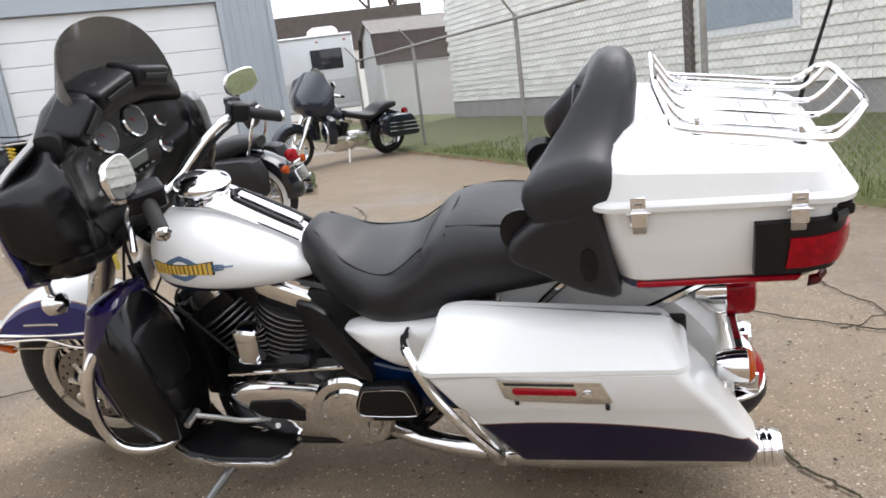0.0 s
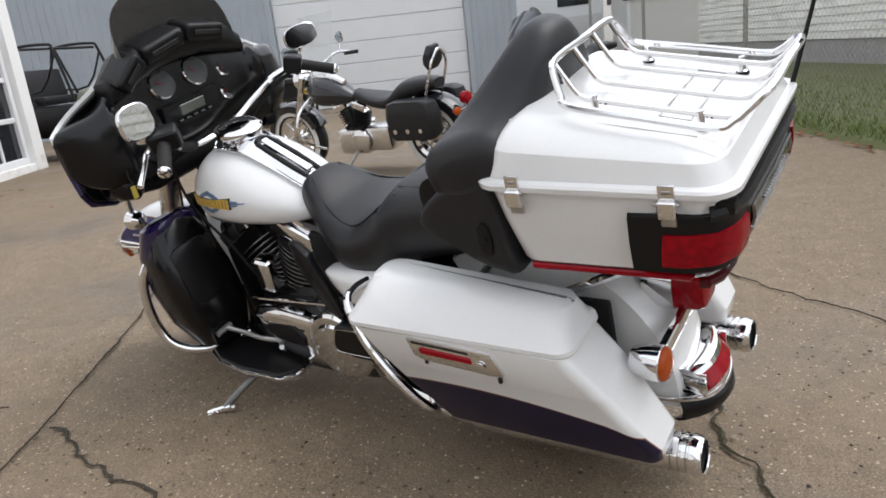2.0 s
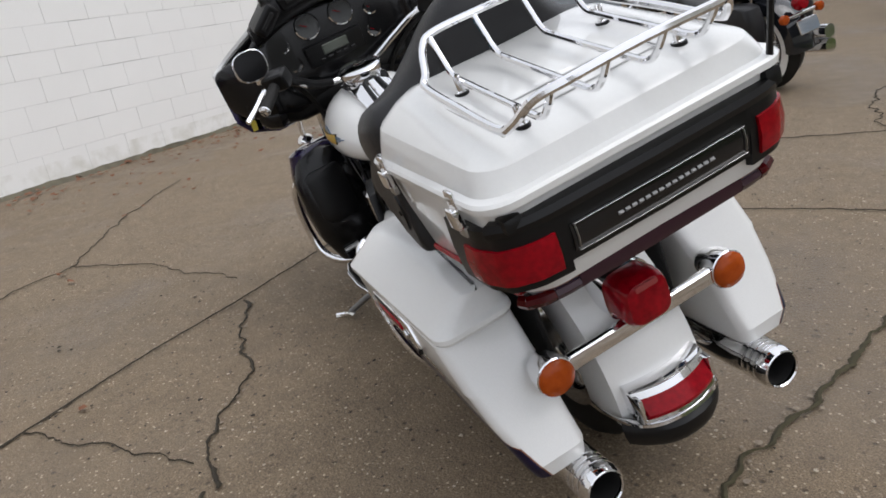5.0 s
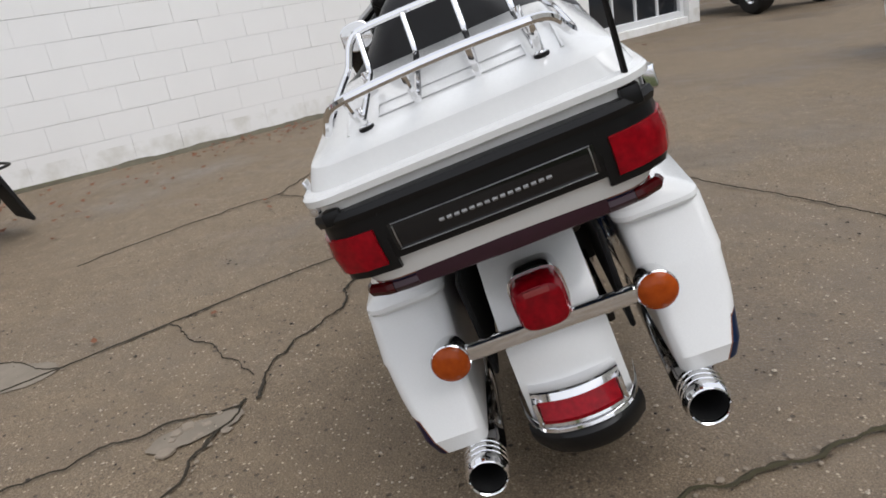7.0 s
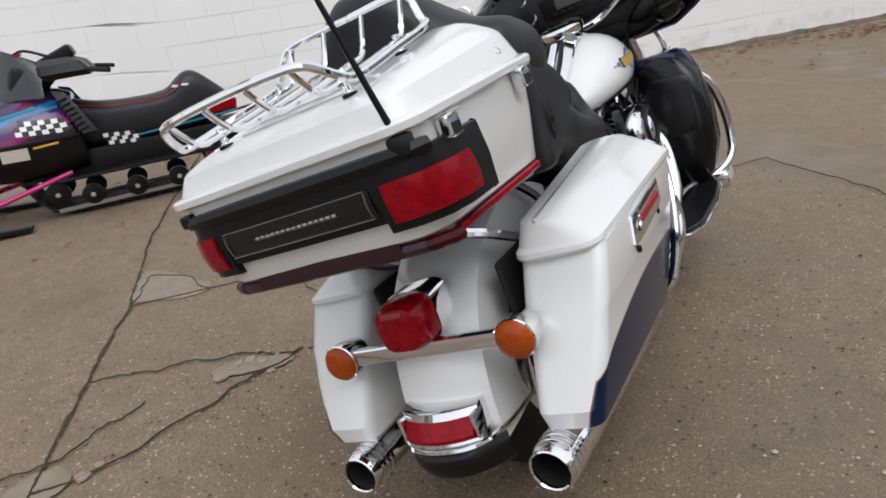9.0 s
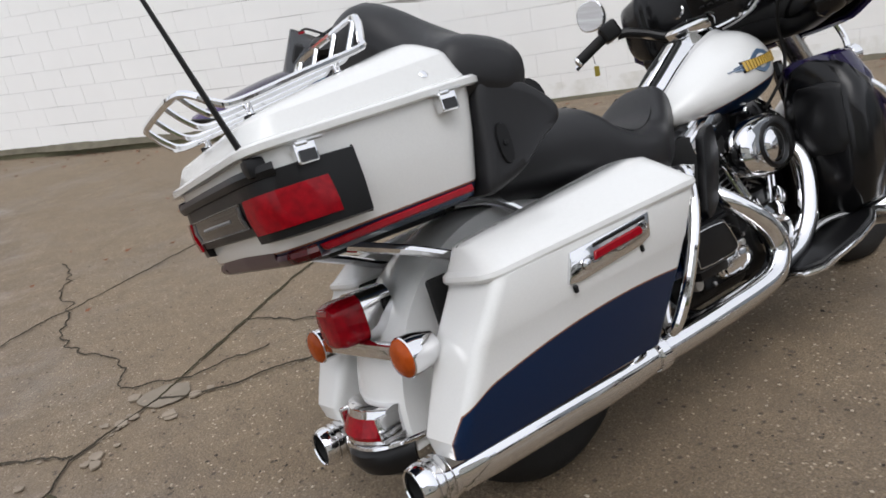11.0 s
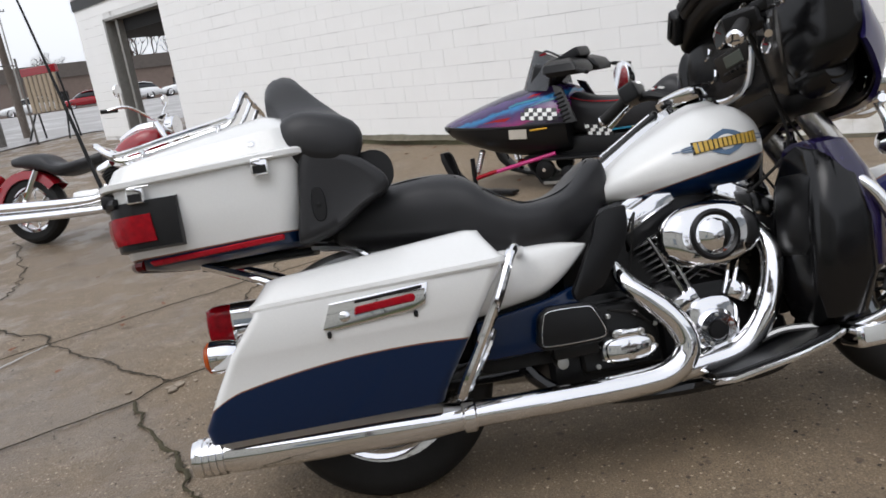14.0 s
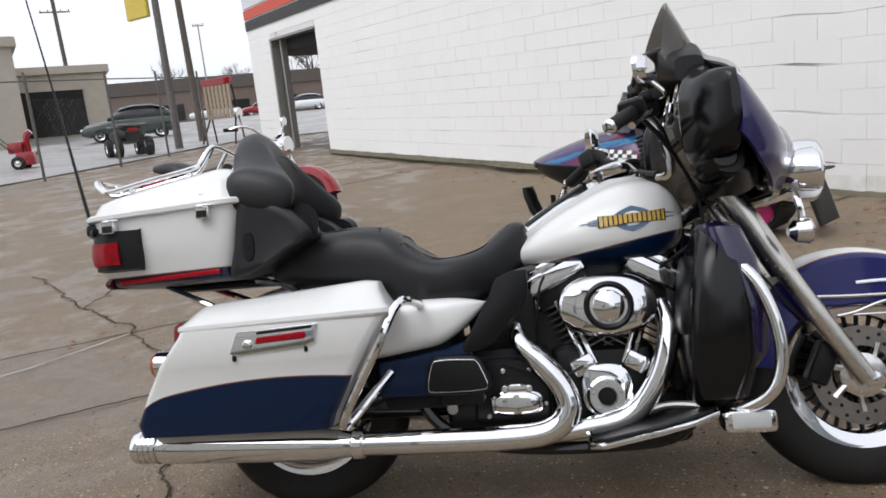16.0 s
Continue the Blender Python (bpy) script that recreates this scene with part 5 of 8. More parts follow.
for s in (1, -1):
    part("reflector_strip", sided(slab([(-0.165, 0.736), (-0.485, 0.724), (-0.495, 0.738), (-0.165, 0.750)], 0.016, lambda p, h: Vector((p[0], 0.236 + h + 0.075 * (p[0] + 0.5), p[1])), 0.003, 1), s), REFLECTOR, trunk, "red reflector strip")
    for x, yl in ((-0.178, 0.312), (-0.473, 0.299)):
        z = 0.930 + (x + 0.175) * 0.065
        if s > 0:
            lt = part("trunk_latch", sided(box((x, yl, z - 0.010), (0.034, 0.017, 0.036), 0.006, 3), s), CHROME, trunk, "chrome trunk latch")
            part("latch_strap", sided(box((x, yl - 0.004, z + 0.021), (0.030, 0.007, 0.030), 0.003, 2), s), CHROME, lt)
            part("latch_inlay", sided(box((x, yl - 0.0005, z + 0.022), (0.016, 0.002, 0.008), 0.001, 1), s), STEEL, lt)
            part("latch_tab", sided(box((x, yl - 0.006, z - 0.036), (0.028, 0.010, 0.018), 0.003, 2), s), STEEL, lt)
        else:
            lt = part("trunk_latch", sided(box((x - 0.012, yl - 0.004, z - 0.019), (0.040, 0.024, 0.036), 0.005, 3), s), CHROME, trunk, "chrome trunk latch box")
            # black inlay puts the chrome's dark ground reflection into the colour
            part("latch_inlay", sided(box((x - 0.012, yl + 0.0075, z - 0.024), (0.032, 0.002, 0.020), 0.003, 1), s), GLOSSBLACK, lt, "latch face coloured dark for the ground it reflects")
            part("latch_tab", sided(box((x - 0.018, yl + 0.004, z - 0.003), (0.022, 0.012, 0.008), 0.003, 2), s), CHROME, lt)
        part("latch_pin", sided(tube([(x - 0.023, yl + 0.004, z + 0.001), (x + 0.023, yl + 0.004, z + 0.001)], 0.0032, 6, 1, curve=False), s), STEEL, lt)
part("key_lock", lathe([(0.009, 0), (0.009, 0.003), (0.006, 0.005), (0.001, 0.005)], (-0.204, -0.2835, 0.972), (0, -1, 0.6), 16), CHROME, tlid)
# wrap-round rear lamp band
def wrap(z0, z1, out, y0, y1, seg=6, xs=None):
    """A band round the trunk's rear from y0 to y1 (over the corner when beyond the face), standing out."""
    lip = min(0.004, (z1 - z0) / 4)
    path = [(-0.395, -0.289), (-0.50, -0.286), (-0.545, -0.270), (-0.566, -0.235), (-0.572, -0.19), (-0.575, 0.0), (-0.572, 0.19), (-0.566, 0.235), (-0.545, 0.270), (-0.50, 0.286), (-0.395, 0.289)]
    ln = [0.0]
    for a, b in zip(path, path[1:]):
        ln.append(ln[-1] + math.dist(a, b))
    tot = ln[-1]
    rings = []
    for k in range(seg + 1):
        q = tot / 2 + y0 + (y1 - y0) * k / seg
        x, y = float(np.interp(q, ln, [p[0] for p in path])), float(np.interp(q, ln, [p[1] for p in path]))
        x2, y2 = float(np.interp(q + 0.004, ln, [p[0] for p in path])), float(np.interp(q + 0.004, ln, [p[1] for p in path]))
        x1, y1_ = float(np.interp(q - 0.004, ln, [p[0] for p in path])), float(np.interp(q - 0.004, ln, [p[1] for p in path]))
        t = Vector((x2 - x1, y2 - y1_)).normalized()
        nx, ny = -abs(t.y) if abs(y) < 0.28 else -abs(t.y), math.copysign(abs(t.x), y)
        f = 0.02 * max(0.0, (-0.40 - x) / 0.17)
        rings.append([(x + nx * o - (z1 - z) * -0.12 * 0, y + ny * o, z) for o, z in ((-0.02, z0), (out, z0 + lip), (out + lip, (z0 + z1) / 2), (out, z1 - lip), (-0.02, z1))])
    bm = loft(rings)
    for v in bm.verts:
        v.co.x += 0.10 * max(0.0, 0.86 - v.co.z) if v.co.x < -0.42 else 0.0
    return bm


band = part("lamp_band", wrap(0.782, 0.885, 0.006, -0.192, 0.192, 16), SATIN, trunk, "black wrap-around lamp band")
for q in (1, -1):
    part("lamp_housing", wrap(0.764, 0.885, 0.0065, min(q * 0.180, q * 0.478), max(q * 0.180, q * 0.478), 24), SATIN, trunk, "black lamp housing round the corner")
part("band_ridge", wrap(0.868, 0.898, 0.014, -0.285, 0.285, 26), SATIN, trunk)
for s in (1, -1):
    lo, hi = (0.196, 0.364) if s > 0 else (-0.364, -0.196)
    part("trunk_lamp", wrap(0.779, 0.852, 0.013, lo, hi, 18), RED, trunk, "red wrap-around trunk lamp")
LETTER = plain("lettering_silver", (0.22, 0.22, 0.22), 0.5)
plate = part("name_panel", wrap(0.796, 0.852, 0.010, -0.172, 0.172, 6), GLOSSBLACK, trunk, "gloss black panel")
for z in (0.8005, 0.8475):
    part("panel_line", wrap(z - 0.0007, z + 0.0007, 0.0148, -0.166, 0.166, 6), STEEL, trunk)
for k in range(15):
    y = 0.094 - k * 0.0128
    part("letter_bar", wrap(0.818, 0.830, 0.0145, -y - 0.0042, -y + 0.0042, 1), LETTER, trunk)
for y in (-0.1645, 0.1645):
    part("panel_line", wrap(0.8005, 0.8475, 0.0142, y - 0.0008, y + 0.0008, 1), STEEL, trunk)
PLUM = plain("dark_plum_strip", (0.030, 0.008, 0.016), 0.3, coat=0.3, vary=0.15, scale=60, spec=0.3)
part("rear_strip", wrap(0.716, 0.757, -0.013, -0.168, 0.168, 24), PLUM, trunk, "dark plum strip under the rear edge")
for q in (1, -1):
    part("rear_strip_end", wrap(0.716, 0.742, -0.013, min(q * 0.1685, q * 0.215), max(q * 0.1685, q * 0.215), 4), PLUM, trunk)
    part("corner_reflector", wrap(0.716, 0.742, -0.0125, min(q * 0.216, q * 0.30), max(q * 0.216, q * 0.30), 10), DARKRED, trunk, "red corner reflector")
part("antenna_mount", box((-0.560, -0.250, 0.893), (0.036, 0.034, 0.034), 0.008, 2), SATIN, trunk)
part("antenna_mount", box((-0.560, 0.250, 0.889), (0.036, 0.034, 0.026), 0.008, 2), SATIN, trunk)
ant = part("antenna", tube([(-0.568, -0.251, 0.905), (-0.600, -0.251, 1.03), (-0.68, -0.250, 1.35), (-0.80, -0.249, 1.80)], [0.0062, 0.0050, 0.0030, 0.0016], 6, 4), SATIN, bike, "black whip antenna")
part("trunk_support", join(tube([(-0.12, 0.12, 0.715), (-0.02, 0.13, 0.69), (0.08, 0.14, 0.60), (0.06, 0.14, 0.52)], 0.011, 8), tube([(-0.12, -0.12, 0.715), (-0.02, -0.13, 0.69), (0.08, -0.14, 0.60), (0.06, -0.14, 0.52)], 0.011, 8),
                           tube([(-0.40, 0.14, 0.71), (-0.28, 0.165, 0.66), (-0.15, 0.17, 0.60), (0.02, 0.15, 0.55)], 0.011, 8), tube([(-0.40, -0.14, 0.71), (-0.28, -0.165, 0.66), (-0.15, -0.17, 0.60), (0.02, -0.15, 0.55)], 0.011, 8)), CHROME, bike, "chrome trunk support rails")
part("trunk_bracket", box((-0.27, 0, 0.705), (0.30, 0.18, 0.02), 0.01, 2), SATIN, bike)

# luggage rack
def lid_z(x):
    return 1.044 + (x + 0.165) * 0.183


def lid_top(x):
    return 1.0302 + (x + 0.303) * 0.2


rack = part("luggage_rack", tube([(x, y, lid_z(x) + h) for x, y, h in ((-0.225, 0.0, 0.102), (-0.225, 0.13, 0.102), (-0.232, 0.165, 0.088), (-0.25, 0.185, 0.05), (-0.27, 0.20, 0.036), (-0.40, 0.205, 0.036), (-0.53, 0.205, 0.036), (-0.565, 0.195, 0.05), (-0.600, 0.17, 0.085), (-0.615, 0.12, 0.095), (-0.615, 0.0, 0.098),
                                                                 (-0.615, -0.12, 0.095), (-0.600, -0.17, 0.085), (-0.565, -0.195, 0.05), (-0.53, -0.205, 0.036), (-0.40, -0.205, 0.036), (-0.27, -0.20, 0.036), (-0.25, -0.185, 0.05), (-0.232, -0.165, 0.088), (-0.225, -0.13, 0.102))], 0.0075, 8, 5, closed=True), CHROME, bike, "chrome tubular luggage rack")
for y in (-0.145, -0.05, 0.05, 0.145):
    part("rack_bar", tube([(x, y, lid_z(x) + h) for x, h in ((-0.225, 0.100), (-0.245, 0.068), (-0.272, 0.036), (-0.32, 0.032), (-0.50, 0.032), (-0.555, 0.036), (-0.585, 0.06), (-0.612, 0.096))], 0.006, 8, 5), CHROME, rack, "chrome rack bar")
for x in (-0.302, -0.498):
    for y in (-0.152, 0.152):
        part("rack_foot", lathe([(0.011, -0.004), (0.011, 0.004), (0.0075, 0.006), (0.0065, 0.034)], (x, y, lid_top(x)), (0, 0, 1), 12), CHROME, rack)
        part("foot_washer", lathe([(0.0135, -0.006), (0.0135, 0.0025), (0.009, 0.004)], (x, y, lid_top(x)), (0, 0, 1), 12), SATIN, rack)


# fairing
def fairing_point(u, v, grow=0.0):
    """A point of the batwing shell: u across from -1 to 1, v from foot to crown."""
    y = -0.008 + 0.448 * math.sin(u * math.pi / 2 * 0.98)
    a = abs(y)
    zt = float(np.interp(a, [0, 0.12, 0.2, 0.28, 0.36, 0.44, 0.46], [1.285, 1.275, 1.252, 1.210, 1.172, 1.125, 1.095]))
    zb = float(np.interp(a, [0, 0.15, 0.3, 0.40, 0.46], [0.83, 0.83, 0.835, 0.88, 0.97]))
    z = zb + (zt - zb) * v
    rim = float(np.interp(a, [0, 0.28, 0.40, 0.46], [1.15, 1.170, 1.228, 1.240]))
    deep = float(np.interp(v, [0, 0.12, 0.25, 0.38, 0.57, 0.8, 0.92, 1.0], [0.27, 0.31, 0.325, 0.315, 0.245, 0.15, 0.11, 0.07]))
    x = rim + deep * max(0.0, math.cos(u * math.pi / 2 * 0.985)) ** (1.7 - 0.2 * v) + 0.008 * math.sin(v * math.pi)
    c = Vector((1.15, 0, 1.02))
    p = Vector((x, y, z))
    return p - (p - c).normalized() * grow


def skin(fn, nu, nv, thick):
    outer = [[fn(-1 + 2 * i / nu, j / nv, 0.0) for j in range(nv + 1)] for i in range(nu + 1)]
    inner = [[fn(-1 + 2 * i / nu, j / nv, thick) for j in range(nv, -1, -1)] for i in range(nu + 1)]
    return loft([a + b for a, b in zip(outer, inner)])


FAIRPAINT = Nodes("fairing_two_tone")
fx, fy, fz = FAIRPAINT.axes()
edge = FAIRPAINT.math("ADD", 0.90, FAIRPAINT.math("MULTIPLY", FAIRPAINT.math("ABSOLUTE", fy), 0.46))
isw = FAIRPAINT.math("GREATER_THAN", fz, edge)
FAIRPAINT.set(color=FAIRPAINT.mix(isw, FAIRPAINT.mix(FAIRPAINT.noise(300), (0.010, 0.007, 0.055), (0.018, 0.012, 0.09)), (0.69, 0.695, 0.685)), rough=0.28, coat=1.0, spec=0.2)
fair = part("fairing", skin(fairing_point, 40, 12, 0.014), FAIRPAINT.m, bike, "batwing fairing, white over violet blue")
part("fork_shroud", pad([(y, (1.195 + f) / 2, 0.905 + 0.25 * max(0.0, abs(y) - 0.2), (f - 1.195) / 2, 0.062, 0) for y, f in ((-0.36, 1.27), (-0.33, 1.30), (-0.2, 1.345), (0.0, 1.36), (0.2, 1.345), (0.33, 1.30), (0.36, 1.27))], 18, 3.0), SATIN, fair, "black shroud round the fork")
part("shell_lining", skin(lambda u, v, g: fairing_point(u, 0.02 + 0.96 * v, g + 0.017), 40, 12, 0.006), SATIN, fair, "black lining of the shell")
dash = [(0.0, 1.235, 1.070, 0.05, 0.185, 0), (0.13, 1.233, 1.068, 0.05, 0.184, 0), (0.20, 1.221, 1.055, 0.052, 0.172, 0), (0.245, 1.211, 1.045, 0.057, 0.155, 0), (0.275, 1.205, 1.040, 0.058, 0.140, 0), (0.295, 1.195, 1.035, 0.065, 0.130, 0), (0.33, 1.202, 1.030, 0.064, 0.120, 0), (0.375, 1.215, 1.035, 0.060, 0.108, 0), (0.41, 1.225, 1.042, 0.046, 0.094, 0), (0.434, 1.230, 1.050, 0.024, 0.076, 0), (0.447, 1.233, 1.056, 0.010, 0.052, 0)]
st = spline_rows([(-y - 0.008, *r) for y, *r in reversed(dash[1:])] + [(y - 0.008, *r) for y, *r in dash], 3)
inner = part("inner_fairing", pad([tuple(r) for r in st], 28, 3.0), FAIRBLACK, fair, "matt black inner fairing and dash")
part("brow", pad([(-0.262, 1.180, 1.185, 0.040, 0.035, 0), (-0.20, 1.172, 1.222, 0.057, 0.05, 6), (-0.10, 1.174, 1.253, 0.069, 0.05, 8), (0.0, 1.176, 1.262, 0.071, 0.05, 8), (0.10, 1.174, 1.253, 0.069, 0.05, 8), (0.20, 1.172, 1.222, 0.057, 0.05, 6), (0.262, 1.180, 1.185, 0.040, 0.035, 0)], 18, 3.5), SATIN, fair)
for y, z, rx, w in ((0.198, 1.232, 40, 0.112), (0.064, 1.272, 9, 0.150), (-0.100, 1.270, -14, 0.146)):
    part("air_vent", box((1.138, y, z), (0.105, w, 0.056), 0.016, 4, (-rx, -14, 0)), SATIN, fair, "black vent block")
    part("vent_slot", box((1.083, y, z - 0.012), (0.006, w - 0.045, 0.016), 0.003, 1, (-rx, -14, 0)), DARK, fair)
for s in (1, -1):
    part("lower_corner", sided(pad([(0.27, 1.22, 0.915, 0.05, 0.045, 0), (0.30, 1.21, 0.910, 0.06, 0.05, 0), (0.34, 1.215, 0.918, 0.055, 0.045, 0), (0.365, 1.22, 0.928, 0.03, 0.028, 0)], 16, 2.4), s), FAIRBLACK, fair, "black lower fairing corner")


def screen_point(u, v, grow=0.0):
    a = abs(u)
    top = 1.245 + 0.195 * max(0.0, 1 - a * a) ** 0.75
    y = -0.014 + 0.226 * math.sin(u * math.pi / 2) * (1 - 0.08 * v)
    z = 1.19 + (top - 1.19) * v
    x = 1.288 - 0.118 * v * (1 - 0.8 * a * a) - 0.145 * a * a
    return Vector((x - grow, y, z))


part("windscreen", skin(screen_point, 28, 8, 0.004), SMOKE, bike, "smoked acrylic windscreen")
# dials
DIALFACE = plain("dial_face", (0.075, 0.078, 0.078), 0.5, spec=0.15, vary=0.15, scale=60)
for y, z, r in ((0.066, 1.150, 0.047), (-0.068, 1.150, 0.047), (0.178, 1.122, 0.027), (-0.180, 1.122, 0.027), (0.162, 1.046, 0.027), (-0.162, 1.046, 0.027)):
    dial = part("dial", lathe([(r, -0.03), (r, 0.004), (r - 0.004, 0.008), (r - 0.006, 0.004), (r - 0.006, 0.0)], (1.183, y, z), (-1, 0, 0.22), 28), CHROME, fair, "chrome-rimmed instrument dial")
    part("dial_face", lathe([(r - 0.005, -0.006), (r - 0.005, 0.001), (0.001, 0.0012)], (1.183, y, z), (-1, 0, 0.22), 24), DIALFACE, fair)
    part("needle", tube([(1.179, y, z), (1.177, y + r * 0.5, z + r * 0.3)], 0.0015, 4, 1, curve=False), REFLECTOR, fair)
radio = part("radio", box((1.185, 0, 1.048), (0.03, 0.225, 0.080), 0.008, 2, (0, -12, 0)), SATIN, fair, "black radio")
part("radio_screen", box((1.168, 0.0, 1.055), (0.008, 0.10, 0.036), 0.003, 1, (0, -12, 0)), plain("lcd_grey", (0.075, 0.085, 0.07), 0.35), fair, "grey display")
for k in range(5):
    part("button", box((1.170, -0.06 + k * 0.03, 1.024), (0.01, 0.02, 0.010), 0.003, 1, (0, -12, 0)), ENGINE, fair)
# headlamp, spot lamps, front indicators
nac = part("headlamp", lathe([(0.05, -0.12), (0.082, -0.07), (0.092, -0.02), (0.095, 0.02), (0.09, 0.032), (0.084, 0.03)], (1.53, 0, 0.915), (1, 0, -0.04), 36), CHROME, bike, "chrome headlamp")
part("headlamp_glass", lathe([(0.084, 0.026), (0.07, 0.038), (0.04, 0.046), (0.001, 0.048)], (1.53, 0, 0.915), (1, 0, -0.04), 32), glass("lamp_glass", (0.75, 0.78, 0.8), 0.03, 0.6), nac)
part("spot_lamp_bar", tube([(1.42, 0.24, 0.845), (1.45, 0.12, 0.84), (1.45, -0.12, 0.84), (1.42, -0.24, 0.845)], 0.012, 8), CHROME, bike, "chrome spot lamp bar")
for s in (1, -1):
    sp = part("spot_lamp", lathe([(0.02, -0.085), (0.045, -0.06), (0.058, -0.02), (0.060, 0.01), (0.054, 0.018), (0.05, 0.014)], (1.475, s * 0.20, 0.893), (1, 0, 0), 28), CHROME, bike, "chrome spot lamp")
    part("spot_glass", lathe([(0.052, 0.012), (0.03, 0.022), (0.001, 0.024)], (1.475, s * 0.20, 0.893), (1, 0, 0), 24), bpy.data.materials["lamp_glass"], sp)
    part("indicator_stalk", sided(tube([(1.43, 0.20, 0.84), (1.44, 0.212, 0.79), (1.44, 0.215, 0.745)], 0.010, 8, 3), s), CHROME, bike, "chrome indicator stalk")
    fi = part("front_indicator", lathe([(0.012, -0.05), (0.03, -0.035), (0.036, 0.0), (0.033, 0.006)], (1.452, s * 0.215, 0.728), (1, 0, 0), 22), CHROME, bike)
    part("indicator_lens", lathe([(0.033, 0.004), (0.02, 0.014), (0.001, 0.016)], (1.452, s * 0.215, 0.728), (1, 0, 0), 20), AMBER, fi)
    part("fork_leg", sided(tube([(1.255, 0.118, 0.90), (1.34, 0.122, 0.75), (1.46, 0.125, 0.545), (1.60, 0.125, 0.315)], [0.026, 0.028, 0.029, 0.027], 14, 4), s), FORK, bike, "satin alloy fork leg")
    part("fork_cover", sided(tube([(1.27, 0.118, 0.88), (1.41, 0.122, 0.625)], 0.036, 14, 2, curve=False), s), FORK, bike, "polished upper fork cover")
    part("axle_nut", sided(lathe([(0.022, 0), (0.022, 0.02), (0.012, 0.026), (0.001, 0.026)], (1.613, 0.118, 0.315), (0, 1, 0), 12), s), CHROME, front_wheel)

# lower fairings, leg guards
for s in (1, -1):
    rings = [round_rect(xf, xr, yo, yo, 0.05, z, z, 0, 5, yi, yi) for xf, xr, yi, yo, z in ((1.215, 1.12, 0.17, 0.28, 0.285), (1.245, 1.105, 0.14, 0.325, 0.315), (1.268, 1.095, 0.12, 0.362, 0.42), (1.270, 1.105, 0.12, 0.370, 0.55), (1.258, 1.125, 0.13, 0.360, 0.66), (1.24, 1.152, 0.15, 0.32, 0.735), (1.22, 1.165, 0.18, 0.28, 0.755))]
    low = part("lower_fairing", sided(loft(rings), s), FAIRBLACK, bike, "black glove-box leg fairing")
    rings = [round_rect(xf, xr, yo, yo, 0.045, z, z, 0, 5, yi, yi) for xf, xr, yi, yo, z in ((1.27, 1.21, 0.14, 0.31, 0.38), (1.293, 1.205, 0.11, 0.352, 0.43), (1.303, 1.195, 0.10, 0.362, 0.55), (1.285, 1.175, 0.11, 0.355, 0.67), (1.258, 1.165, 0.13, 0.33, 0.752), (1.24, 1.17, 0.16, 0.30, 0.765))]
    part("fairing_shell", sided(loft(rings), s), PURPLE, low, "violet blue painted front shell")
    part("glove_box_lid", sided(pad([(0.18, 1.130, 0.58, 0.02, 0.09, -8), (0.20, 1.122, 0.58, 0.022, 0.105, -8), (0.30, 1.122, 0.58, 0.022, 0.105, -8), (0.325, 1.130, 0.58, 0.02, 0.09, -8)], 20, 4.0), s), SATIN, low)
    part("leg_guard", sided(tube([(1.235, 0.335, 0.655), (1.268, 0.366, 0.60), (1.297, 0.380, 0.50), (1.300, 0.380, 0.40), (1.268, 0.368, 0.328), (1.20, 0.31, 0.285), (1.13, 0.17, 0.27)], 0.0160, 12, 5), s), CHROME, bike, "chrome leg guard")
    fb = part("footboard", sided(slab([(0.835, 0.175), (0.835, 0.255), (0.87, 0.300), (1.01, 0.338), (1.10, 0.342), (1.160, 0.320), (1.160, 0.24), (1.08, 0.18)], 0.016, lambda p, h: Vector((p[0], p[1], 0.200 + (p[0] - 0.885) * 0.26 + h)), 0.005, 2), s), CHROME, bike, "chrome-edged rider footboard")
    part("board_pad", sided(slab([(0.843, 0.182), (0.843, 0.250), (0.876, 0.292), (1.012, 0.329), (1.097, 0.333), (1.151, 0.313), (1.151, 0.246), (1.077, 0.188)], 0.012, lambda p, h: Vector((p[0], p[1], 0.214 + (p[0] - 0.885) * 0.26 + h)), 0.004, 1), s), SATIN, fb, "black rubber pad")
pedal = part("brake_pedal", tube([(0.95, -0.19, 0.25), (1.05, -0.22, 0.29), (1.17, -0.27, 0.285), (1.21, -0.30, 0.27)], 0.010, 8), STEEL, bike)
part("pedal_plate", box((1.225, -0.315, 0.262), (0.125, 0.085, 0.055), 0.014, 3), CHROME, pedal, "large chrome brake pedal")
part("pedal_pad", box((1.225, -0.325, 0.266), (0.095, 0.07, 0.040), 0.008, 2), plain("grey_pedal_rubber", (0.45, 0.46, 0.45), 0.3), pedal, "pale ribbed pedal pad")
stand = part("side_stand", tube([(0.93, 0.17, 0.24), (1.00, 0.27, 0.20), (1.065, 0.385, 0.142), (1.075, 0.405, 0.126)], 0.012, 8, 4), FINMETAL, bike, "extended side stand")
part("stand_foot", tube([(1.03, 0.395, 0.128), (1.075, 0.408, 0.126), (1.115, 0.45, 0.128)], 0.012, 8, 3), CHROME, stand)

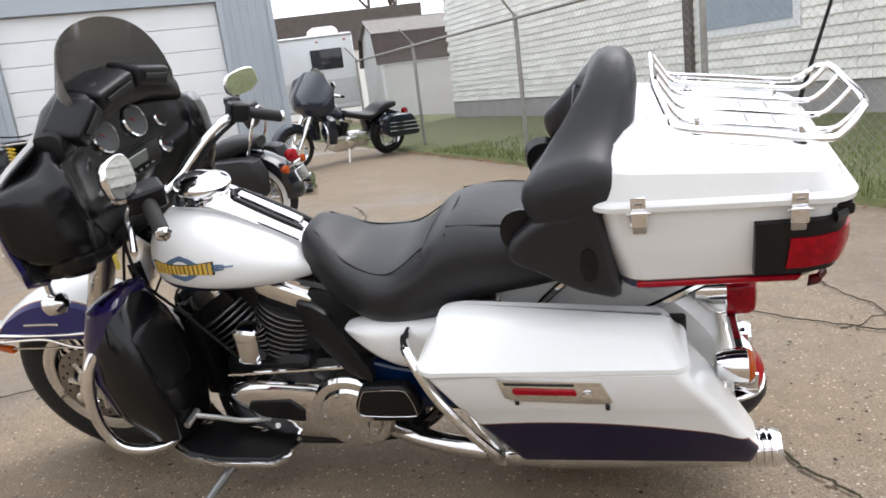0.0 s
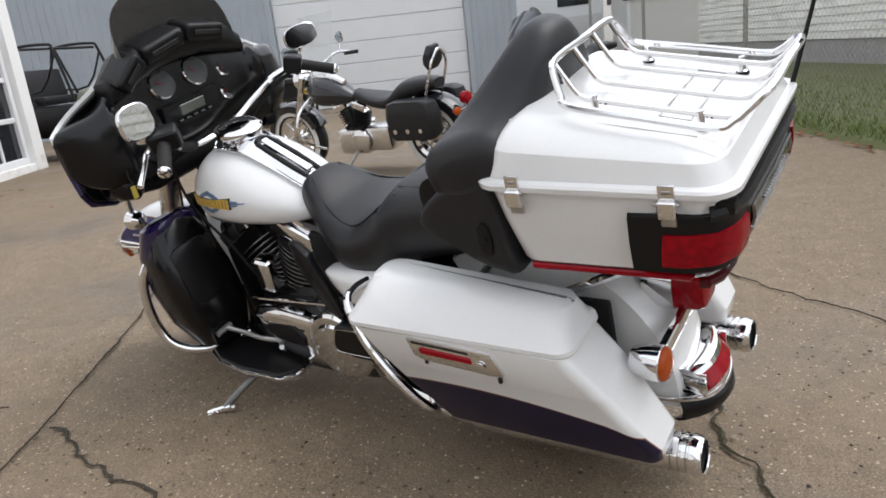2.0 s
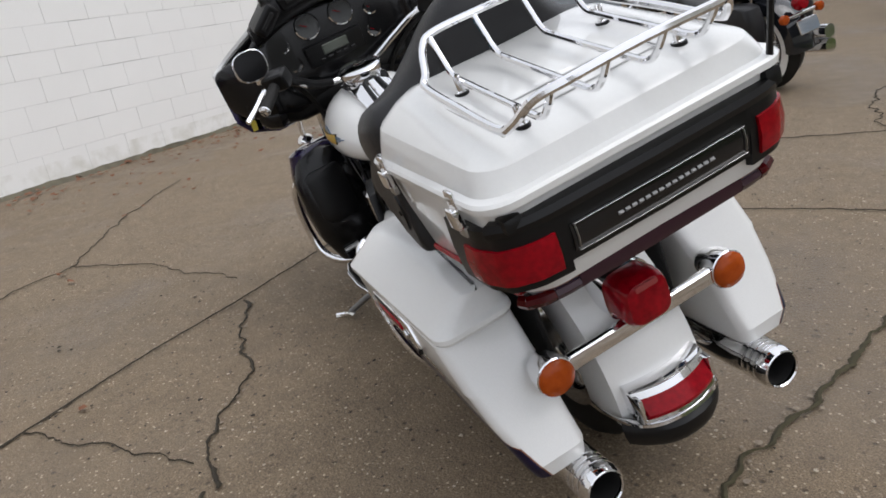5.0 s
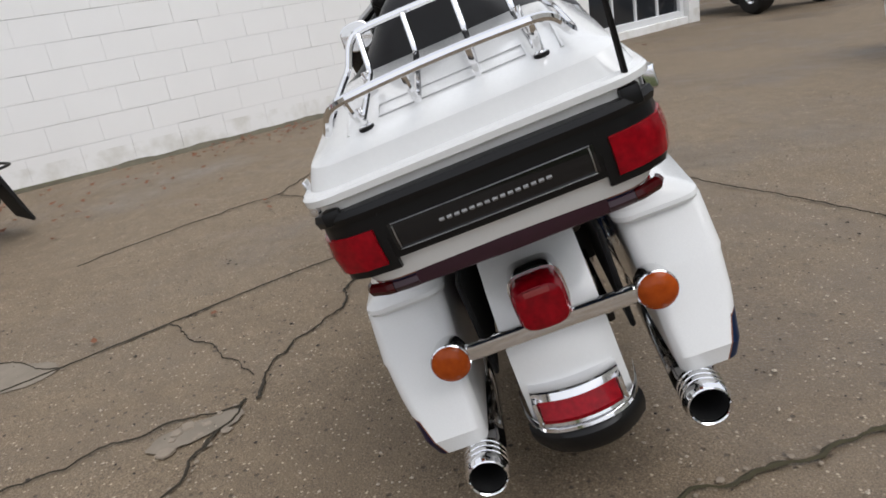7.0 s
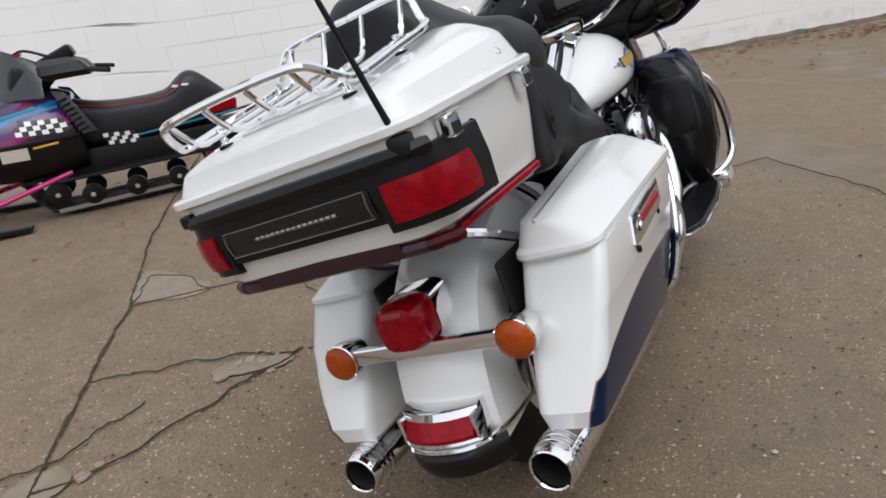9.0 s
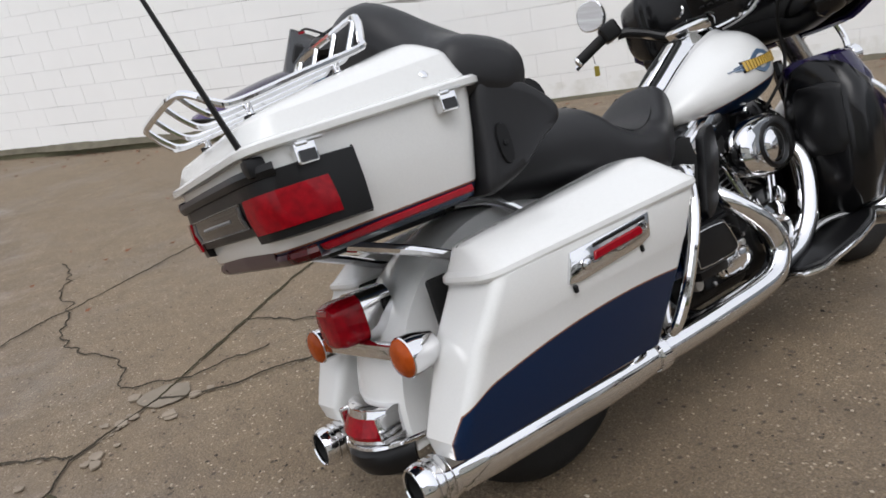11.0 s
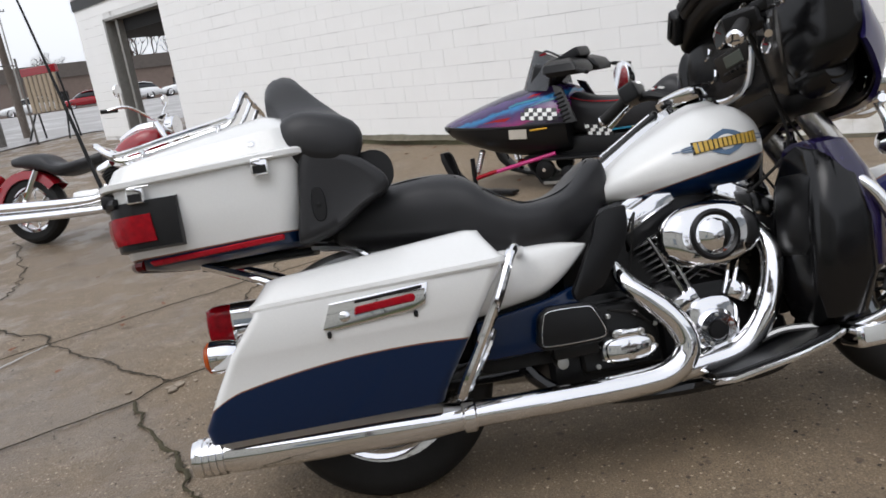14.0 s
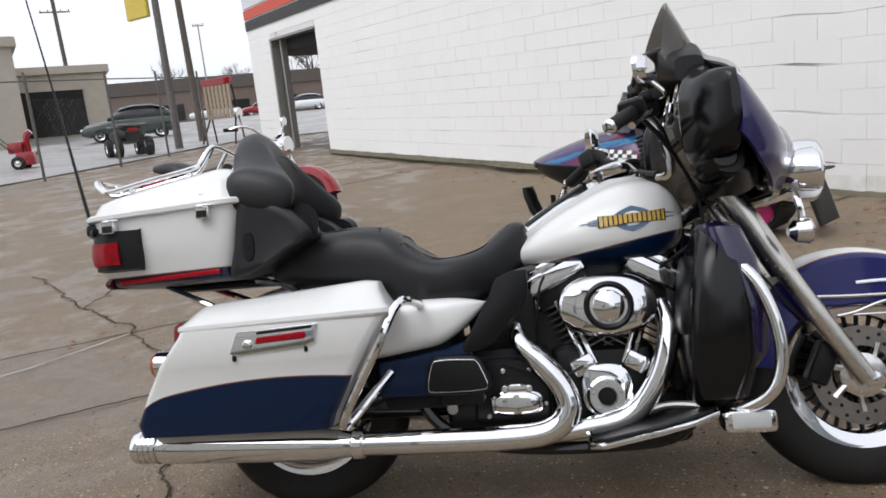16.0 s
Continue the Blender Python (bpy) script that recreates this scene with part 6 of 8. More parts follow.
# handlebar, grips, levers, mirrors
GRIPS = {1: (Vector((0.938, 0.293, 1.036)), Vector((0.874, 0.361, 0.989))), -1: (Vector((1.005, -0.365, 1.058)), Vector((0.938, -0.442, 1.011)))}
(la, lb), (ra, rb) = GRIPS[1], GRIPS[-1]
hb = part("handlebar", tube([lb, la, (1.00, 0.235, 1.025), (1.07, 0.16, 0.975), (1.13, 0.08, 0.945), (1.15, 0.0, 0.94), (1.14, -0.10, 0.955), (1.11, -0.20, 1.005), (1.065, -0.29, 1.05), ra, rb], 0.0125, 10, 5), CHROME, bike, "chrome handlebar")
for s in (1, -1):
    g0, g1 = GRIPS[s]
    gd = (g1 - g0).normalized()
    out_ = Vector((0.62, 0.72 * s, -0.15)).normalized()
    grip = part("grip", tube([g0, g0.lerp(g1, 0.3), g0.lerp(g1, 0.7), g1], 0.0185, 14, 2), RUBBER, hb, "black rubber grip")
    part("grip_end", lathe([(0.019, 0), (0.020, 0.006), (0.014, 0.012), (0.001, 0.013)], g1, gd, 16), CHROME, hb)
    for k in range(3):
        a = 2 * math.pi * k / 3
        part("grip_rib", tube([g1 + gd * 0.0125 + 0.004 * gd.orthogonal(), g1 + gd * 0.013 + 0.013 * (Matrix.Rotation(a, 3, gd) @ gd.orthogonal().normalized())], 0.002, 4, 1, curve=False), SATIN, hb)
    w = g0 - gd * 0.03
    part("switch_box", box(w, (0.062, 0.092, 0.062), 0.016, 3, (0, -18, -42 * s)), SATIN, hb)
    part("reservoir", box(w + out_ * 0.045 + Vector((0, 0, 0.03)), (0.05, 0.045, 0.03), 0.010, 2, (0, -10, -40 * s)), CHROME if s > 0 else SATIN, hb)
    part("lever", tube([w + out_ * 0.03, w + out_ * 0.055 + gd * 0.03, g0.lerp(g1, 0.5) + out_ * 0.062, g1 + out_ * 0.075 + gd * 0.012], [0.009, 0.008, 0.007, 0.009], 8, 4), CHROME, hb, "chrome lever")
    c = Vector((0.955, 0.332, 1.123)) if s > 0 else Vector((1.028, -0.425, 1.144))
    d = Vector((-0.93, -0.10, 0.10)).normalized() if s > 0 else Vector((-0.86, 0.46, 0.10)).normalized()
    mw, mh = (0.056, 0.050) if s > 0 else (0.062, 0.038)
    mir = part("mirror", loft([[c + d * h + 1.0 * (Vector((0, 1, 0)) - d * d.y).normalized() * (k * mw * math.copysign(abs(math.cos(a)) ** 0.75, math.cos(a))) + Vector((0, 0, 1)) * (k * mh * math.copysign(abs(math.sin(a)) ** 0.75, math.sin(a))) for a in [2 * math.pi * i / 28 for i in range(28)]] for h, k in ((-0.03, 0.4), (-0.022, 0.8), (-0.006, 1.0), (0.004, 1.0), (0.006, 0.95))]), CHROME, bike, "chrome oval mirror")
    part("mirror_glass", loft([[c + d * h + (Vector((0, 1, 0)) - d * d.y).normalized() * (k * mw * math.copysign(abs(math.cos(a)) ** 0.75, math.cos(a))) + Vector((0, 0, 1)) * (k * mh * math.copysign(abs(math.sin(a)) ** 0.75, math.sin(a))) for a in [2 * math.pi * i / 28 for i in range(28)]] for h, k in ((0.002, 0.93), (0.0068, 0.93))]), MIRROR, mir, "mirror glass")
    part("mirror_stem", tube([c - d * 0.02 + Vector((0, 0, -0.03)), c - d * 0.03 + Vector((0.02, -0.01 * s, -0.06)), w + out_ * 0.03 + Vector((0, 0, 0.02))], 0.006, 8, 4), CHROME, mir)
tag = part("key_tag", box((0.99, 0.405, 0.945), (0.005, 0.019, 0.036), 0.002, 1, (8, 0, 20)), plain("yellow_tag", (0.42, 0.33, 0.03), 0.5), hb, "yellow tag hanging from the clutch lever")
part("tag_string", tube([(0.985, 0.40, 0.97), (0.99, 0.404, 0.99), (0.985, 0.40, 1.01)], 0.0012, 4, 2), DARK, tag)
part("hose_wrap", tube([(0.975, 0.262, 1.03), (1.00, 0.235, 1.027), (1.04, 0.195, 1.003), (1.07, 0.16, 0.978), (1.10, 0.12, 0.96), (1.13, 0.08, 0.948)], 0.0165, 10, 4), SATIN, hb, "black hose and wire wrap")
# cables from the bars down to the engine
for pts, r in (([(0.96, 0.27, 1.04), (1.06, 0.22, 1.00), (1.17, 0.16, 0.90), (1.20, 0.13, 0.74), (1.10, 0.12, 0.60), (0.98, 0.14, 0.48)], 0.005), ([(0.97, 0.26, 1.03), (1.08, 0.20, 0.99), (1.20, 0.14, 0.86), (1.30, 0.13, 0.66), (1.44, 0.11, 0.48)], 0.004),
               ([(1.02, -0.35, 1.05), (1.09, -0.26, 1.00), (1.17, -0.17, 0.90), (1.20, -0.14, 0.76), (1.08, -0.12, 0.66)], 0.005), ([(1.03, -0.34, 1.05), (1.11, -0.24, 0.99), (1.20, -0.15, 0.86), (1.32, -0.13, 0.66), (1.46, -0.11, 0.48)], 0.004),
               ([(0.79, -0.05, 0.70), (0.74, -0.13, 0.64), (0.72, -0.12, 0.54), (0.70, -0.10, 0.46)], 0.004), ([(1.08, 0.06, 0.72), (1.14, 0.10, 0.66), (1.15, 0.10, 0.52)], 0.004), ([(0.60, -0.16, 0.42), (0.68, -0.19, 0.40), (0.74, -0.17, 0.36), (0.84, -0.16, 0.40)], 0.004)):
    part("cable", tube(pts, r, 6, 5), RUBBER, bike, "black cable")


# ---------------------------------------------------------------- other machines on the lot
def tyre(cx, y, r, w, rim, parent, whitewall=False, name="wheel", spokes=8):
    t = part(name, lathe([(rim, y - w * 0.45), (rim + (r - rim) * 0.5, y - w * 0.5), (r - 0.03, y - w * 0.42), (r, y), (r - 0.03, y + w * 0.42), (rim + (r - rim) * 0.5, y + w * 0.5), (rim, y + w * 0.45)], (cx, 0, r), (0, 1, 0), 36, ring=True), RUBBER, parent, "black tyre")
    part("rim", lathe([(rim - 0.03, y - w * 0.3), (rim + 0.006, y - w * 0.42), (rim - 0.01, y), (rim + 0.006, y + w * 0.42), (rim - 0.03, y + w * 0.3)], (cx, 0, r), (0, 1, 0), 36, ring=True), CHROME, t)
    part("hub", lathe([(0.03, y - 0.08), (0.07, y - 0.04), (0.07, y + 0.04), (0.03, y + 0.08)], (cx, 0, r), (0, 1, 0), 16), ALLOY, t)
    for k in range(spokes):
        a = 2 * math.pi * k / spokes
        part("spoke", tube([(cx + 0.05 * math.cos(a), y, r + 0.05 * math.sin(a)), (cx + rim * math.cos(a), y, r + rim * math.sin(a))], 0.012, 5, 1, curve=False), ALLOY, t)
    if whitewall:
        for s in (-1, 1):
            part("whitewall", lathe([(rim + 0.018, y + s * (w * 0.5 + 0.004)), (rim + 0.075, y + s * (w * 0.47 + 0.006))], (cx, 0, r), (0, 1, 0), 36, cap=False), WHITEWALL, t, "white sidewall band")
    return t


def cruiser(label, m, paint, wheelbase=1.65, bags=None, screen=None, whitewall=False, spare_seat=True, pipes=2, tank_paint=None, scale=1.0):
    """A parked road motorcycle."""
    b = thing("motorcycle", label, "motorcycle", m=m @ Matrix.Scale(scale, 4))
    tyre(0, 0, 0.32, 0.16, 0.21, b, whitewall, "rear_wheel")
    tyre(wheelbase, 0, 0.32, 0.13, 0.22, b, whitewall, "front_wheel")
    part("rear_fender", fender(0, 0.32, 0.37, 35, 185, 0.10, 0.07, 16), paint, b)
    part("front_fender", fender(wheelbase, 0.32, 0.36, 15, 160, 0.085, 0.06, 16), paint, b)
    t0 = wheelbase - 0.62
    tr = spline_rows([(t0 - 0.22, 0.05, 0.72, 0.66, 0.69), (t0 - 0.08, 0.13, 0.83, 0.63, 0.72), (t0 + 0.12, 0.16, 0.89, 0.63, 0.75), (t0 + 0.26, 0.11, 0.88, 0.67, 0.77), (t0 + 0.31, 0.04, 0.83, 0.73, 0.78)], 3)
    part("fuel_tank", loft([egg(*r, 20) for r in tr]), tank_paint or paint, b, "painted fuel tank")
    part("console", tube([(t0 - 0.12, 0, 0.82), (t0 + 0.05, 0, 0.885), (t0 + 0.22, 0, 0.90)], [0.03, 0.05, 0.05], 8, 4), CHROME, b)
    sr = spline_rows([(-0.12, 0.08, 0.80, 0.72, 0.76), (0.05, 0.13, 0.82, 0.68, 0.75), (0.22, 0.15, 0.80, 0.64, 0.71), (0.36, 0.17, 0.70, 0.58, 0.65), (0.55, 0.15, 0.71, 0.60, 0.66), (0.78, 0.07, 0.76, 0.66, 0.71)], 3)
    part("seat", loft([egg(*r, 20, 2.8, 3) for r in sr]), VINYL, b, "black leather seat")
    c = wheelbase * 0.53
    part("crankcase", join(box((c, 0, 0.30), (0.34, 0.26, 0.24), 0.05, 2), box((c - 0.30, 0, 0.32), (0.28, 0.24, 0.22), 0.04, 2)), ALLOY, b, "engine cases")
    for q in (-1, 1):
        ax = Vector((q * 0.38, 0, 0.92))
        cyl = part("cylinder", lathe([(0.06, 0), (0.06, 0.2)], Vector((c + q * 0.03, 0, 0.40)), ax, 14), ENGINE, b)
        for k in range(7):
            part("fin", lathe([(0.05, 0.02 + k * 0.024), (0.088, 0.022 + k * 0.024), (0.088, 0.030 + k * 0.024), (0.05, 0.032 + k * 0.024)], Vector((c + q * 0.03, 0, 0.40)), ax, 16), ENGINE, cyl)
        part("rocker_box", box(Vector((c + q * 0.03, 0, 0.40)) + ax * 0.23, (0.15, 0.15, 0.07), 0.02, 2, (0, q * 22, 0)), CHROME, cyl)
    for s in (-1, 1):
        part("cover", lathe([(0.10, 0.0), (0.10, 0.02), (0.07, 0.035), (0.001, 0.036)], (c - (0.12 if s > 0 else -0.02), s * 0.13, 0.32), (0, s, 0), 24), CHROME, b)
        part("fork_leg", tube([(wheelbase - 0.33, s * 0.10, 0.92), (wheelbase - 0.02, s * 0.10, 0.32)], 0.028, 10, 1, curve=False), CHROME, b)
        part("grip", tube([(wheelbase - 0.52, s * 0.33, 1.03), (wheelbase - 0.62, s * 0.42, 1.02)], 0.018, 8, 1, curve=False), RUBBER, b)
        part("mirror", lathe([(0.01, -0.012), (0.05, -0.006), (0.052, 0.004), (0.001, 0.005)], (wheelbase - 0.48, s * 0.36, 1.18), (-1, 0, 0.1), 16), CHROME, b)
        part("mirror_stem", tube([(wheelbase - 0.50, s * 0.30, 1.04), (wheelbase - 0.47, s * 0.36, 1.16)], 0.006, 6, 1, curve=False), CHROME, b)
        part("shock", tube([(-0.02, s * 0.13, 0.36), (0.16, s * 0.13, 0.66)], 0.025, 8, 1, curve=False), CHROME, b)
        part("indicator", lathe([(0.01, 0.05), (0.032, 0.02), (0.032, -0.01), (0.001, -0.02)], (-0.36, s * 0.16, 0.55), (1, 0, 0), 14), AMBER, b)
        part("leg_guard", tube([(wheelbase - 0.40, s * 0.08, 0.75), (wheelbase - 0.36, s * 0.30, 0.62), (wheelbase - 0.36, s * 0.33, 0.40), (wheelbase - 0.42, s * 0.12, 0.24)], 0.014, 8, 4), CHROME, b)
    part("handlebar", tube([(wheelbase - 0.60, 0.40, 1.02), (wheelbase - 0.45, 0.30, 1.05), (wheelbase - 0.36, 0.10, 0.96), (wheelbase - 0.36, -0.10, 0.96), (wheelbase - 0.45, -0.30, 1.05), (wheelbase - 0.60, -0.40, 1.02)], 0.0125, 8, 5), CHROME, b)
    for k in range(pipes):
        part("exhaust", tube([(c + 0.05 - 0.12 * k, -0.14, 0.44), (c + 0.02 - 0.1 * k, -0.19, 0.26 + 0.09 * k), (0.5, -0.20, 0.24 + 0.09 * k), (-0.38, -0.21, 0.26 + 0.10 * k)], [0.025, 0.03, 0.045, 0.05], 12, 6), CHROME, b, "chrome exhaust")
    part("headlamp", lathe([(0.03, -0.10), (0.085, -0.05), (0.095, 0.02), (0.085, 0.03), (0.001, 0.04)], (wheelbase - 0.22, 0, 0.88), (1, 0, -0.05), 24), CHROME, b)
    part("tail_lamp", lathe([(0.04, 0.03), (0.055, 0.0), (0.045, -0.04), (0.001, -0.05)], (-0.34, 0, 0.62), (1, 0, -0.2), 18), RED, b, "red tail lamp")
    part("lamp_bar", tube([(-0.35, -0.17, 0.55), (-0.35, 0.17, 0.55)], 0.012, 8, 1, curve=False), CHROME, b)
    part("number_plate", box((-0.40, 0, 0.47), (0.012, 0.18, 0.10), 0.004, 1, (0, 18, 0)), CHROME, b, "bare chrome plate holder")
    part("side_stand", tube([(c - 0.05, 0.14, 0.22), (c + 0.06, 0.30, 0.02)], 0.014, 6, 1, curve=False), STEEL, b)
    if bags == "leather":
        for s in (-1, 1):
            bag = part("saddlebag", sided(loft([round_rect(x1, x0, 0.30, 0.30, 0.06, z, z, 0, 4, 0.15, 0.15) for x0, x1, z in ((-0.16, 0.26, 0.36), (-0.20, 0.30, 0.40), (-0.22, 0.31, 0.55), (-0.18, 0.28, 0.66), (-0.12, 0.22, 0.68))]), s), VINYL, b, "black leather saddlebag")
            for k in range(3):
                part("strap_buckle", sided(lathe([(0.02, 0), (0.02, 0.008), (0.001, 0.01)], (-0.06 + k * 0.13, 0.305, 0.44), (0, 1, 0), 12), s), CHROME, bag)
        part("sissy_bar", tube([(-0.02, 0.12, 0.62), (-0.14, 0.12, 0.90), (-0.17, 0.0, 1.03), (-0.14, -0.12, 0.90), (-0.02, -0.12, 0.62)], 0.012, 8, 5), CHROME, b)
        part("backrest_pad", pad([(-0.10, -0.10, 0.96, 0.03, 0.05, 12), (-0.06, -0.10, 0.97, 0.035, 0.10, 12), (0.06, -0.10, 0.97, 0.035, 0.10, 12), (0.10, -0.10, 0.96, 0.03, 0.05, 12)], 16), VINYL, b, "studded black backrest pad")
    if bags == "hard":
        for s in (-1, 1):
            part("saddlebag", sided(loft([round_rect(x1, x0, 0.36, 0.36, 0.05, z, z, 0, 4, 0.17, 0.17) for x0, x1, z in ((-0.36, 0.18, 0.32), (-0.38, 0.24, 0.36), (-0.30, 0.30, 0.55), (-0.26, 0.30, 0.60), (-0.20, 0.24, 0.64))]), s), paint, b, "hard saddlebag")
            for k in range(3):
                part("rail", sided(tube([(-0.34, 0.365, 0.40 + k * 0.06), (0.22, 0.365, 0.42 + k * 0.06)], 0.007, 6, 1, curve=False), s), CHROME, b)
    if screen == "fairing":
        shell = skin(fairing_point, 28, 8, 0.014)
        bmesh.ops.scale(shell, vec=(1.1, 1.25, 1.25), space=Matrix.Translation((-1.2, 0, -1.02)), verts=shell.verts)
        bmesh.ops.translate(shell, verts=shell.verts, vec=(wheelbase - 1.613, 0, 0.0))
        part("fairing", shell, paint, b, "dark batwing fairing")
        part("fairing_back", pad([(y, wheelbase - 0.39, 1.05, 0.06, 0.16 - 0.1 * (y / 0.42) ** 2, 0) for y in np.linspace(-0.42, 0.42, 13)], 16, 3), SATIN, b)
        dark_ = skin(screen_point, 14, 4, 0.004)
        bmesh.ops.translate(dark_, verts=dark_.verts, vec=(wheelbase - 1.613, 0, -0.05))
        part("windshield", dark_, SMOKE, b, "dark windshield")
        for s in (-1, 1):
            part("leg_fairing", sided(loft([round_rect(xf, xr, yo, yo, 0.05, z, z, 0, 4, 0.12, 0.12) for xf, xr, yo, z in ((wheelbase - 0.42, wheelbase - 0.55, 0.30, 0.36), (wheelbase - 0.36, wheelbase - 0.54, 0.36, 0.50), (wheelbase - 0.38, wheelbase - 0.52, 0.34, 0.70), (wheelbase - 0.42, wheelbase - 0.50, 0.26, 0.75))]), s), paint, b)
    if screen == "shield":
        part("windshield", loft([[(wheelbase - 0.30 - 0.16 * v - 0.12 * u * u, 0.24 * u * (1 - 0.1 * v), 0.98 + 0.45 * v) for u in np.linspace(-1, 1, 11)] + [(wheelbase - 0.305 - 0.16 * v - 0.12 * u * u, 0.24 * u * (1 - 0.1 * v), 0.98 + 0.45 * v) for u in np.linspace(1, -1, 11)] for v in (0, 0.3, 0.6, 0.85, 1.0)]), glass("clear_screen", (0.8, 0.85, 0.85), 0.03, 0.22), b, "clear windshield")
    return b


BLACKPAINT = plain("gloss_black_tank", (0.012, 0.013, 0.016), 0.12, coat=0.8, vary=0.2)
NAVY = plain("dark_navy_paint", (0.008, 0.013, 0.024), 0.2, coat=0.8, vary=0.2)
CHERRY = plain("cherry_red_paint", (0.26, 0.006, 0.012), 0.18, coat=1.0, vary=0.15)
tagged(cruiser("black and white cruiser with leather saddlebags and whitewall tyres", pose(3.1, -3.75, 0, -9, 0, 1), BLACKPAINT, 1.65, "leather", "shield", True, scale=1.10), group="parked motorcycles")
tagged(cruiser("dark navy full-dress touring motorcycle with hard saddlebags", pose(4.15, -10.1, 0, -9, 0, 56), NAVY, 1.65, "hard", "fairing", scale=1.15), group="parked motorcycles")
red = cruiser("cherry red power cruiser with long chrome exhausts", on_lot(-3.2, 5.3, -15) @ pose(0, 0, 0, -9), CHERRY, 1.70, None, None, tank_paint=CHERRY, scale=1.05)
tagged(red, group="parked motorcycles")
part("radiator_cover", join(box((1.16, 0.13, 0.50), (0.10, 0.06, 0.38), 0.02, 2, (0, -10, 0)), box((1.16, -0.13, 0.50), (0.10, 0.06, 0.38), 0.02, 2, (0, -10, 0))), CHERRY, red, "red radiator covers")


# snowmobile
def sled_paint():
    n = Nodes("sled_graphics")
    x, y, z = n.axes()
    t = n.math("ADD", n.math("ADD", z, n.math("MULTIPLY", x, 0.2)), n.math("MULTIPLY", n.noise(7, 3), 0.09))
    col = n.ramp(n.math("MULTIPLY", n.math("SUBTRACT", t, 0.70), 2.5), [(0.0, (0.012, 0.006, 0.02)), (0.06, (0.24, 0.006, 0.10)), (0.20, (0.09, 0.01, 0.10)), (0.32, (0.03, 0.012, 0.09)), (0.42, (0.010, 0.16, 0.36)), (0.47, (0.025, 0.012, 0.07)), (0.62, (0.06, 0.03, 0.12)), (0.68, (0.012, 0.008, 0.035)), (1.0, (0.010, 0.008, 0.03))])
    n.set(color=col, rough=0.25, coat=0.6, spec=0.2)
    return n.m


CHECK_W = plain("sticker_white", (0.75, 0.75, 0.73), 0.4, vary=0.05)
CHECK_K = plain("sticker_black", (0.012, 0.012, 0.012), 0.4, vary=0.2)
TEAL = plain("teal_stripe", (0.006, 0.15, 0.24), 0.35)
PINK = plain("magenta_stripe", (0.45, 0.012, 0.14), 0.35)


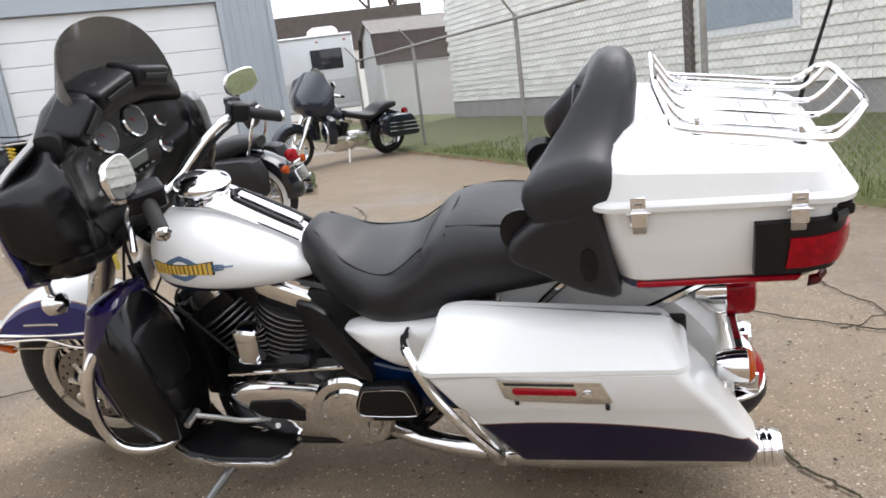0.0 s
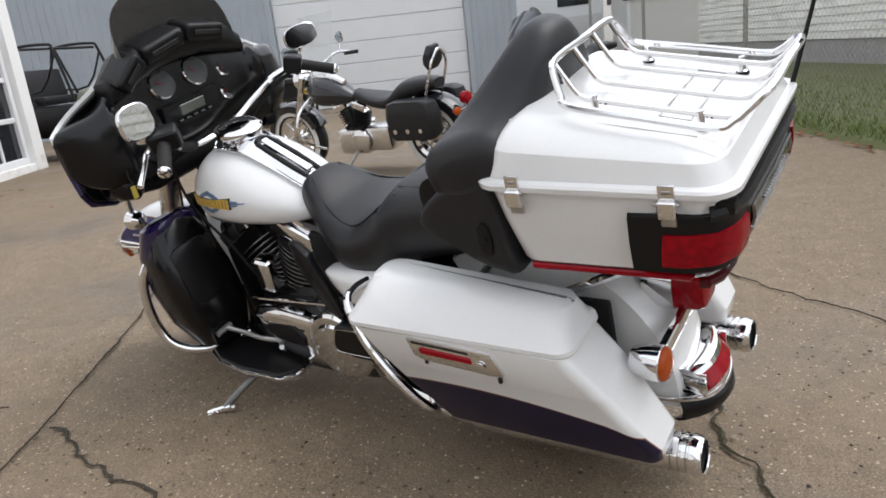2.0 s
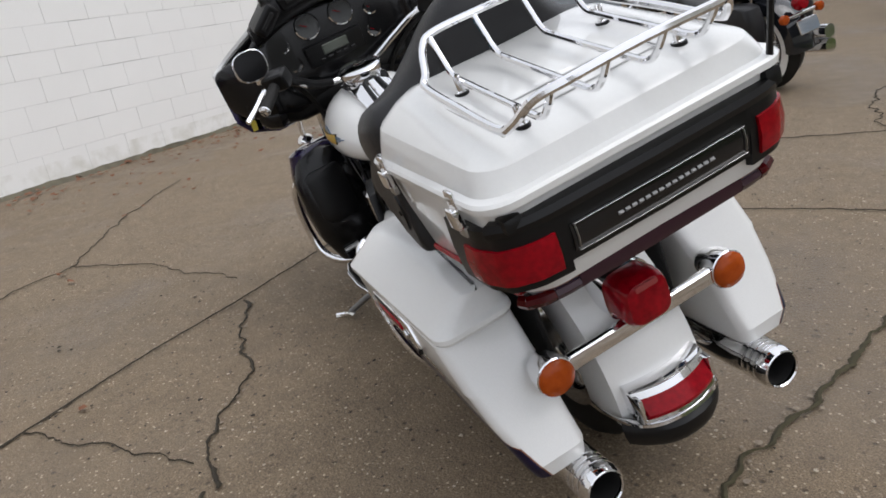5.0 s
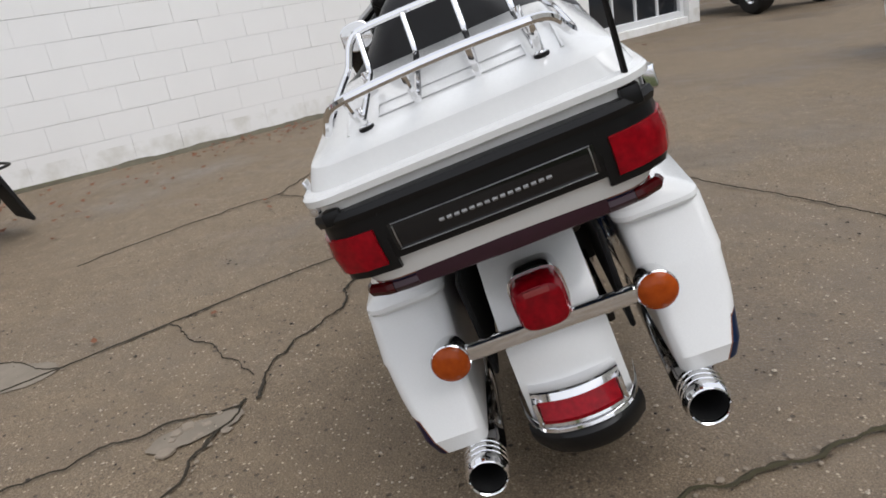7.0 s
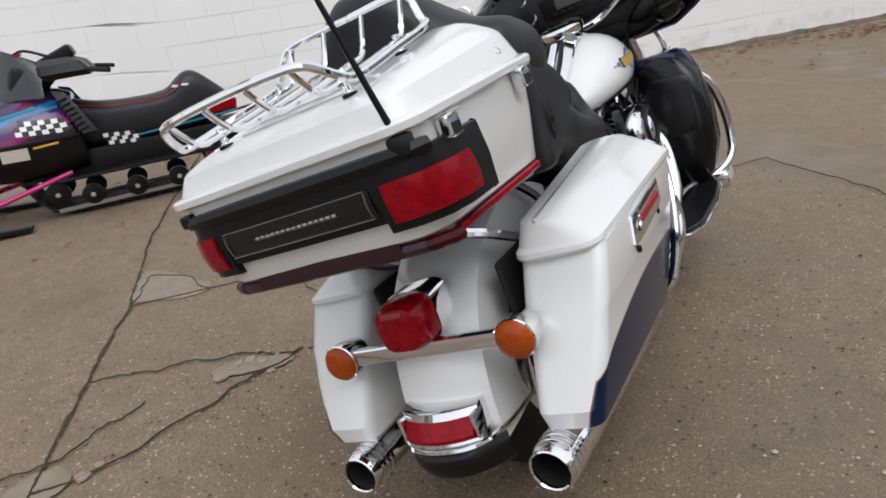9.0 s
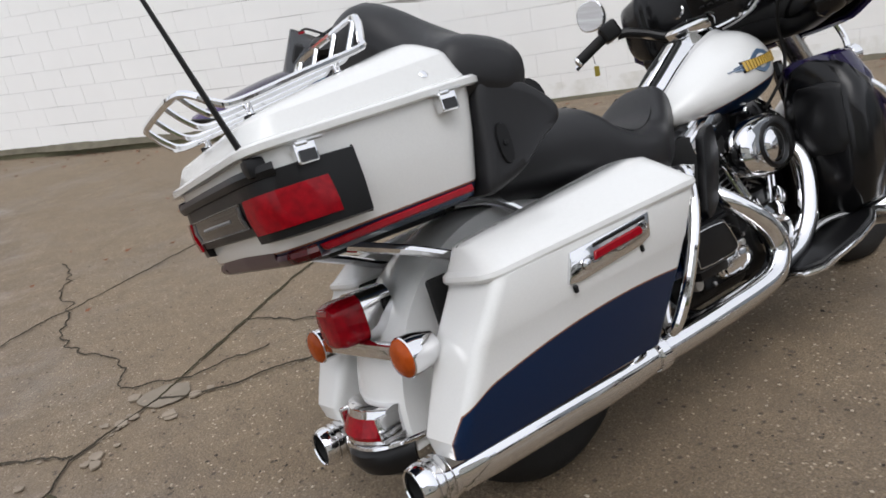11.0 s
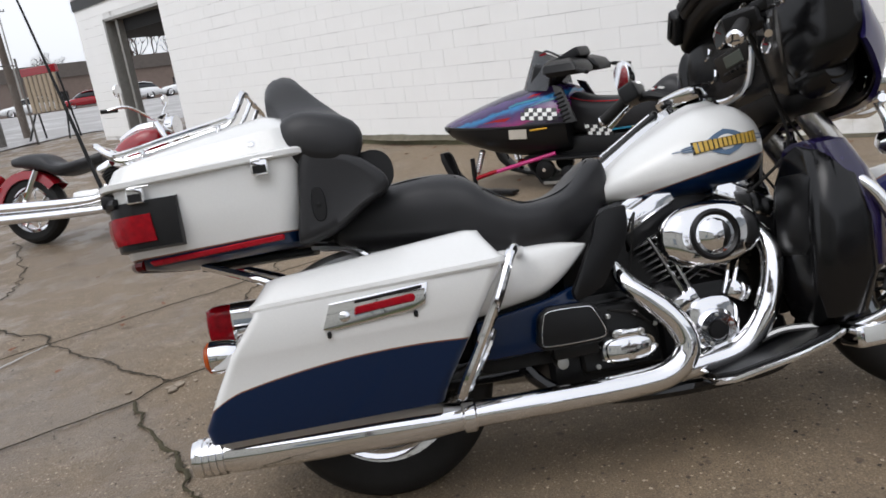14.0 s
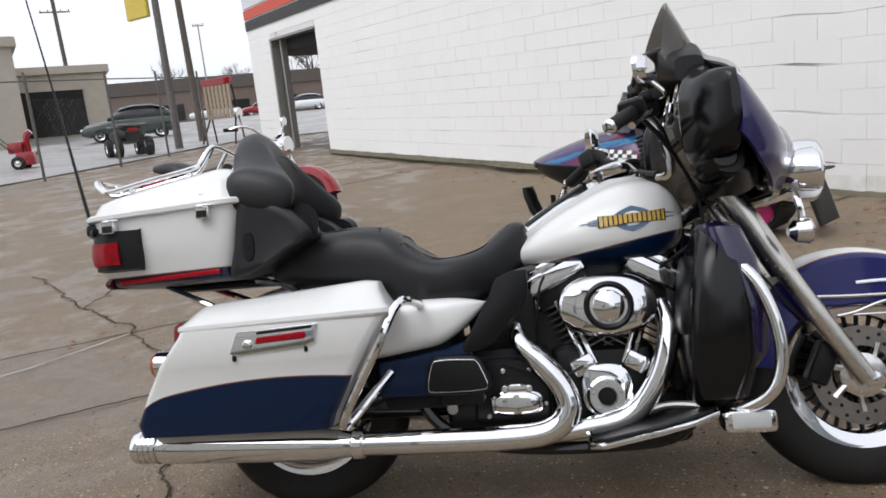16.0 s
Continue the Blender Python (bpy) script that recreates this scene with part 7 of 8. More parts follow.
def snowmobile(label, m, paint):
    s_ = thing("snowmobile", label, "snowmobile", m=m)
    hr = spline_rows([(1.20, 0.05, 0.665, 0.60, 0.635), (1.10, 0.15, 0.70, 0.52, 0.635), (0.90, 0.26, 0.765, 0.44, 0.625), (0.65, 0.33, 0.84, 0.36, 0.615), (0.40, 0.36, 0.90, 0.31, 0.605), (0.15, 0.36, 0.935, 0.29, 0.60), (-0.04, 0.34, 0.93, 0.29, 0.595), (-0.15, 0.30, 0.88, 0.30, 0.59)], 3)
    hood_rows = [tuple(r) for r in sorted(hr, key=lambda r: r[0])]

    def hood_y(x, z):
        w, zt, zb, zm = rail(hood_rows, x)
        return w * max(0.0, 1 - min(1.0, abs(z - zm) / (zt - zm)) ** 1.9) ** (1 / 1.9)

    def on_hood(pts, lift):
        bm = bmesh.new()
        a = [bm.verts.new((x, hood_y(x, z) + lift, z)) for x, z in pts]
        b = [bm.verts.new((x, hood_y(x, z) - 0.004, z)) for x, z in pts]
        bm.faces.new(a)
        for k in range(len(pts)):
            bm.faces.new((a[k], a[(k + 1) % len(pts)], b[(k + 1) % len(pts)], b[k]))
        bmesh.ops.triangulate(bm, faces=bm.faces[:])
        return bm

    part("hood", loft([[(p[0], p[1], max(p[2], r[4] - 0.005)) for p in egg(*r, 32, 1.9, 2.2)] for r in hr]), paint, s_, "purple hood with bright graphics")
    part("belly_pan", loft([[(p[0], p[1] * 1.0, min(p[2], r[4])) for p in egg(*r, 32, 1.9, 2.6)] for r in hr]), SATIN, s_, "black belly pan")
    for s in (1, -1):
        part("hood_rim", sided(tube([(r[0], r[1] + 0.002, r[4]) for r in hr[::3]], 0.011, 6, 3), s), SATIN, s_, "black rubber rim")
    part("bumper", tube([(1.10, 0.15, 0.60), (1.215, 0.0, 0.62), (1.10, -0.15, 0.60)], 0.016, 8, 5), SATIN, s_)
    part("windshield", skin(lambda u, v, g: Vector((0.34 - g - 0.14 * v - 0.34 * u * u * (1 - 0.35 * v), 0.27 * u * (1 - 0.45 * v), 0.90 + 0.34 * v * (1 - 0.35 * u * u) - 0.02 * u * u)), 20, 6, 0.006), SLEDSCREEN, s_, "grey tinted windshield")
    part("instrument_pod", box((0.10, 0, 1.00), (0.20, 0.30, 0.20), 0.05, 3, (0, -20, 0)), SATIN, s_, "black instrument pod")
    part("brake_lever", tube([(0.12, 0.02, 1.20), (0.04, 0.10, 1.215), (-0.10, 0.16, 1.15)], 0.010, 6, 3), SATIN, s_)
    part("choke_knob", box((0.10, 0.06, 1.19), (0.07, 0.02, 0.018), 0.006, 1, (0, 12, 0)), REFLECTOR, s_, "small red lever")
    sr = spline_rows([(-0.06, 0.10, 0.86, 0.50, 0.64), (-0.14, 0.15, 0.83, 0.47, 0.62), (-0.32, 0.17, 0.775, 0.45, 0.60), (-0.55, 0.18, 0.755, 0.45, 0.60), (-0.76, 0.18, 0.765, 0.45, 0.60), (-0.86, 0.18, 0.83, 0.45, 0.62), (-0.93, 0.175, 0.875, 0.46, 0.63), (-1.02, 0.17, 0.86, 0.47, 0.63), (-1.16, 0.15, 0.72, 0.50, 0.60), (-1.22, 0.12, 0.65, 0.52, 0.59)], 3)
    seat_ = part("seat", loft([egg(*r, 24, 3.4, 4) for r in sr]), VINYL, s_, "long black vinyl seat")
    for s in (1, -1):
        part("piping", sided(tube([(-0.12, 0.140, 0.80), (-0.32, 0.162, 0.745), (-0.60, 0.170, 0.725), (-0.80, 0.172, 0.745), (-0.88, 0.172, 0.80)], 0.005, 6, 5), s), REFLECTOR, seat_, "red piping")
        for k in range(2):
            part("seat_flash", sided(slab([(-0.93 + 0.07 * k, 0.775), (-0.885 + 0.07 * k, 0.785), (-0.90 + 0.07 * k, 0.80), (-0.945 + 0.07 * k, 0.79)], 0.004, lambda p, h: Vector((p[0], 0.172 + h, p[1])), 0, 1), s), CHECK_W, seat_)
        part("running_board", sided(box((-0.55, 0.27, 0.29), (1.25, 0.18, 0.025), 0.01, 2), s), SATIN, s_)
        part("tunnel_stripe", sided(box((-0.80, 0.206, 0.505), (0.86, 0.006, 0.016), 0.002, 1, (0, 3, 0)), s), TEAL, s_)
        part("tail_side", sided(box((-1.10, 0.165, 0.575), (0.20, 0.03, 0.085), 0.015, 2, (0, 8, 0)), s), RED, s_, "red lamp side")
        ski = part("ski", sided(slab([(0.30, 0.02), (0.62, 0.03), (0.80, 0.08), (0.92, 0.20), (0.985, 0.36), (0.99, 0.44), (0.955, 0.44), (0.915, 0.33), (0.86, 0.22), (0.76, 0.12), (0.62, 0.07), (0.30, 0.05)], 0.12, lambda p, h: Vector((p[0], 0.40 + h, p[1])), 0.008, 2), s), SATIN, s_, "black ski")
        part("ski_loop", sided(tube([(0.98, 0.46, 0.43), (0.90, 0.46, 0.41), (0.84, 0.46, 0.20)], 0.008, 6, 4), s), SATIN, ski)
        part("spindle", sided(tube([(0.70, 0.45, 0.06), (0.71, 0.43, 0.36)], 0.022, 8, 1, curve=False), s), SATIN, s_)
        part("trailing_arm", sided(tube([(0.72, 0.44, 0.16), (0.62, 0.42, 0.19), (0.50, 0.39, 0.22)], 0.020, 8, 4), s), REFLECTOR, s_, "red end of the suspension arm")
        part("radius_rod", sided(tube([(0.55, 0.40, 0.205), (0.30, 0.35, 0.26), (-0.02, 0.27, 0.33)], 0.018, 8, 4), s), PINK, s_, "magenta suspension arm")
        part("shock_spring", sided(lathe([(0.02, 0.0)] + [(0.034 if k % 2 else 0.026, 0.01 + 0.012 * k) for k in range(18)] + [(0.02, 0.24)], (0.70, 0.40, 0.20), (-0.1, -0.45, 0.88), 10), s), CHROME, s_)
        for i in range(8):
            for j in range(3):
                cx_, cz_ = -0.075 + i * 0.040 + 0.006 * j, 0.645 + j * 0.034 + 0.004 * i
                if i + j < 9:
                    part("check", sided(on_hood([(cx_ + u, cz_ + v) for u, v in ((-0.020, -0.017), (0.020, -0.015), (0.022, 0.017), (-0.018, 0.015))], 0.003), s), CHECK_W if (i + j) % 2 else CHECK_K, s_)
                if i < 6:
                    part("check", sided(box((-0.50 + i * 0.036 + 0.012 * j, 0.207, 0.455 + j * 0.030 + 0.004 * i), (0.035, 0.006, 0.029), 0.001, 1), s), CHECK_W if (i + j) % 2 else CHECK_K, s_)
        part("bright_flash", sided(on_hood([(0.55, 0.715), (0.30, 0.785), (0.08, 0.815), (0.075, 0.835), (0.30, 0.805)], 0.003), s), TEAL, s_, "turquoise flash")
        part("bright_flash", sided(on_hood([(0.20, 0.755), (0.02, 0.79), (-0.06, 0.80), (-0.06, 0.815), (0.03, 0.805)], 0.004), s), TEAL, s_, "turquoise flash")
        part("red_flash", sided(on_hood([(0.62, 0.655), (0.38, 0.66), (0.32, 0.69), (0.45, 0.685)], 0.003), s), REFLECTOR, s_, "red flash")
        part("red_flash", sided(on_hood([(0.20, 0.835), (0.09, 0.855), (0.05, 0.872), (0.16, 0.86)], 0.003), s), REFLECTOR, s_, "red flash")
        part("side_panel", sided(box((0.27, 0.362, 0.535), (0.17, 0.010, 0.085), 0.003, 1, (0, -2, 0)), s), plain("bare_patch", (0.46, 0.42, 0.36), 0.5), s_, "bare patch on the belly pan")
        part("amber_strip", sided(box((0.07, 0.366, 0.565), (0.16, 0.010, 0.016), 0.003, 1, (0, 3, 0)), s), plain("amber_tape", (0.55, 0.30, 0.02), 0.4), s_)
        part("vent_panel", sided(slab([(-0.05, 0.925), (-0.13, 0.90), (-0.27, 0.60), (-0.17, 0.59)], 0.03, lambda p, h: Vector((p[0], 0.24 + 0.08 * (0.93 - p[1]) / 0.34 + h, p[1])), 0.008, 2), s), CHECK_K, s_, "louvred black side vent")
        for k in range(7):
            part("louvre", sided(box((-0.105 - 0.0135 * k, 0.292 + 0.0085 * k, 0.845 - k * 0.036), (0.075, 0.022, 0.016), 0.005, 1, (0, 18, 0)), s), SATIN, s_)
    part("tunnel", box((-0.55, 0, 0.36), (1.50, 0.40, 0.20), 0.03, 2), SATIN, s_, "black tunnel")
    tr = [(-1.15, 0.20), (-1.10, 0.07), (-0.95, 0.025), (0.05, 0.025), (0.22, 0.10), (0.30, 0.25), (0.20, 0.32), (-1.05, 0.33)]
    loop_ = smooth_path([(x, 0, z) for x, z in tr], 4, closed=True)
    mid = Vector((-0.4, 0, 0.17))
    belt = [[(p.x, -0.19, p.z), (p.x, 0.19, p.z), (p.x + (mid.x - p.x) * 0.03, 0.19, p.z + (mid.z - p.z) * 0.16), (p.x + (mid.x - p.x) * 0.03, -0.19, p.z + (mid.z - p.z) * 0.16)] for p in loop_]
    trk = part("track", loft(belt + [belt[0]], cap=False), RUBBER, s_, "black rubber track")
    for k in range(20):
        part("lug", box((-1.0 + k * 0.056, 0, 0.018), (0.018, 0.37, 0.03), 0.003, 1), RUBBER, trk)
    for x, z, r in ((-1.02, 0.19, 0.105), (-0.70, 0.12, 0.075), (-0.40, 0.12, 0.075), (-0.10, 0.13, 0.075), (0.12, 0.18, 0.085)):
        for s in (1, -1):
            w = part("bogie_wheel", lathe([(0.02, s * 0.19), (r, s * 0.19), (r, s * 0.225), (0.5 * r, s * 0.235), (0.02, s * 0.235)], (x, 0, z), (0, 1, 0), 20), PINK if r > 0.1 else SATIN, trk)
            part("bearing", lathe([(0.02, s * 0.23), (0.018, s * 0.245), (0.001, s * 0.246)], (x, 0, z), (0, 1, 0), 10), CHROME, trk)
    part("rail", join(*[box((-0.40, s * 0.21, 0.055), (1.1, 0.02, 0.03), 0.004, 1) for s in (1, -1)]), STEEL, trk)
    part("tail_lamp", box((-1.20, 0, 0.575), (0.09, 0.33, 0.10), 0.02, 2, (0, -12, 0)), RED, s_, "red tail lamp")
    part("snow_flap", slab([(-1.30, 0.48), (-1.34, 0.47), (-1.46, 0.10), (-1.44, 0.09)], 0.36, lambda p, h: Vector((p[0], h - 0.18, p[1])), 0.004, 1), RUBBER, s_, "hanging snow flap")
    part("rear_bumper", tube([(-1.05, 0.19, 0.46), (-1.40, 0.18, 0.50), (-1.42, 0, 0.505), (-1.40, -0.18, 0.50), (-1.05, -0.19, 0.46)], 0.010, 8, 5), SATIN, s_)
    part("handlebar", tube([(-0.36, 0.42, 1.015), (-0.26, 0.26, 1.06), (-0.16, 0.08, 1.10), (-0.16, -0.08, 1.10), (-0.26, -0.26, 1.06), (-0.36, -0.42, 1.015)], 0.012, 8, 5), SATIN, s_)
    part("steering_post", tube([(0.14, 0, 0.86), (-0.14, 0, 1.09)], 0.05, 8, 1, curve=False), SATIN, s_)
    for s in (1, -1):
        part("grip", sided(tube([(-0.34, 0.39, 1.025), (-0.46, 0.50, 1.00)], 0.018, 8, 1, curve=False), s), RUBBER, s_)
        part("hand_guard", sided(loft([round_rect(a, b, y1, y1, 0.03, z, z, 0, 4, y0, y0) for a, b, y0, y1, z in ((-0.06, -0.34, 0.06, 0.36, 0.99), (-0.02, -0.34, 0.04, 0.38, 1.03), (-0.02, -0.30, 0.04, 0.36, 1.09), (-0.04, -0.22, 0.05, 0.28, 1.13))]), s), SATIN, s_, "black hand muff")
    part("bar_pad", box((-0.13, 0, 1.13), (0.26, 0.26, 0.09), 0.03, 3, (0, 22, 0)), SATIN, s_, "black handlebar pad")
    return s_


snowmobile("purple and black snowmobile with chequered graphics beside the wall", on_lot(1.77, 4.29, 140) @ Matrix.Diagonal((1, 1, 0.95, 1)), sled_paint())


# off-road buggy by the garage
def buggy(m):
    b = thing("utility_buggy", "black off-road utility buggy with a roll cage", "buggy", m=m)
    part("body", loft([round_rect(xf, xr, w, w, 0.12, z, z) for xf, xr, w, z in ((1.1, -1.1, 0.45, 0.38), (1.25, -1.25, 0.55, 0.50), (1.25, -1.25, 0.58, 0.72), (1.05, -1.2, 0.52, 0.88))]), SATIN, b, "black body tub")
    part("hood", loft([round_rect(xf, xr, w, w, 0.12, zf, zr) for xf, xr, w, zf, zr in ((1.35, 0.45, 0.50, 0.80, 0.95), (1.32, 0.45, 0.46, 0.88, 1.05), (1.2, 0.5, 0.40, 0.92, 1.10))]), plain("camo_green", (0.10, 0.11, 0.07), 0.5, vary=0.5, scale=6), b, "mottled green hood")
    for s in (1, -1):
        part("cage_tube", tube([(0.50, s * 0.52, 0.95), (0.30, s * 0.50, 1.72), (0.15, s * 0.48, 1.85), (-0.55, s * 0.48, 1.85), (-0.72, s * 0.50, 1.70), (-0.95, s * 0.52, 0.90)], 0.024, 8, 4), SATIN, b)
        part("cage_tube", tube([(-0.60, s * 0.48, 1.84), (-0.30, s * 0.52, 0.90)], 0.022, 8, 1, curve=False), SATIN, b)
        part("cage_tube", tube([(0.30, s * 0.50, 1.70), (-0.10, s * 0.52, 1.15), (-0.80, s * 0.50, 1.15)], 0.018, 8, 3), SATIN, b)
        for x in (0.95, -0.85):
            tyre(x, s * 0.62, 0.33, 0.26, 0.16, b, False, "wheel", 6)
        part("fender_flare", box((0.95, s * 0.60, 0.74), (0.62, 0.26, 0.05), 0.02, 2), SATIN, b)
    for x, z in ((0.22, 1.78), (-0.6, 1.84), (-0.8, 1.15)):
        part("cage_bar", tube([(x, -0.48, z), (x, 0.48, z)], 0.022, 8, 1, curve=False), SATIN, b)
    part("seat", join(box((-0.35, 0, 0.98), (0.45, 0.95, 0.14), 0.04, 2), box((-0.60, 0, 1.25), (0.12, 0.95, 0.50), 0.04, 2, (0, -10, 0))), VINYL, b, "black bench seat")
    part("cargo_bed", box((-1.05, 0, 0.98), (0.55, 1.0, 0.18), 0.03, 2), SATIN, b)
    return b


buggy(on_lot(11.3, -4.6, 200))


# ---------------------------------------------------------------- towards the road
# hall walls are near black so the colour gives the indoor dimness
hall = part("hall", join(wall_box(DOOR[0] - 0.3, DOOR[0], -0.3, 3.6, -6.0, -0.26), wall_box(DOOR[0] - 0.3, DOOR[1] + 1.9, 2.6, 3.6, -6.0, -0.26), wall_box(DOOR[1] + 0.8, DOOR[1] + 1.2, -0.3, 2.6, -6.0, -5.7)), DARK, WALL, "passage behind the door, walls coloured near black for shade", smooth=False)
part("roof", wall_run(-0.2, WALL_LEN + 0.1, WALL_H, WALL_H + 0.15, -8, 0.1), GREYWALL, WALL, smooth=False)



def road_sheet():
    bm = bmesh.new()
    o, al, ou = Vector((-11.6, 11.0, 0)), Vector((0.17, 0.985, 0)), Vector((-0.985, 0.17, 0))
    us = [0, 2, 5, 9, 14, 20, 28, 38, 50, 64, 80]
    vs = [-40 + 4 * k for k in range(36)]
    grid = [[bm.verts.new((p.x, p.y, ground_z(p.x, p.y) + 0.03)) for p in [o + al * v + ou * (u - (11 * min(1.0, max(0.0, (v - 13) / 6)) if u == 0 else 0)) for u in us]] for v in vs]
    for a, b in zip(grid, grid[1:]):
        for k in range(len(us) - 1):
            bm.faces.new((a[k], b[k], b[k + 1], a[k + 1]))
    n = Nodes("damp_road")
    wet = n.ramp(n.noise(0.4, 4, 0.6), [(0.38, 0.0), (0.62, 1.0)])
    n.set(color=n.mix(n.noise(6, 5), n.mix(wet, (0.30, 0.29, 0.285), (0.20, 0.195, 0.195)), (0.34, 0.33, 0.32)), rough=n.math("SUBTRACT", 0.75, n.math("MULTIPLY", wet, 0.45)), spec=0.5)
    n.bump(n.noise(60, 4), 0.3, 0.01)
    return tagged(part("road", bm, n.m), "damp grey road and forecourt beyond the yard fence", "road", kind="structure")


road_sheet()


def far_box(x, y, w, d, h, turn, z0=None):
    z0 = ground_z(x, y) - 0.4 if z0 is None else z0
    return box((x, y, z0 + h / 2), (w, d, h), 0.0, 1, (0, 0, turn))


def flat_house(label, x, y, w, d, h, turn, wallm, openings, roofm=ROOF, roof_h=0.5):
    b = thing("building", label, "building", m=pose(x, y, ground_z(x, y) - 0.3, 0, 0, turn))
    part("wall", box((0, 0, h / 2), (w, d, h), 0.0), wallm, b, smooth=False)
    part("roof", box((0, 0, h + roof_h / 2), (w + 0.5, d + 0.5, roof_h), 0.03, 1), roofm, b, smooth=False)
    for x0, x1, z0, z1 in openings:
        # a solid near-black panel stands in for the shade inside each bay or window
        f = part("window", box(((x0 + x1) / 2, -d / 2 - 0.02, (z0 + z1) / 2), (x1 - x0, 0.08, z1 - z0), 0.01, 1), DARK, b, "near-black panel for the shade inside an opening", smooth=False)
        part("frame", box(((x0 + x1) / 2, -d / 2 - 0.05, z1 + 0.08), (x1 - x0 + 0.3, 0.1, 0.16), 0.01, 1), wallm, f, smooth=False)
    return b


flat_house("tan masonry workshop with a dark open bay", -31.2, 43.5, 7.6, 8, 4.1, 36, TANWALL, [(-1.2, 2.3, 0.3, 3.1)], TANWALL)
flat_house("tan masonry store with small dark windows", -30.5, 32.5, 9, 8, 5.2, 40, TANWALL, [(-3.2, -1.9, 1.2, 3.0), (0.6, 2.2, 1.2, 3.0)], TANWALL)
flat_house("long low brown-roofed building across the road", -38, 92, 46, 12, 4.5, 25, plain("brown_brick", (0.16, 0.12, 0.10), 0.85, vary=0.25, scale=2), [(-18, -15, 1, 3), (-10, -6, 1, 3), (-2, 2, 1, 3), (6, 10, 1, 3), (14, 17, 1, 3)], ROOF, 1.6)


def car(label, x, y, turn, paint, tall=1.0):
    c = thing("car", label, "car", m=on_lot(x, y, turn))
    rows_ = [(2.15, 0.75, 0.62, 0.35), (1.9, 0.86, 0.78, 0.25), (1.0, 0.90, 0.92, 0.22), (0.6, 0.90, 0.95, 0.22), (-1.3, 0.90, 0.98, 0.22), (-2.0, 0.86, 0.92, 0.28), (-2.2, 0.78, 0.75, 0.38)]
    part("body", loft([egg(x_, w, zt * tall, zb, (zt * tall + zb) / 2, 24, 4, 4) for x_, w, zt, zb in rows_]), paint, c, "painted car body")
    part("cabin", loft([egg(x_, w, zt * tall, 0.85 * tall, 0.95 * tall, 20, 3, 3) for x_, w, zt in ((0.95, 0.72, 0.98), (0.45, 0.70, 1.34), (-0.2, 0.70, 1.44), (-1.1, 0.70, 1.42), (-1.7, 0.70, 1.25), (-2.0, 0.70, 0.98))]), GLASSDARK, c, "dark cabin glass")
    part("roof", loft([egg(x_, w, zt * tall, (zt - 0.1) * tall, (zt - 0.06) * tall, 20, 3, 3) for x_, w, zt in ((0.40, 0.66, 1.36), (-0.2, 0.70, 1.47), (-1.1, 0.70, 1.45), (-1.65, 0.64, 1.30))]), paint, c)
    for x_ in (1.35, -1.35):
        for s in (-0.78, 0.78):
            tyre(x_, s, 0.33, 0.22, 0.2, c, False, "wheel", 5)
    for s in (-0.6, 0.6):
        part("headlight", box((2.12, s, 0.62), (0.1, 0.3, 0.14), 0.03, 2), CHROME, c)
        part("tail_light", box((-2.18, s, 0.75), (0.08, 0.25, 0.16), 0.03, 2), RED, c)
    return c


WHITECAR = plain("white_car_paint", (0.72, 0.73, 0.74), 0.2, coat=1.0, vary=0.03)
GREENCAR = plain("dark_green_car_paint", (0.03, 0.045, 0.04), 0.2, coat=1.0, vary=0.1)
GREYCAR = plain("grey_car_paint", (0.25, 0.27, 0.29), 0.2, coat=1.0, vary=0.1)
tagged(car("dark green estate car crossing beyond the fence", -18.2, 31.2, 206, GREENCAR, 1.12), group="cars")
tagged(car("white saloon car parked across the road", -18.5, 60.5, 200, WHITECAR), group="cars")
tagged(car("white saloon car parked across the road", -14.6, 62.5, 200, WHITECAR), group="cars")
for i, (x, y, p, l) in enumerate(((-27.5, 62, WHITECAR, "white car parked across the road"), (-33, 60, GREYCAR, "grey car parked across the road"), (-37.5, 58, GREYCAR, "grey car parked across the road"), (-23.5, 64, CHERRY, "red car parked across the road"), (-43, 62, GREYCAR, "grey car parked across the road"))):
    tagged(car(l, x, y, 205 + 3 * i, p), group="cars")


RUSTED = plain("weathered_dark_pipe", (0.13, 0.12, 0.11), 0.6, metal=0.4, vary=0.35, scale=9)
# wire fence with gate towards the road
yard = thing("yard_fence", "rusty chain-link yard fence with an open gate", "fence")
gate_pts = [(-11.2, 11.2), (-10.45, 13.46), (-9.95, 15.9), (-9.75, 18.18), (-9.6, 20.6)]
for x, y in gate_pts:
    z = ground_z(x, y)
    part("post", tube([(x, y, z - 0.2), (x, y, z + 2.5)], 0.034, 8, 1, curve=False), RUSTED, yard)
for (x0, y0), (x1, y1) in zip(gate_pts, gate_pts[1:]):
    for h in (0.08, 2.3):
        part("rail", tube([(x0, y0, ground_z(x0, y0) + h), (x1, y1, ground_z(x1, y1) + h)], 0.018, 6, 1, curve=False), RUSTED, yard)
wires = []
for (x0, y0), (x1, y1) in zip(gate_pts, gate_pts[1:]):
    L = math.dist((x0, y0), (x1, y1))
    for k in range(int(L / 0.12)):
        for sg in (1, -1):
            a0, a1 = k * 0.12 / L, (k * 0.12 + sg * 0.6) / L
            if 0 <= a1 <= 1:
                for h0 in (0.1, 0.7, 1.3):
                    wires.append(tube([(x0 + (x1 - x0) * a0, y0 + (y1 - y0) * a0, ground_z(x0, y0) + h0), (x0 + (x1 - x0) * a1, y0 + (y1 - y0) * a1, ground_z(x0, y0) + h0 + 0.6)], 0.0013, 3, 1, curve=False))
part("mesh", join(*wires), GALV, yard, "woven wire mesh")["kind"] = "stuff"


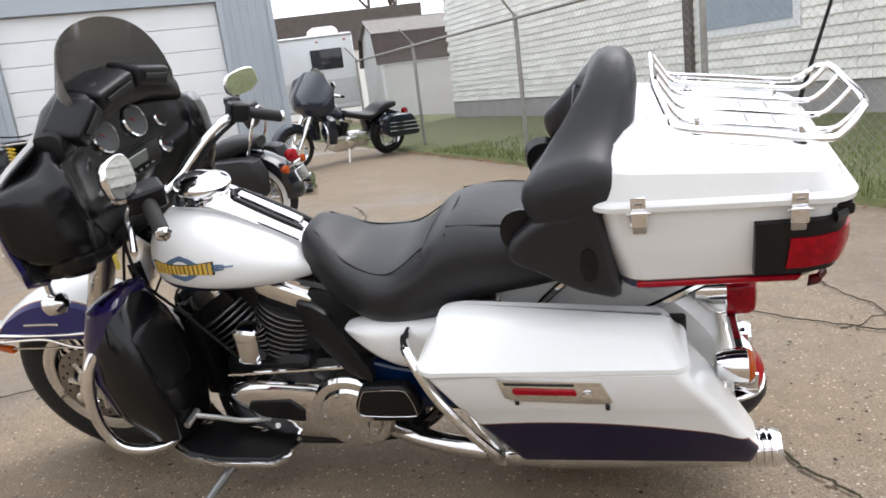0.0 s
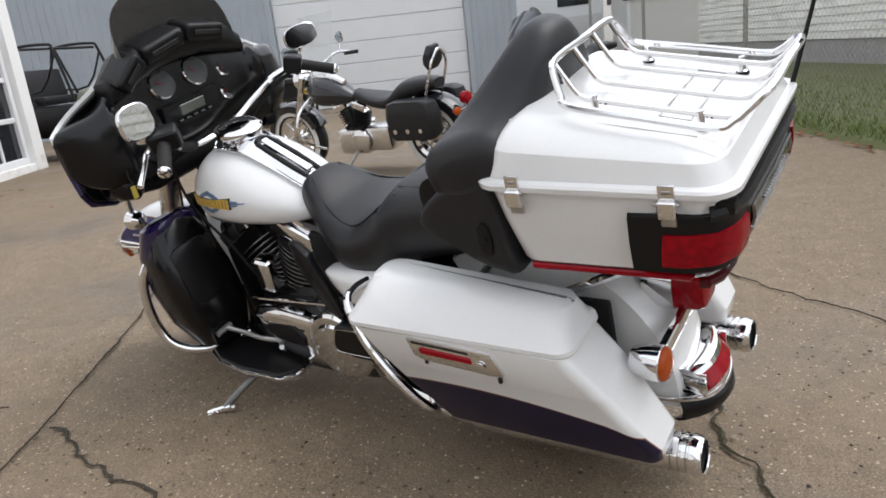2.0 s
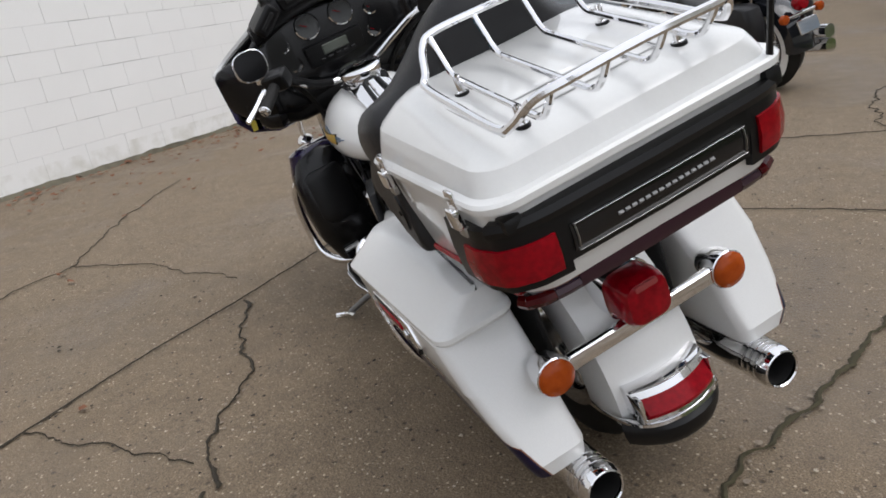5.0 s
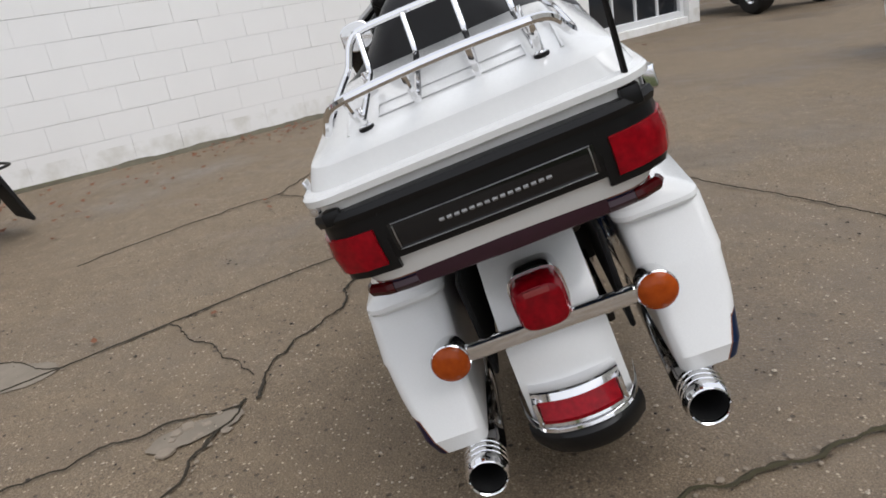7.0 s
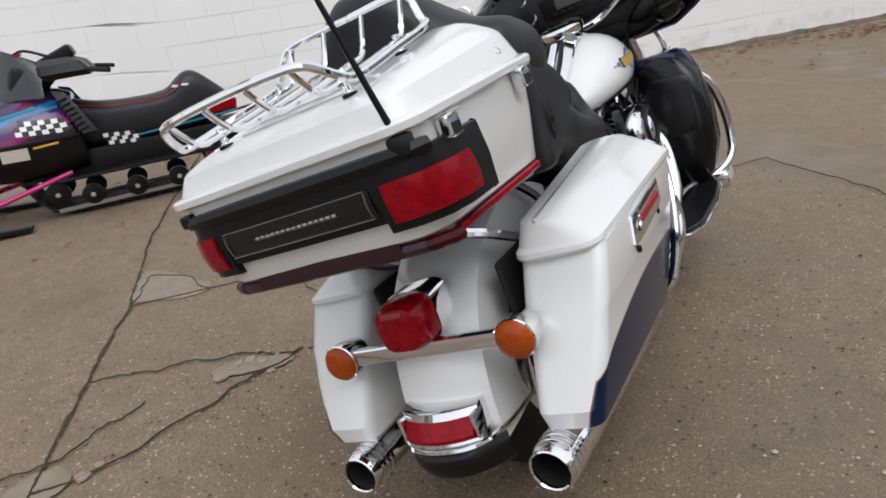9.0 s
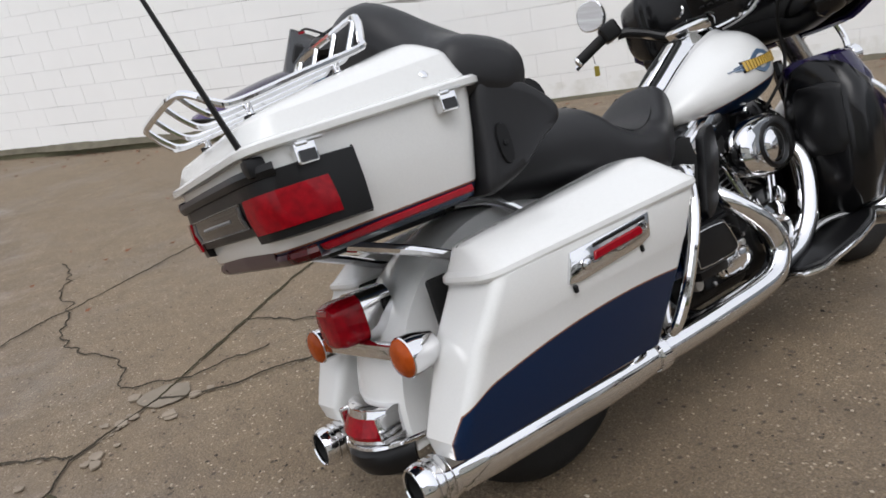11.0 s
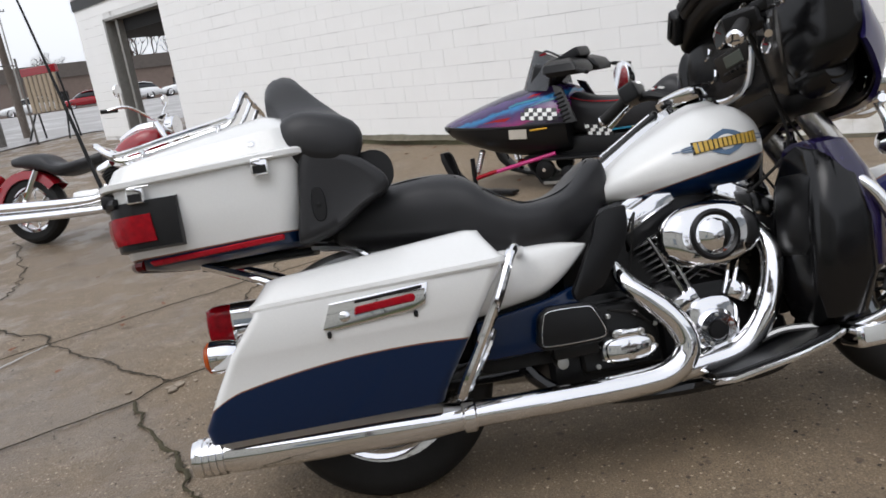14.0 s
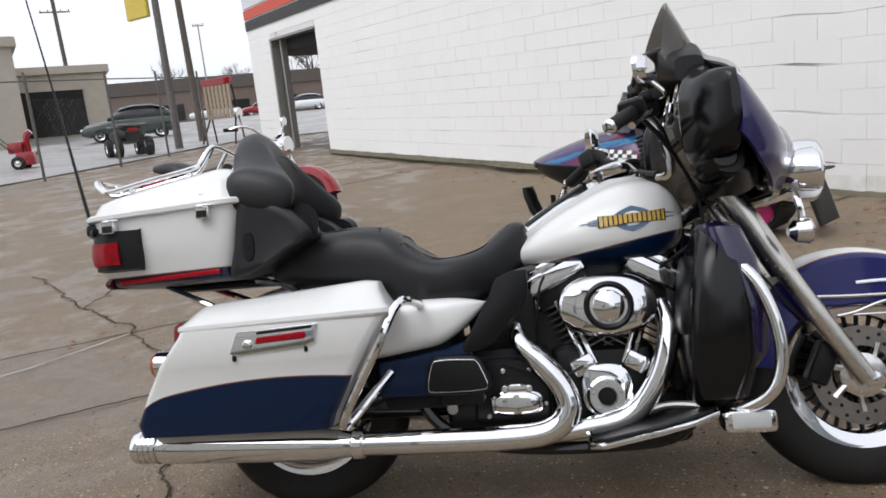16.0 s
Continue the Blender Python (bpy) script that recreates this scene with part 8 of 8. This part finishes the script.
def pole(label, x, y, h, r, lean=0.0, m=GALV, arms=()):
    p = thing("utility_pole" if arms else "sign_pole", label, "pole", m=on_lot(x, y))
    part("shaft", tube([(0, 0, -0.4), (lean, 0, h)], [r, r * 0.7], 10, 1, curve=False), m, p)
    for hz, w in arms:
        part("crossarm", box((lean * hz / h, 0, hz), (w, 0.12, 0.12), 0.02, 1, (0, 0, 30)), m, p)
        for k in (-0.45, -0.2, 0.2, 0.45):
            part("insulator", tube([(lean * hz / h + k * w * 0.87, k * w * 0.5, hz + 0.05), (lean * hz / h + k * w * 0.87, k * w * 0.5, hz + 0.22)], 0.04, 6, 1, curve=False), DARK, p)
    return p


WOOD = plain("weathered_pole_wood", (0.10, 0.08, 0.065), 0.85, vary=0.3, scale=5)
sp = pole("tall grey steel pole carrying a small yellow sign", -10.9, 21.2, 9.5, 0.14, 0.0, RUSTED)
part("sign", box((-0.75, 0.2, 4.85), (1.1, 0.16, 0.9), 0.03, 1, (0, 0, -25)), plain("sign_yellow", (0.55, 0.42, 0.06), 0.5), sp, "faded yellow sign box")
pole("tall dark pole beside the sign pole", -11.6, 24.6, 11.0, 0.14, -0.2, WOOD)
pole("wooden utility pole with two crossarms", -41, 62, 16.5, 0.22, -0.3, WOOD, ((15.6, 3.2), (11.2, 2.6)))
pole("slim street lamp pole", -33, 74, 10.5, 0.10, 0, GALV, ((10.3, 1.2),))


# bare trees
def bare_tree(label, x, y, h, seed):
    rnd = random.Random(seed)
    t = thing("tree", label, "tree", m=on_lot(x, y))
    bms, twigs = [], []

    def grow(p, d, ln, r, level):
        q = p + d * ln
        (bms if level < 2 else twigs).append(tube([p, p.lerp(q, 0.5) + Vector((rnd.uniform(-1, 1), rnd.uniform(-1, 1), 0)) * ln * 0.05, q], [r, r * 0.8, r * 0.6], 5 if level < 2 else 3, 1))
        if level < 5:
            for _ in range(3 if level < 4 else 2):
                e = (d + Vector((rnd.uniform(-1, 1), rnd.uniform(-1, 1), rnd.uniform(-0.2, 0.7))) * 0.75).normalized()
                grow(q, e, ln * rnd.uniform(0.55, 0.8), r * 0.58, level + 1)
    grow(Vector((0, 0, -0.2)), Vector((0, 0, 1)), h * 0.30, h * 0.022, 0)
    bark = bpy.data.materials.get("bare_bark") or plain("bare_bark", (0.085, 0.06, 0.05), 0.9, vary=0.3)
    part("trunk", join(*bms), bark, t)
    part("crown", join(*twigs), bark, t, "bare winter twigs")["kind"] = "stuff"
    return t


for i, (x, y, h) in enumerate(((-33, 102, 13), (-27.5, 100, 14), (-21.5, 99, 12.5), (-52, 104, 12), (-14, 101, 12), (-40, 103, 11.5), (-24, 104, 13.5), (-30, 106, 13), (13, -38, 12))):
    tagged(bare_tree("bare winter tree behind the buildings", x, y, h, i + 3), group="bare trees")


# yard machines by the gate
def quad(m, label="dark quad bike with racks parked at the gate"):
    q = thing("quad_bike", label, "quad bike", m=m)
    part("body", loft([egg(x, w, zt, zb, (zt + zb) / 2, 18, 3, 3) for x, w, zt, zb in ((0.85, 0.25, 0.80, 0.50), (0.6, 0.40, 0.95, 0.45), (0.1, 0.28, 0.90, 0.40), (-0.4, 0.32, 0.92, 0.45), (-0.85, 0.38, 0.85, 0.55))]), SATIN, q, "dark body")
    for x in (0.62, -0.62):
        for s in (0.45, -0.45):
            tyre(x, s, 0.31, 0.24, 0.15, q, False, "wheel", 5)
        part("rack", box((x, 0, 0.99), (0.5, 0.8, 0.03), 0.01, 1), GALV, q)
    part("seat", box((-0.2, 0, 0.98), (0.7, 0.28, 0.12), 0.05, 2), VINYL, q)
    part("handlebar", tube([(0.15, 0.38, 1.15), (0.28, 0.0, 1.10), (0.15, -0.38, 1.15)], 0.014, 6, 4), SATIN, q)
    part("headlamp", box((0.88, 0, 0.82), (0.06, 0.3, 0.12), 0.02, 1), RED if "gate" in label else GLOSSBLACK, q)
    return q


quad(on_lot(-11.6, 19.3, -48))
atv = quad(on_lot(10.4, -8.3, 150), "black quad bike with yellow shock springs by the garage")
YELLOW = plain("yellow_spring_paint", (0.55, 0.38, 0.02), 0.35, coat=0.4)
for s in (1, -1):
    for x in (0.86, -0.92):
        part("shock_spring", tube([(x + 0.06 * math.sin(k * 1.05), s * 0.33 + 0.06 * math.cos(k * 1.05), 0.55 + 0.010 * k) for k in range(40)], 0.012, 6, 1, curve=False), YELLOW, atv, "yellow coil spring")


def mower(m):
    q = thing("snow_blower", "small red snow blower on the far pavement", "snow blower", m=m)
    part("housing", box((0, 0, 0.32), (0.5, 0.6, 0.4), 0.06, 2), CHERRY, q)
    part("engine", box((-0.25, 0, 0.65), (0.4, 0.4, 0.35), 0.05, 2), CHERRY, q)
    part("chute", tube([(0.05, 0, 0.5), (0.05, 0, 0.95), (0.2, 0, 1.1)], 0.09, 8, 3), CHERRY, q)
    part("handle", join(tube([(-0.3, 0.22, 0.5), (-0.8, 0.24, 1.05)], 0.016, 6, 1, curve=False), tube([(-0.3, -0.22, 0.5), (-0.8, -0.24, 1.05)], 0.016, 6, 1, curve=False), tube([(-0.8, -0.24, 1.05), (-0.8, 0.24, 1.05)], 0.016, 6, 1, curve=False)), SATIN, q)
    for s in (0.3, -0.3):
        tyre(-0.2, s, 0.2, 0.12, 0.09, q, False, "wheel", 4)
    return q


mower(on_lot(-13.9, 17.7, 20))
rk = thing("display_rack", "wooden slatted display rack with a dark red top", "rack", m=on_lot(-9.75, 22.3, -20))
for k in range(7):
    part("slat", box((-0.54 + k * 0.18, 0, 1.45), (0.13, 0.05, 1.15), 0.01, 1), plain("slat_wood", (0.34, 0.27, 0.19), 0.7) if k == 0 else bpy.data.materials["slat_wood"], rk)
part("board", box((0, 0.05, 2.15), (1.35, 0.14, 0.25), 0.02, 1), CHERRY, rk, "dark red head board")
for s in (-0.6, 0.6):
    part("leg", tube([(s, 0.1, 0.9), (s * 1.3, -0.3, -0.05)], 0.03, 6, 1, curve=False), SATIN, rk)
    part("leg", tube([(s, 0.1, 2.1), (s * 1.1, 0.35, -0.05)], 0.03, 6, 1, curve=False), SATIN, rk)

# camper, shed and a house beyond the fence
camper = thing("camper", "white camper trailer parked behind the fence", "camper", m=pose(11.9, -23.4, 0, 0, 0, 23))
part("body", box((0, 0, 1.95), (4.0, 2.2, 2.7), 0.12, 3), DOORWHITE, camper, smooth=True)
part("skirt", box((0, 1.09, 1.25), (3.9, 0.06, 0.9), 0.01, 1), plain("camper_grey", (0.55, 0.55, 0.54), 0.5), camper)
part("window", box((-0.98, 1.10, 2.42), (1.15, 0.05, 0.72), 0.04, 3), GLASSDARK, camper, "dark tinted window")
part("gutter", box((0, 1.10, 3.22), (4.0, 0.06, 0.06), 0.01, 1), GREYWALL, camper)
part("roof_unit", loft([round_rect(x1, x0, w, w, 0.12, z, z) for x0, x1, w, z in ((-1.55, -0.35, 0.5, 3.30), (-1.5, -0.4, 0.5, 3.50), (-1.35, -0.6, 0.42, 3.62))]), DOORWHITE, camper, "white rooftop air conditioner")
for x in (-0.7, -1.7):
    part("marker_lamp", box((x, 1.11, 3.05), (0.09, 0.04, 0.06), 0.01, 1), AMBER, camper)
for x in (-1.0, 1.0):
    part("wheel", lathe([(0.18, -0.1), (0.32, -0.1), (0.33, 0), (0.32, 0.1), (0.18, 0.1)], (x, 0.95, 0.33), (0, 1, 0), 24), RUBBER, camper)
shed = thing("shed", "pale gambrel-roofed shed with dark lower and paler upper roof slopes", "shed", m=pose(7.8, -20.75, -0.1, 0, 0, 211.5))
prof = [(0.0, 0.0), (0.0, 2.05), (0.42, 3.0), (1.55, 3.5), (2.68, 3.0), (3.1, 2.05), (3.1, 0.0)]
part("wall", slab(prof, 5.5, lambda p, h: Vector((h, p[0], p[1])), 0.0), plain("pale_plywood", (0.58, 0.58, 0.56), 0.7, vary=0.12, scale=3), shed, "pale plywood walls", smooth=False)
for i, (a, b) in enumerate(((1, 2), (2, 3), (3, 4), (4, 5))):
    p, q = Vector((0, *prof[a])), Vector((0, *prof[b]))
    d = (q - p).normalized()
    nrm = Vector((0, -d.z, d.y))
    # steep lower slopes take the darker shingle, upper slopes the paler one
    part("roof", slab([(-0.15, -0.06), (5.65, -0.06), (5.65, (q - p).length + 0.02), (-0.15, (q - p).length + 0.02)], 0.05, lambda u, h: Vector((u[0], 0, 0)) + p + d * u[1] + nrm * (h + 0.004), 0.0), plain("dark_shingle", (0.055, 0.042, 0.036), 0.9, vary=0.35, scale=5) if i in (0, 3) else plain("grey_shingle", (0.20, 0.185, 0.17), 0.9, vary=0.3, scale=5), shed, "shingle roof slope", smooth=False)
part("corner_board", box((0.02, 0.02, 1.0), (0.09, 0.09, 2.1), 0.01, 1), DOORWHITE, shed)
part("eave_board", box((2.75, -0.03, 2.02), (5.5, 0.03, 0.10), 0.008, 1), DOORWHITE, shed)
flat_house("brown-roofed house behind the camper", 17.2, -37.0, 11, 7, 3.6, 23, SIDING, [(-3, -2, 1.2, 2.4), (1, 2, 1.2, 2.4)], ROOF, 2.0)


# ---------------------------------------------------------------- cracks, leaves, grass and the wall's blocks
for i, (pts, w, mat, wander) in enumerate((
        ([(4.2, 5.4), (1.25, 2.98), (0.4, 2.15), (-0.16, 1.71), (-0.63, 1.31)], 0.022, MOSS, 0.012), ([(-0.63, 1.31), (-0.96, 1.14), (-1.03, 1.0), (-1.36, 0.80), (-2.6, 0.05)], 0.014, CRACK, 0.012),
        ([(0.4, 2.15), (0.93, 1.57), (1.25, 1.23), (1.64, 0.75), (2.3, 0.0), (2.62, -0.3)], 0.013, CRACK, 0.010), ([(2.62, -0.3), (2.07, -0.76), (1.52, -1.07), (1.1, -1.30), (0.63, -1.67), (0.1, -2.1)], 0.010, CRACK, 0.03),
        ([(1.57, 0.78), (1.30, 0.80), (0.96, 0.84), (0.51, 0.98), (0.25, 1.04)], 0.018, CRACK, 0.05), ([(0.25, 1.04), (0.14, 1.07), (-0.11, 1.10), (-0.45, 1.16), (-0.63, 1.31)], 0.015, CRACK, 0.04),
        ([(0.93, 1.57), (0.66, 1.29), (0.41, 1.05)], 0.008, CRACK, 0.05), ([(-0.16, 1.71), (0.03, 1.44), (0.22, 1.06)], 0.010, CRACK, 0.05),
        ([(1.9, 2.5), (2.38, 2.13), (2.9, 1.59), (3.87, 1.36), (4.9, 0.94)], 0.012, CRACK, 0.04), ([(2.9, 1.59), (2.55, 1.21), (1.89, 0.78)], 0.008, CRACK, 0.05),
        ([(0.4, 2.15), (0.72, 2.38), (0.74, 2.14), (0.63, 1.87)], 0.010, CRACK, 0.03), ([(-3.9, 4.0), (-2.59, 2.75), (-2.06, 2.32), (-1.52, 1.71), (-0.96, 1.14)], 0.018, CRACK, 0.06),
        ([(-1.03, 1.0), (-0.86, 0.63), (-0.76, 0.42), (-0.54, 0.10)], 0.026, MOSS, 0.05), ([(-0.54, 0.10), (-0.43, -0.09), (-0.27, -0.52), (-0.06, -1.13), (0.0, -1.5)], 0.024, MOSS, 0.05),
        ([(0.0, -1.5), (-0.56, -1.14), (-1.04, -0.87), (-2.0, -0.3)], 0.010, CRACK, 0.04), ([(0.0, -1.5), (0.5, -2.6), (1.2, -4.2)], 0.010, CRACK, 0.05),
        ([(-0.55, 3.8), (-0.8, 2.35), (-0.66, 1.5), (-0.2, 1.33)], 0.011, CRACK, 0.07), ([(-2.6, 1.5), (-1.8, 2.04), (-0.86, 2.67), (0.4, 3.4)], 0.010, CRACK, 0.03),
        ([(-2.59, 2.75), (-2.75, 3.9), (-3.6, 5.6)], 0.014, CRACK, 0.06), ([(-2.9, 0.6), (-2.11, 1.42), (-1.8, 2.0)], 0.012, plain("pale_joint", (0.42, 0.42, 0.42), 0.8), 0.02),
        ([(-0.94, -1.6), (-1.09, -1.06), (-0.9, -0.9)], 0.008, CRACK, 0.04), ([(2.6, -4.6), (1.9, -3.4), (1.4, -2.9), (1.9, -2.3)], 0.012, CRACK, 0.06), ([(-4.2, 6.6), (-2.5, 8.6), (-0.5, 11.2)], 0.02, CRACK, 0.05))):
    crack(pts, w, mat, i + 1, wander)

# broken edge of the slab where the cracks meet
RUBBLE = plain("broken_concrete", (0.26, 0.215, 0.165), 0.9, vary=0.35, scale=25, bump=0.5, bump_scale=120)
rr = random.Random(11)
SPALL = plain("spalled_concrete", (0.205, 0.172, 0.132), 0.85, vary=0.3, scale=14, bump=0.5, bump_scale=90)
for outline in ([(0.44, 2.22), (0.58, 2.33), (0.74, 2.45), (0.79, 2.36), (0.735, 2.12), (0.69, 1.93), (0.60, 1.90), (0.52, 1.96), (0.49, 2.08)], [(-0.70, 1.36), (-0.60, 1.40), (-0.52, 1.33), (-0.56, 1.24), (-0.66, 1.25)], [(0.02, 1.27), (0.10, 1.25), (0.17, 1.13), (0.20, 1.05), (0.14, 1.03), (0.08, 1.10), (0.01, 1.20)]):
    ring = smooth_path([(x, y, 0) for x, y in outline], 6, closed=True)
    ring = [(p.x + 0.012 * noise.noise((p.x * 25, p.y * 25, 1)), p.y + 0.012 * noise.noise((p.x * 25, p.y * 25, 5))) for p in ring]
    part("spall", slab(ring, 0.002, lambda p, h: Vector((p[0], p[1], ground_z(p[0], p[1]) + 0.0056 + h)), 0.0), SPALL, GROUND, "pale spalled patch of the slab", smooth=False)
for cx, cy, nn, spread_ in ((-0.62, 1.22, 12, 0.13), (-0.95, 1.10, 4, 0.07), (0.11, 1.14, 14, 0.05)):
    for _ in range(nn):
        x, y, r = cx + rr.gauss(0, spread_), cy + rr.gauss(0, spread_ * (0.4 if cx < 0 else 1.0)), rr.uniform(0.008, 0.030)
        k = rr.randint(5, 7)
        out = [(x + r * rr.uniform(0.6, 1.2) * math.cos(6.283 * i / k), y + r * rr.uniform(0.6, 1.2) * math.sin(6.283 * i / k)) for i in range(k)]
        part("rubble", slab(out, rr.uniform(0.004, 0.010), lambda p, h: Vector((p[0], p[1], ground_z(p[0], p[1]) + 0.003 + h)), 0.002, 1), RUBBLE, GROUND, smooth=False)

# loose grit, pale and dark, trodden into the slab
for nm, colour, count_, seed_ in (("pale_grit", (0.42, 0.36, 0.28), 2600, 31), ("dark_grit", (0.035, 0.027, 0.02), 2600, 32)):
    rg = random.Random(seed_)
    vs_, fs_ = [], []
    for _ in range(count_):
        a_, d_ = rg.uniform(0, 6.283), 0.3 + 3.4 * rg.random() ** 0.7
        x, y = 0.35 + 1.15 * d_ * math.cos(a_), d_ * math.sin(a_)
        r, k = rg.uniform(0.0022, 0.0062) * (1.5 if rg.random() < 0.08 else 1.0), rg.randint(4, 6)
        z, n0 = ground_z(x, y) + 0.006, len(vs_)
        vs_ += [(x + r * rg.uniform(0.6, 1.2) * math.cos(6.283 * h / k), y + r * rg.uniform(0.6, 1.2) * math.sin(6.283 * h / k), z) for h in range(k)] + [(x, y, z + r * 0.6)]
        fs_ += [(n0 + h, n0 + (h + 1) % k, n0 + k) for h in range(k)]
    gm = bpy.data.meshes.new(nm)
    gm.from_pydata(vs_, [], fs_)
    part(nm, gm, plain(nm + "_stone", colour, 0.85, vary=0.4, scale=60), GROUND, "scattered grit on the slab")["kind"] = "stuff"

# fallen leaves along the wall and the lawn
LEAF = plain("dead_leaf", (0.17, 0.065, 0.03), 0.8, vary=0.5, scale=30)
rnd = random.Random(5)
leaf_bm = bmesh.new()


def leaf(x, y, size):
    a = rnd.uniform(0, 6.28)
    c = Vector((x, y, ground_z(x, y) + 0.012))
    d, s = Vector((math.cos(a), math.sin(a), 0)), Vector((-math.sin(a), math.cos(a), 0))
    up = Vector((0, 0, 1))
    v = [leaf_bm.verts.new(c + d * u * size + s * w * size + up * h * size) for u, w, h in ((-0.6, 0, 0.1), (-0.2, 0.32, 0.25), (0.25, 0.28, 0.05), (0.6, 0, 0.3), (0.25, -0.28, 0.2), (-0.2, -0.32, 0.02))]
    leaf_bm.faces.new(v)


for _ in range(190):
    s = rnd.uniform(0.2, 6) ** 1.0
    d = abs(rnd.gauss(0, 0.35)) + 0.05
    p = wall_point(s, 0, d)
    leaf(p.x, p.y, rnd.uniform(0.03, 0.07))
for _ in range(150):
    a = rnd.gauss(1.2, 0.5)
    p = wall_point(a, 0, rnd.gauss(0.75, 0.16))
    leaf(p.x, p.y, rnd.uniform(0.03, 0.06))
for _ in range(900):
    a, o = rnd.uniform(-7, 10), 3.05 + abs(rnd.gauss(0, 0.22))
    p = Vector((0.618, -0.786, 0)) * a + Vector((-0.786, -0.618, 0)) * o
    leaf(p.x, p.y, rnd.uniform(0.03, 0.06))
for _ in range(60):
    leaf(rnd.uniform(-3, 6), rnd.uniform(1.2, 5), rnd.uniform(0.02, 0.05))
for _ in range(120):
    p = wall_point(rnd.uniform(6, 20), 0, abs(rnd.gauss(0, 0.5)) + 0.05)
    leaf(p.x, p.y, rnd.uniform(0.03, 0.06))
for _ in range(130):
    p = wall_point(rnd.uniform(1, 9), 0, rnd.uniform(0.3, 2.3))
    leaf(p.x, p.y, rnd.uniform(0.025, 0.06))
part("leaves", leaf_bm, LEAF, GROUND, "scattered brown fallen leaves", smooth=False)["kind"] = "stuff"

grass_bm = bmesh.new()
for _ in range(16000):
    a, o = rnd.uniform(-9, 9), 3.2 + rnd.random() ** 1.4 * 2.6
    p = Vector((0.618, -0.786, 0)) * a + Vector((-0.786, -0.618, 0)) * o
    h = rnd.uniform(0.04, 0.10)
    b = rnd.uniform(0, 6.28)
    d = Vector((math.cos(b), math.sin(b), 0))
    z = 0.05
    v = [grass_bm.verts.new(p + d * 0.006 + Vector((0, 0, z))), grass_bm.verts.new(p - d * 0.006 + Vector((0, 0, z))), grass_bm.verts.new(p + Vector((rnd.uniform(-0.04, 0.04), rnd.uniform(-0.04, 0.04), z + h)))]
    grass_bm.faces.new(v)
GRASS = Nodes("grass_blades")
GRASS.set(color=GRASS.mix(GRASS.put("ShaderNodeNewGeometry").outputs["Random Per Island"], (0.06, 0.10, 0.02), (0.16, 0.19, 0.05)), rough=0.6)
tagged(part("grass", grass_bm, GRASS.m, smooth=False), "short green grass", "grass", kind="stuff")

# blocks: those nearest the bike are pieces of their own
BLOCKRND = BLOCK


def block_spans(course):
    s = 0.0 if course % 2 == 0 else LONG / 2
    if course % 2:
        yield 0.0, LONG / 2
    while s < WALL_LEN:
        yield s, min(s + LONG, WALL_LEN)
        s += LONG


rest = []
count = 0
for c in range(19):
    h0, h1 = (0.045 if c == 0 else 0.07 + c * COURSE), 0.07 + (c + 1) * COURSE
    for s0, s1 in block_spans(c):
        if s0 < DOOR[1] and s1 > DOOR[0] and h0 < DOOR[2]:
            if s0 >= DOOR[0] and s1 <= DOOR[1]:
                continue
            s0, s1 = (s0, DOOR[0]) if s0 < DOOR[0] else (DOOR[1], s1)
        if s1 - s0 < 0.03:
            continue
        g, gv = rnd.uniform(0.0008, 0.0034), rnd.uniform(0.0005, 0.0014)
        out = rnd.uniform(-0.0006, 0.0010)
        bm = wall_box(s0 + gv, s1 - gv, h0 + g, h1 - g, -0.05, out, 0.0014)
        if 0.5 < s0 < 11.0 and c < 13 and count < 300:
            part("block", bm, BLOCK, WALL, smooth=False)
            count += 1
        else:
            rest.append(bm)
whole = bmesh.new()
for b in rest:
    me = bpy.data.meshes.new("t")
    b.to_mesh(me)
    b.free()
    whole.from_mesh(me)
    bpy.data.meshes.remove(me)
part("blocks", whole, BLOCK, WALL, "the farther painted blocks", smooth=False)["kind"] = "stuff"
